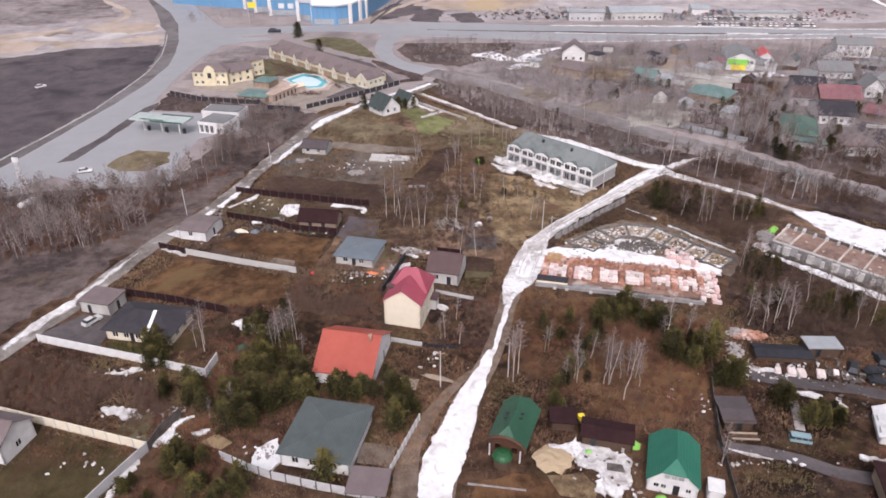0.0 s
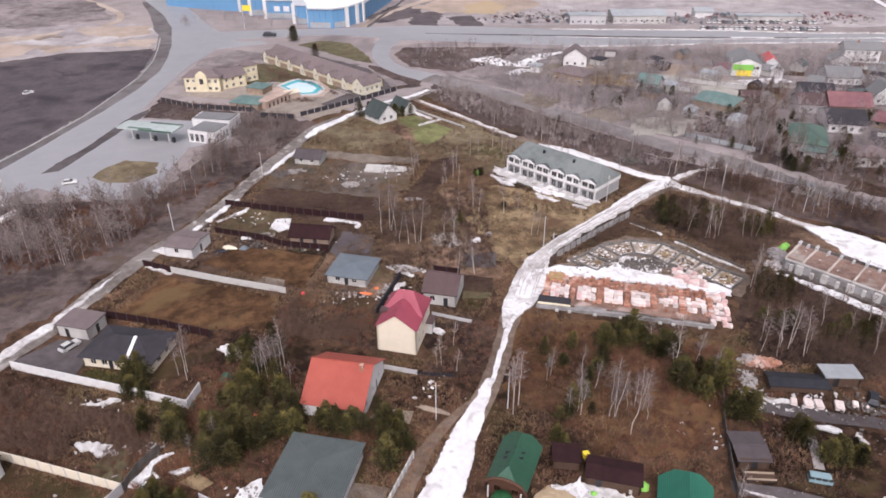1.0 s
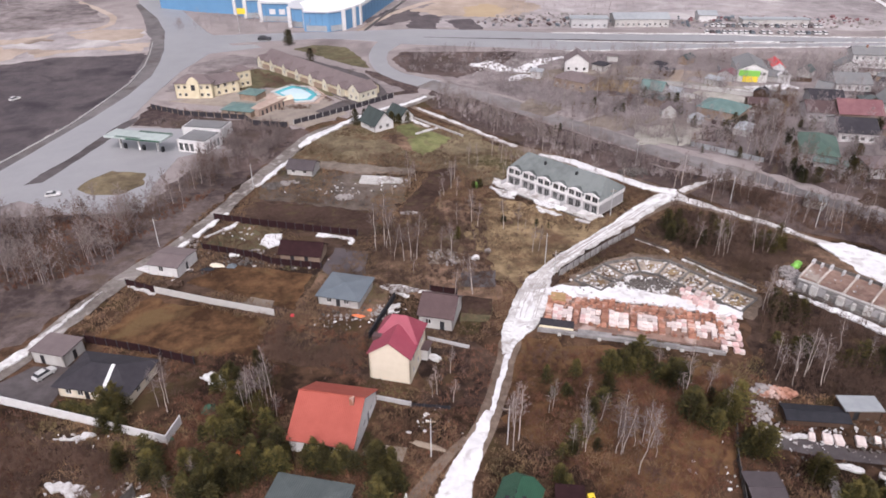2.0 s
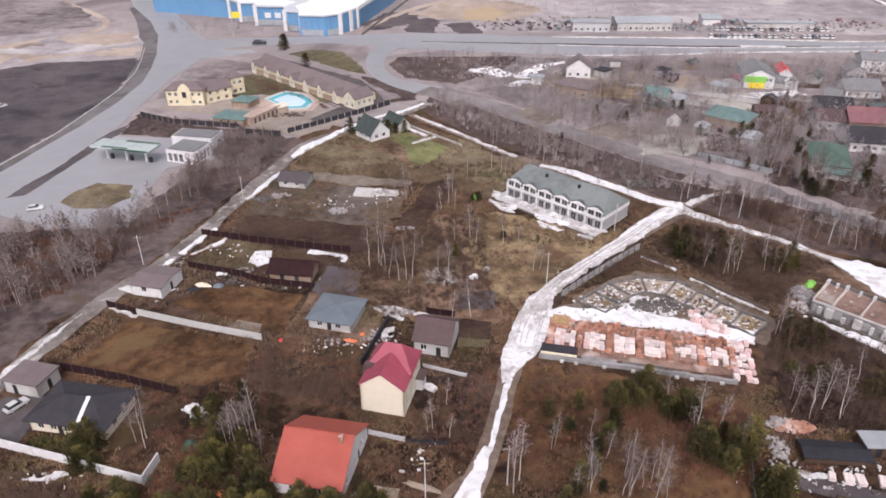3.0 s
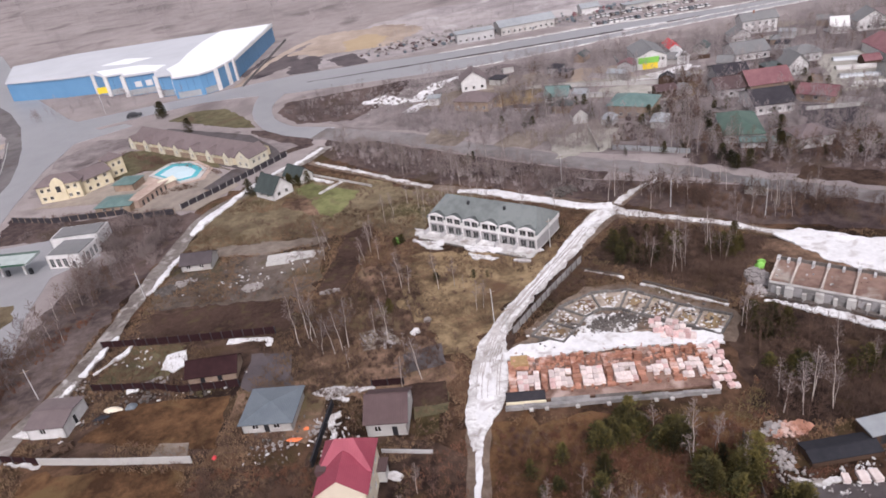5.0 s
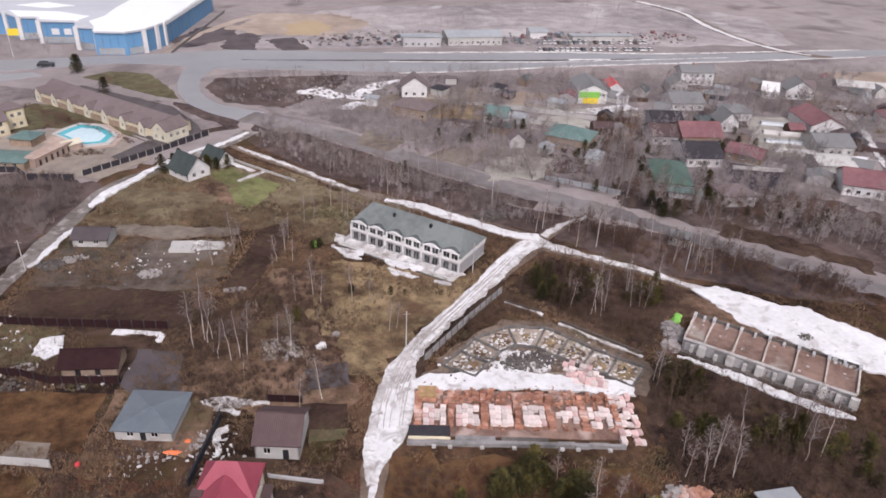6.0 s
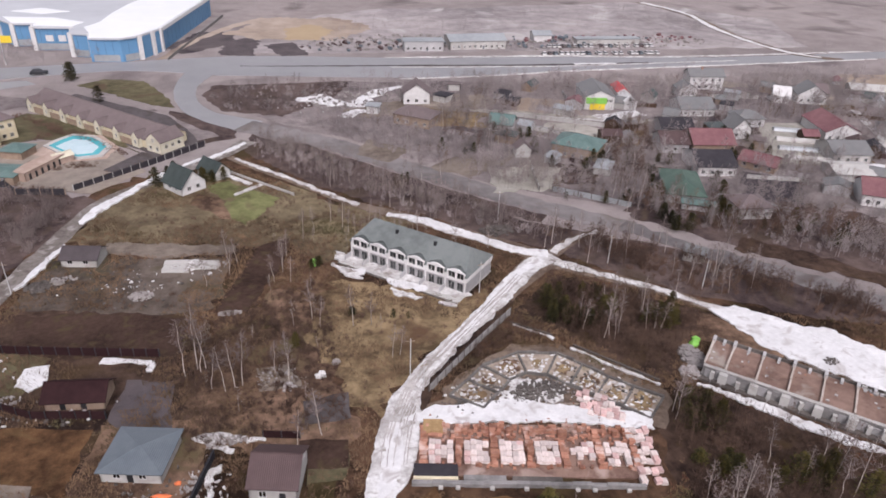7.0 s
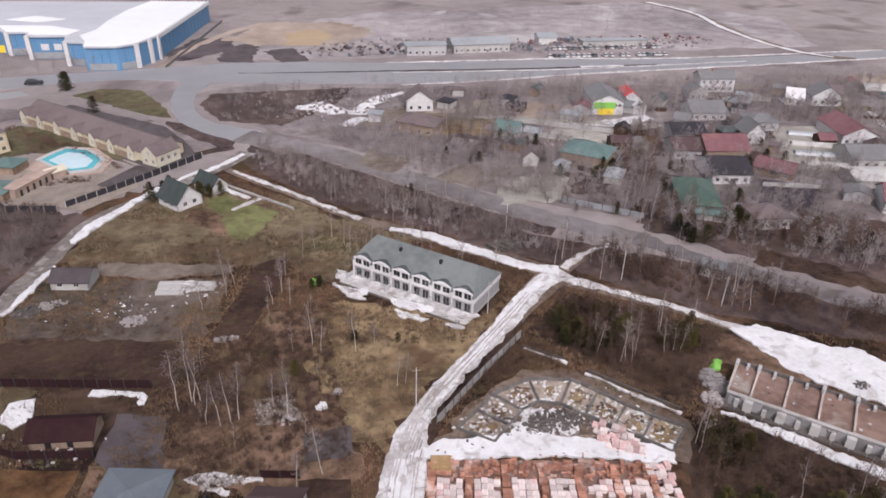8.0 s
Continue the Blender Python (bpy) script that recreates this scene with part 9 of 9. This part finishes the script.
scatter("bare_wood", HAZY, [[(-10, 408), (330, 394), (330, 402), (-10, 417)], [(0, 448), (300, 440), (320, 480), (250, 520), (60, 500)]], 320, FARHAZETWIG, "bare bushes on far waste ground", "wood", 59, 0.25, 0.6)
scatter("bare_wood", HAZY, [[(-150, 412), (-128, 403), (-95, 404), (-66, 406), (-70, 414), (-100, 422), (-140, 432)]], 60, FARHAZETWIG, "bare trees before the warehouse", "wood", 69, 0.5, 0.9, -0.3)
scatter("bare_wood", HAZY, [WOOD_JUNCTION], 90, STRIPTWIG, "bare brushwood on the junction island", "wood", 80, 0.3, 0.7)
scatter("bare_wood", HAZY, [WOOD_HORIZON], 1500, FARHAZETWIG, "far bare woods towards the horizon", "wood", 36, 1.2, 2.2)
block_poly([(-84, 118), (-81, 116), (-70, 113), (-69, 125), (-78, 125)])
block_poly([(-144, 213), (-136, 254), (-135, 315), (-147, 386), (-108, 372), (-115, 329), (-113, 262), (-86, 256), (-72, 238), (-84, 230), (-81, 191), (-101, 190), (-119, 198), (-130, 187)])
block_poly([(95, 173), (105, 171), (121, 154), (131, 140), (121, 131), (104, 152), (97, 166)])
block_poly([(24, 86.5), (29.5, 85.2), (30.3, 79), (27.5, 74.5), (23, 74)])
PLOTS_FRONT = [(-110, 66), (90, 60), (120, 100), (100, 126), (60, 140), (12, 132), (-14, 122), (-36, 128), (-66, 132), (-86, 122)]
PLOTS_BACK = [(12, 134), (-14, 124), (-36, 130), (-66, 134), (-82, 128), (-64, 190), (-44, 244), (-14, 276), (8, 254), (40, 222), (66, 198), (96, 172), (134, 160), (104, 126), (62, 142)]
NEARBY = [(-110, 66), (90, 60), (120, 100), (134, 160), (96, 172), (66, 198), (40, 222), (8, 254), (-14, 276), (-44, 244), (-64, 190), (-86, 122)]
BRUSHY = [
    [(-88, 110), (-52, 101), (-47, 91), (-52, 88), (-80, 96)], [(-36, 128), (-13, 122), (-14, 134), (-34, 139)],
    [(18, 132), (56, 121), (58, 112), (42, 93), (20, 98), (14, 112)], [(-148, 142), (-100, 150), (-82, 160), (-62, 212), (-80, 190), (-119, 183)],
]
scatter("dry_bushes", BUSH, [[(-45, 88), (-46, 100), (-42, 116), (-30, 124), (-25, 102), (-6, 100), (-5, 90), (-13, 96), (-27, 97)], [(28, 126), (56, 120), (56, 100), (44, 104)], [(-48, 75), (-48, 87), (-38, 86), (-32, 74)]], 900, REDTWIG, "russet leafless bushes between young pines", "bushes", 57, 0.6, 1.5, -0.4)
scatter("bare_wood", LIGHT, [[(-45, 88), (-46, 100), (-42, 116), (-30, 124), (-25, 102), (-6, 100), (-5, 90), (-13, 96), (-27, 97)], [(18, 128), (56, 120), (56, 100), (40, 95), (18, 100)]], 70, TWIG, "thin bare saplings between young pines", "wood", 58, 0.3, 0.6, -0.4)
scatter("hedge", TUFT, [[(-68, 113.4), (-57, 110.4), (-56.5, 111.8), (-67.5, 114.8)]], 170, NEEDLE, "low dark green hedge before the charcoal-roofed house", "hedge", 70, 1.2, 2.0, -0.9)
HEDGE = [[(-109, 281), (-95, 273), (-71, 268.5), (-66, 262.5), (-54, 260), (-54.5, 262), (-65, 264.5), (-70, 270.5), (-95, 275.5)], [(-51, 262.6), (-40.5, 272), (-30, 282), (-31, 283), (-41.5, 273.4), (-52, 264)], [(-84, 334), (-40, 288), (-43, 286), (-86, 330)], [(-70, 284), (-50, 281), (-46, 278), (-60, 276)], [(-74, 303), (-66, 308), (-50, 306), (-70, 316)]]
scatter("shrubs", BUSH, HEDGE, 330, TWIG, "clipped dark shrubs of the holiday grounds", "shrubs", 60, 0.6, 1.1, -0.5)
scatter("dry_bushes", BUSH, [[(-60, 216), (-66, 234), (-82, 256), (-104, 262), (-94, 269), (-68, 260), (-48, 252), (-52, 230)]], 260, STRIPTWIG, "bare bushes below the holiday complex", "bushes", 61, 0.8, 1.6, -0.05)
scatter("bare_wood", HAZY, [[(-60, 216), (-66, 234), (-78, 248), (-66, 258), (-48, 250), (-52, 230)]], 46, STRIPTWIG, "bare trees below the holiday complex", "wood", 62, 0.4, 0.8, -0.1)
scatter("dry_bushes", BUSH, [[(-84, 109), (-54, 101.5), (-48, 94), (-54, 90), (-82, 97)], [(-35, 127), (-14, 122), (-15, 133), (-33, 138)]], 700, TWIG, "dark leafless bushes in a weedy plot", "bushes", 77, 0.6, 1.5, -0.1, 0.1)
scatter("dry_bushes", BUSH, BRUSHY, 3000, REDTWIG, "russet leafless bushes and weeds", "bushes", 37, 0.4, 1.0, -0.25)
scatter("dry_bushes", BUSH, [[(62, 120), (76, 150), (100, 124), (90, 106)], [(54, 180), (67, 190), (94, 171), (77, 155)], [(30, 160), (52, 181), (58, 170), (44, 167)], [(-14, 150), (-17, 176), (-8, 190), (12, 200), (14, 152)]], 1900, TWIG, "dark leafless thicket", "bushes", 63, 0.5, 1.2, -0.4)
scatter("dry_bushes", BUSH, [NEARBY], 2600, TWIG, "dark leafless bushes across the plots", "bushes", 47, 0.3, 0.8, 0.05, 0.06)
scatter("dry_bushes", BUSH, [STRIP_EAST], 300, TWIG, "dark leafless brushwood by the side road", "bushes", 79, 0.7, 1.5)
scatter("dry_bushes", BUSH, [STRIP_WEST, WOOD_FAR, WOOD_JUNCTION, WOOD_FAR2], 1400, HAZETWIG, "leafless brushwood greyed by painted haze", "bushes", 38, 0.8, 1.8)
block_poly(WOOD_SITE)
block_poly(WOOD_RIGHT)
scatter("dry_grass", TUFT, [PLOTS_FRONT], 13000, STRAW, "dry straw-coloured grass tufts", "grass", 39, 0.5, 1.2, 0.02, 0.045)
scatter("dry_grass", TUFT, [PLOTS_FRONT], 6500, REDTWIG, "dark russet dead weeds", "grass", 49, 0.6, 1.4, 0.0, 0.06)
scatter("dry_grass", TUFT, [PLOTS_BACK], 14000, DUSK, "dull brown dead weeds", "grass", 50, 0.6, 1.4, -0.1, 0.06)
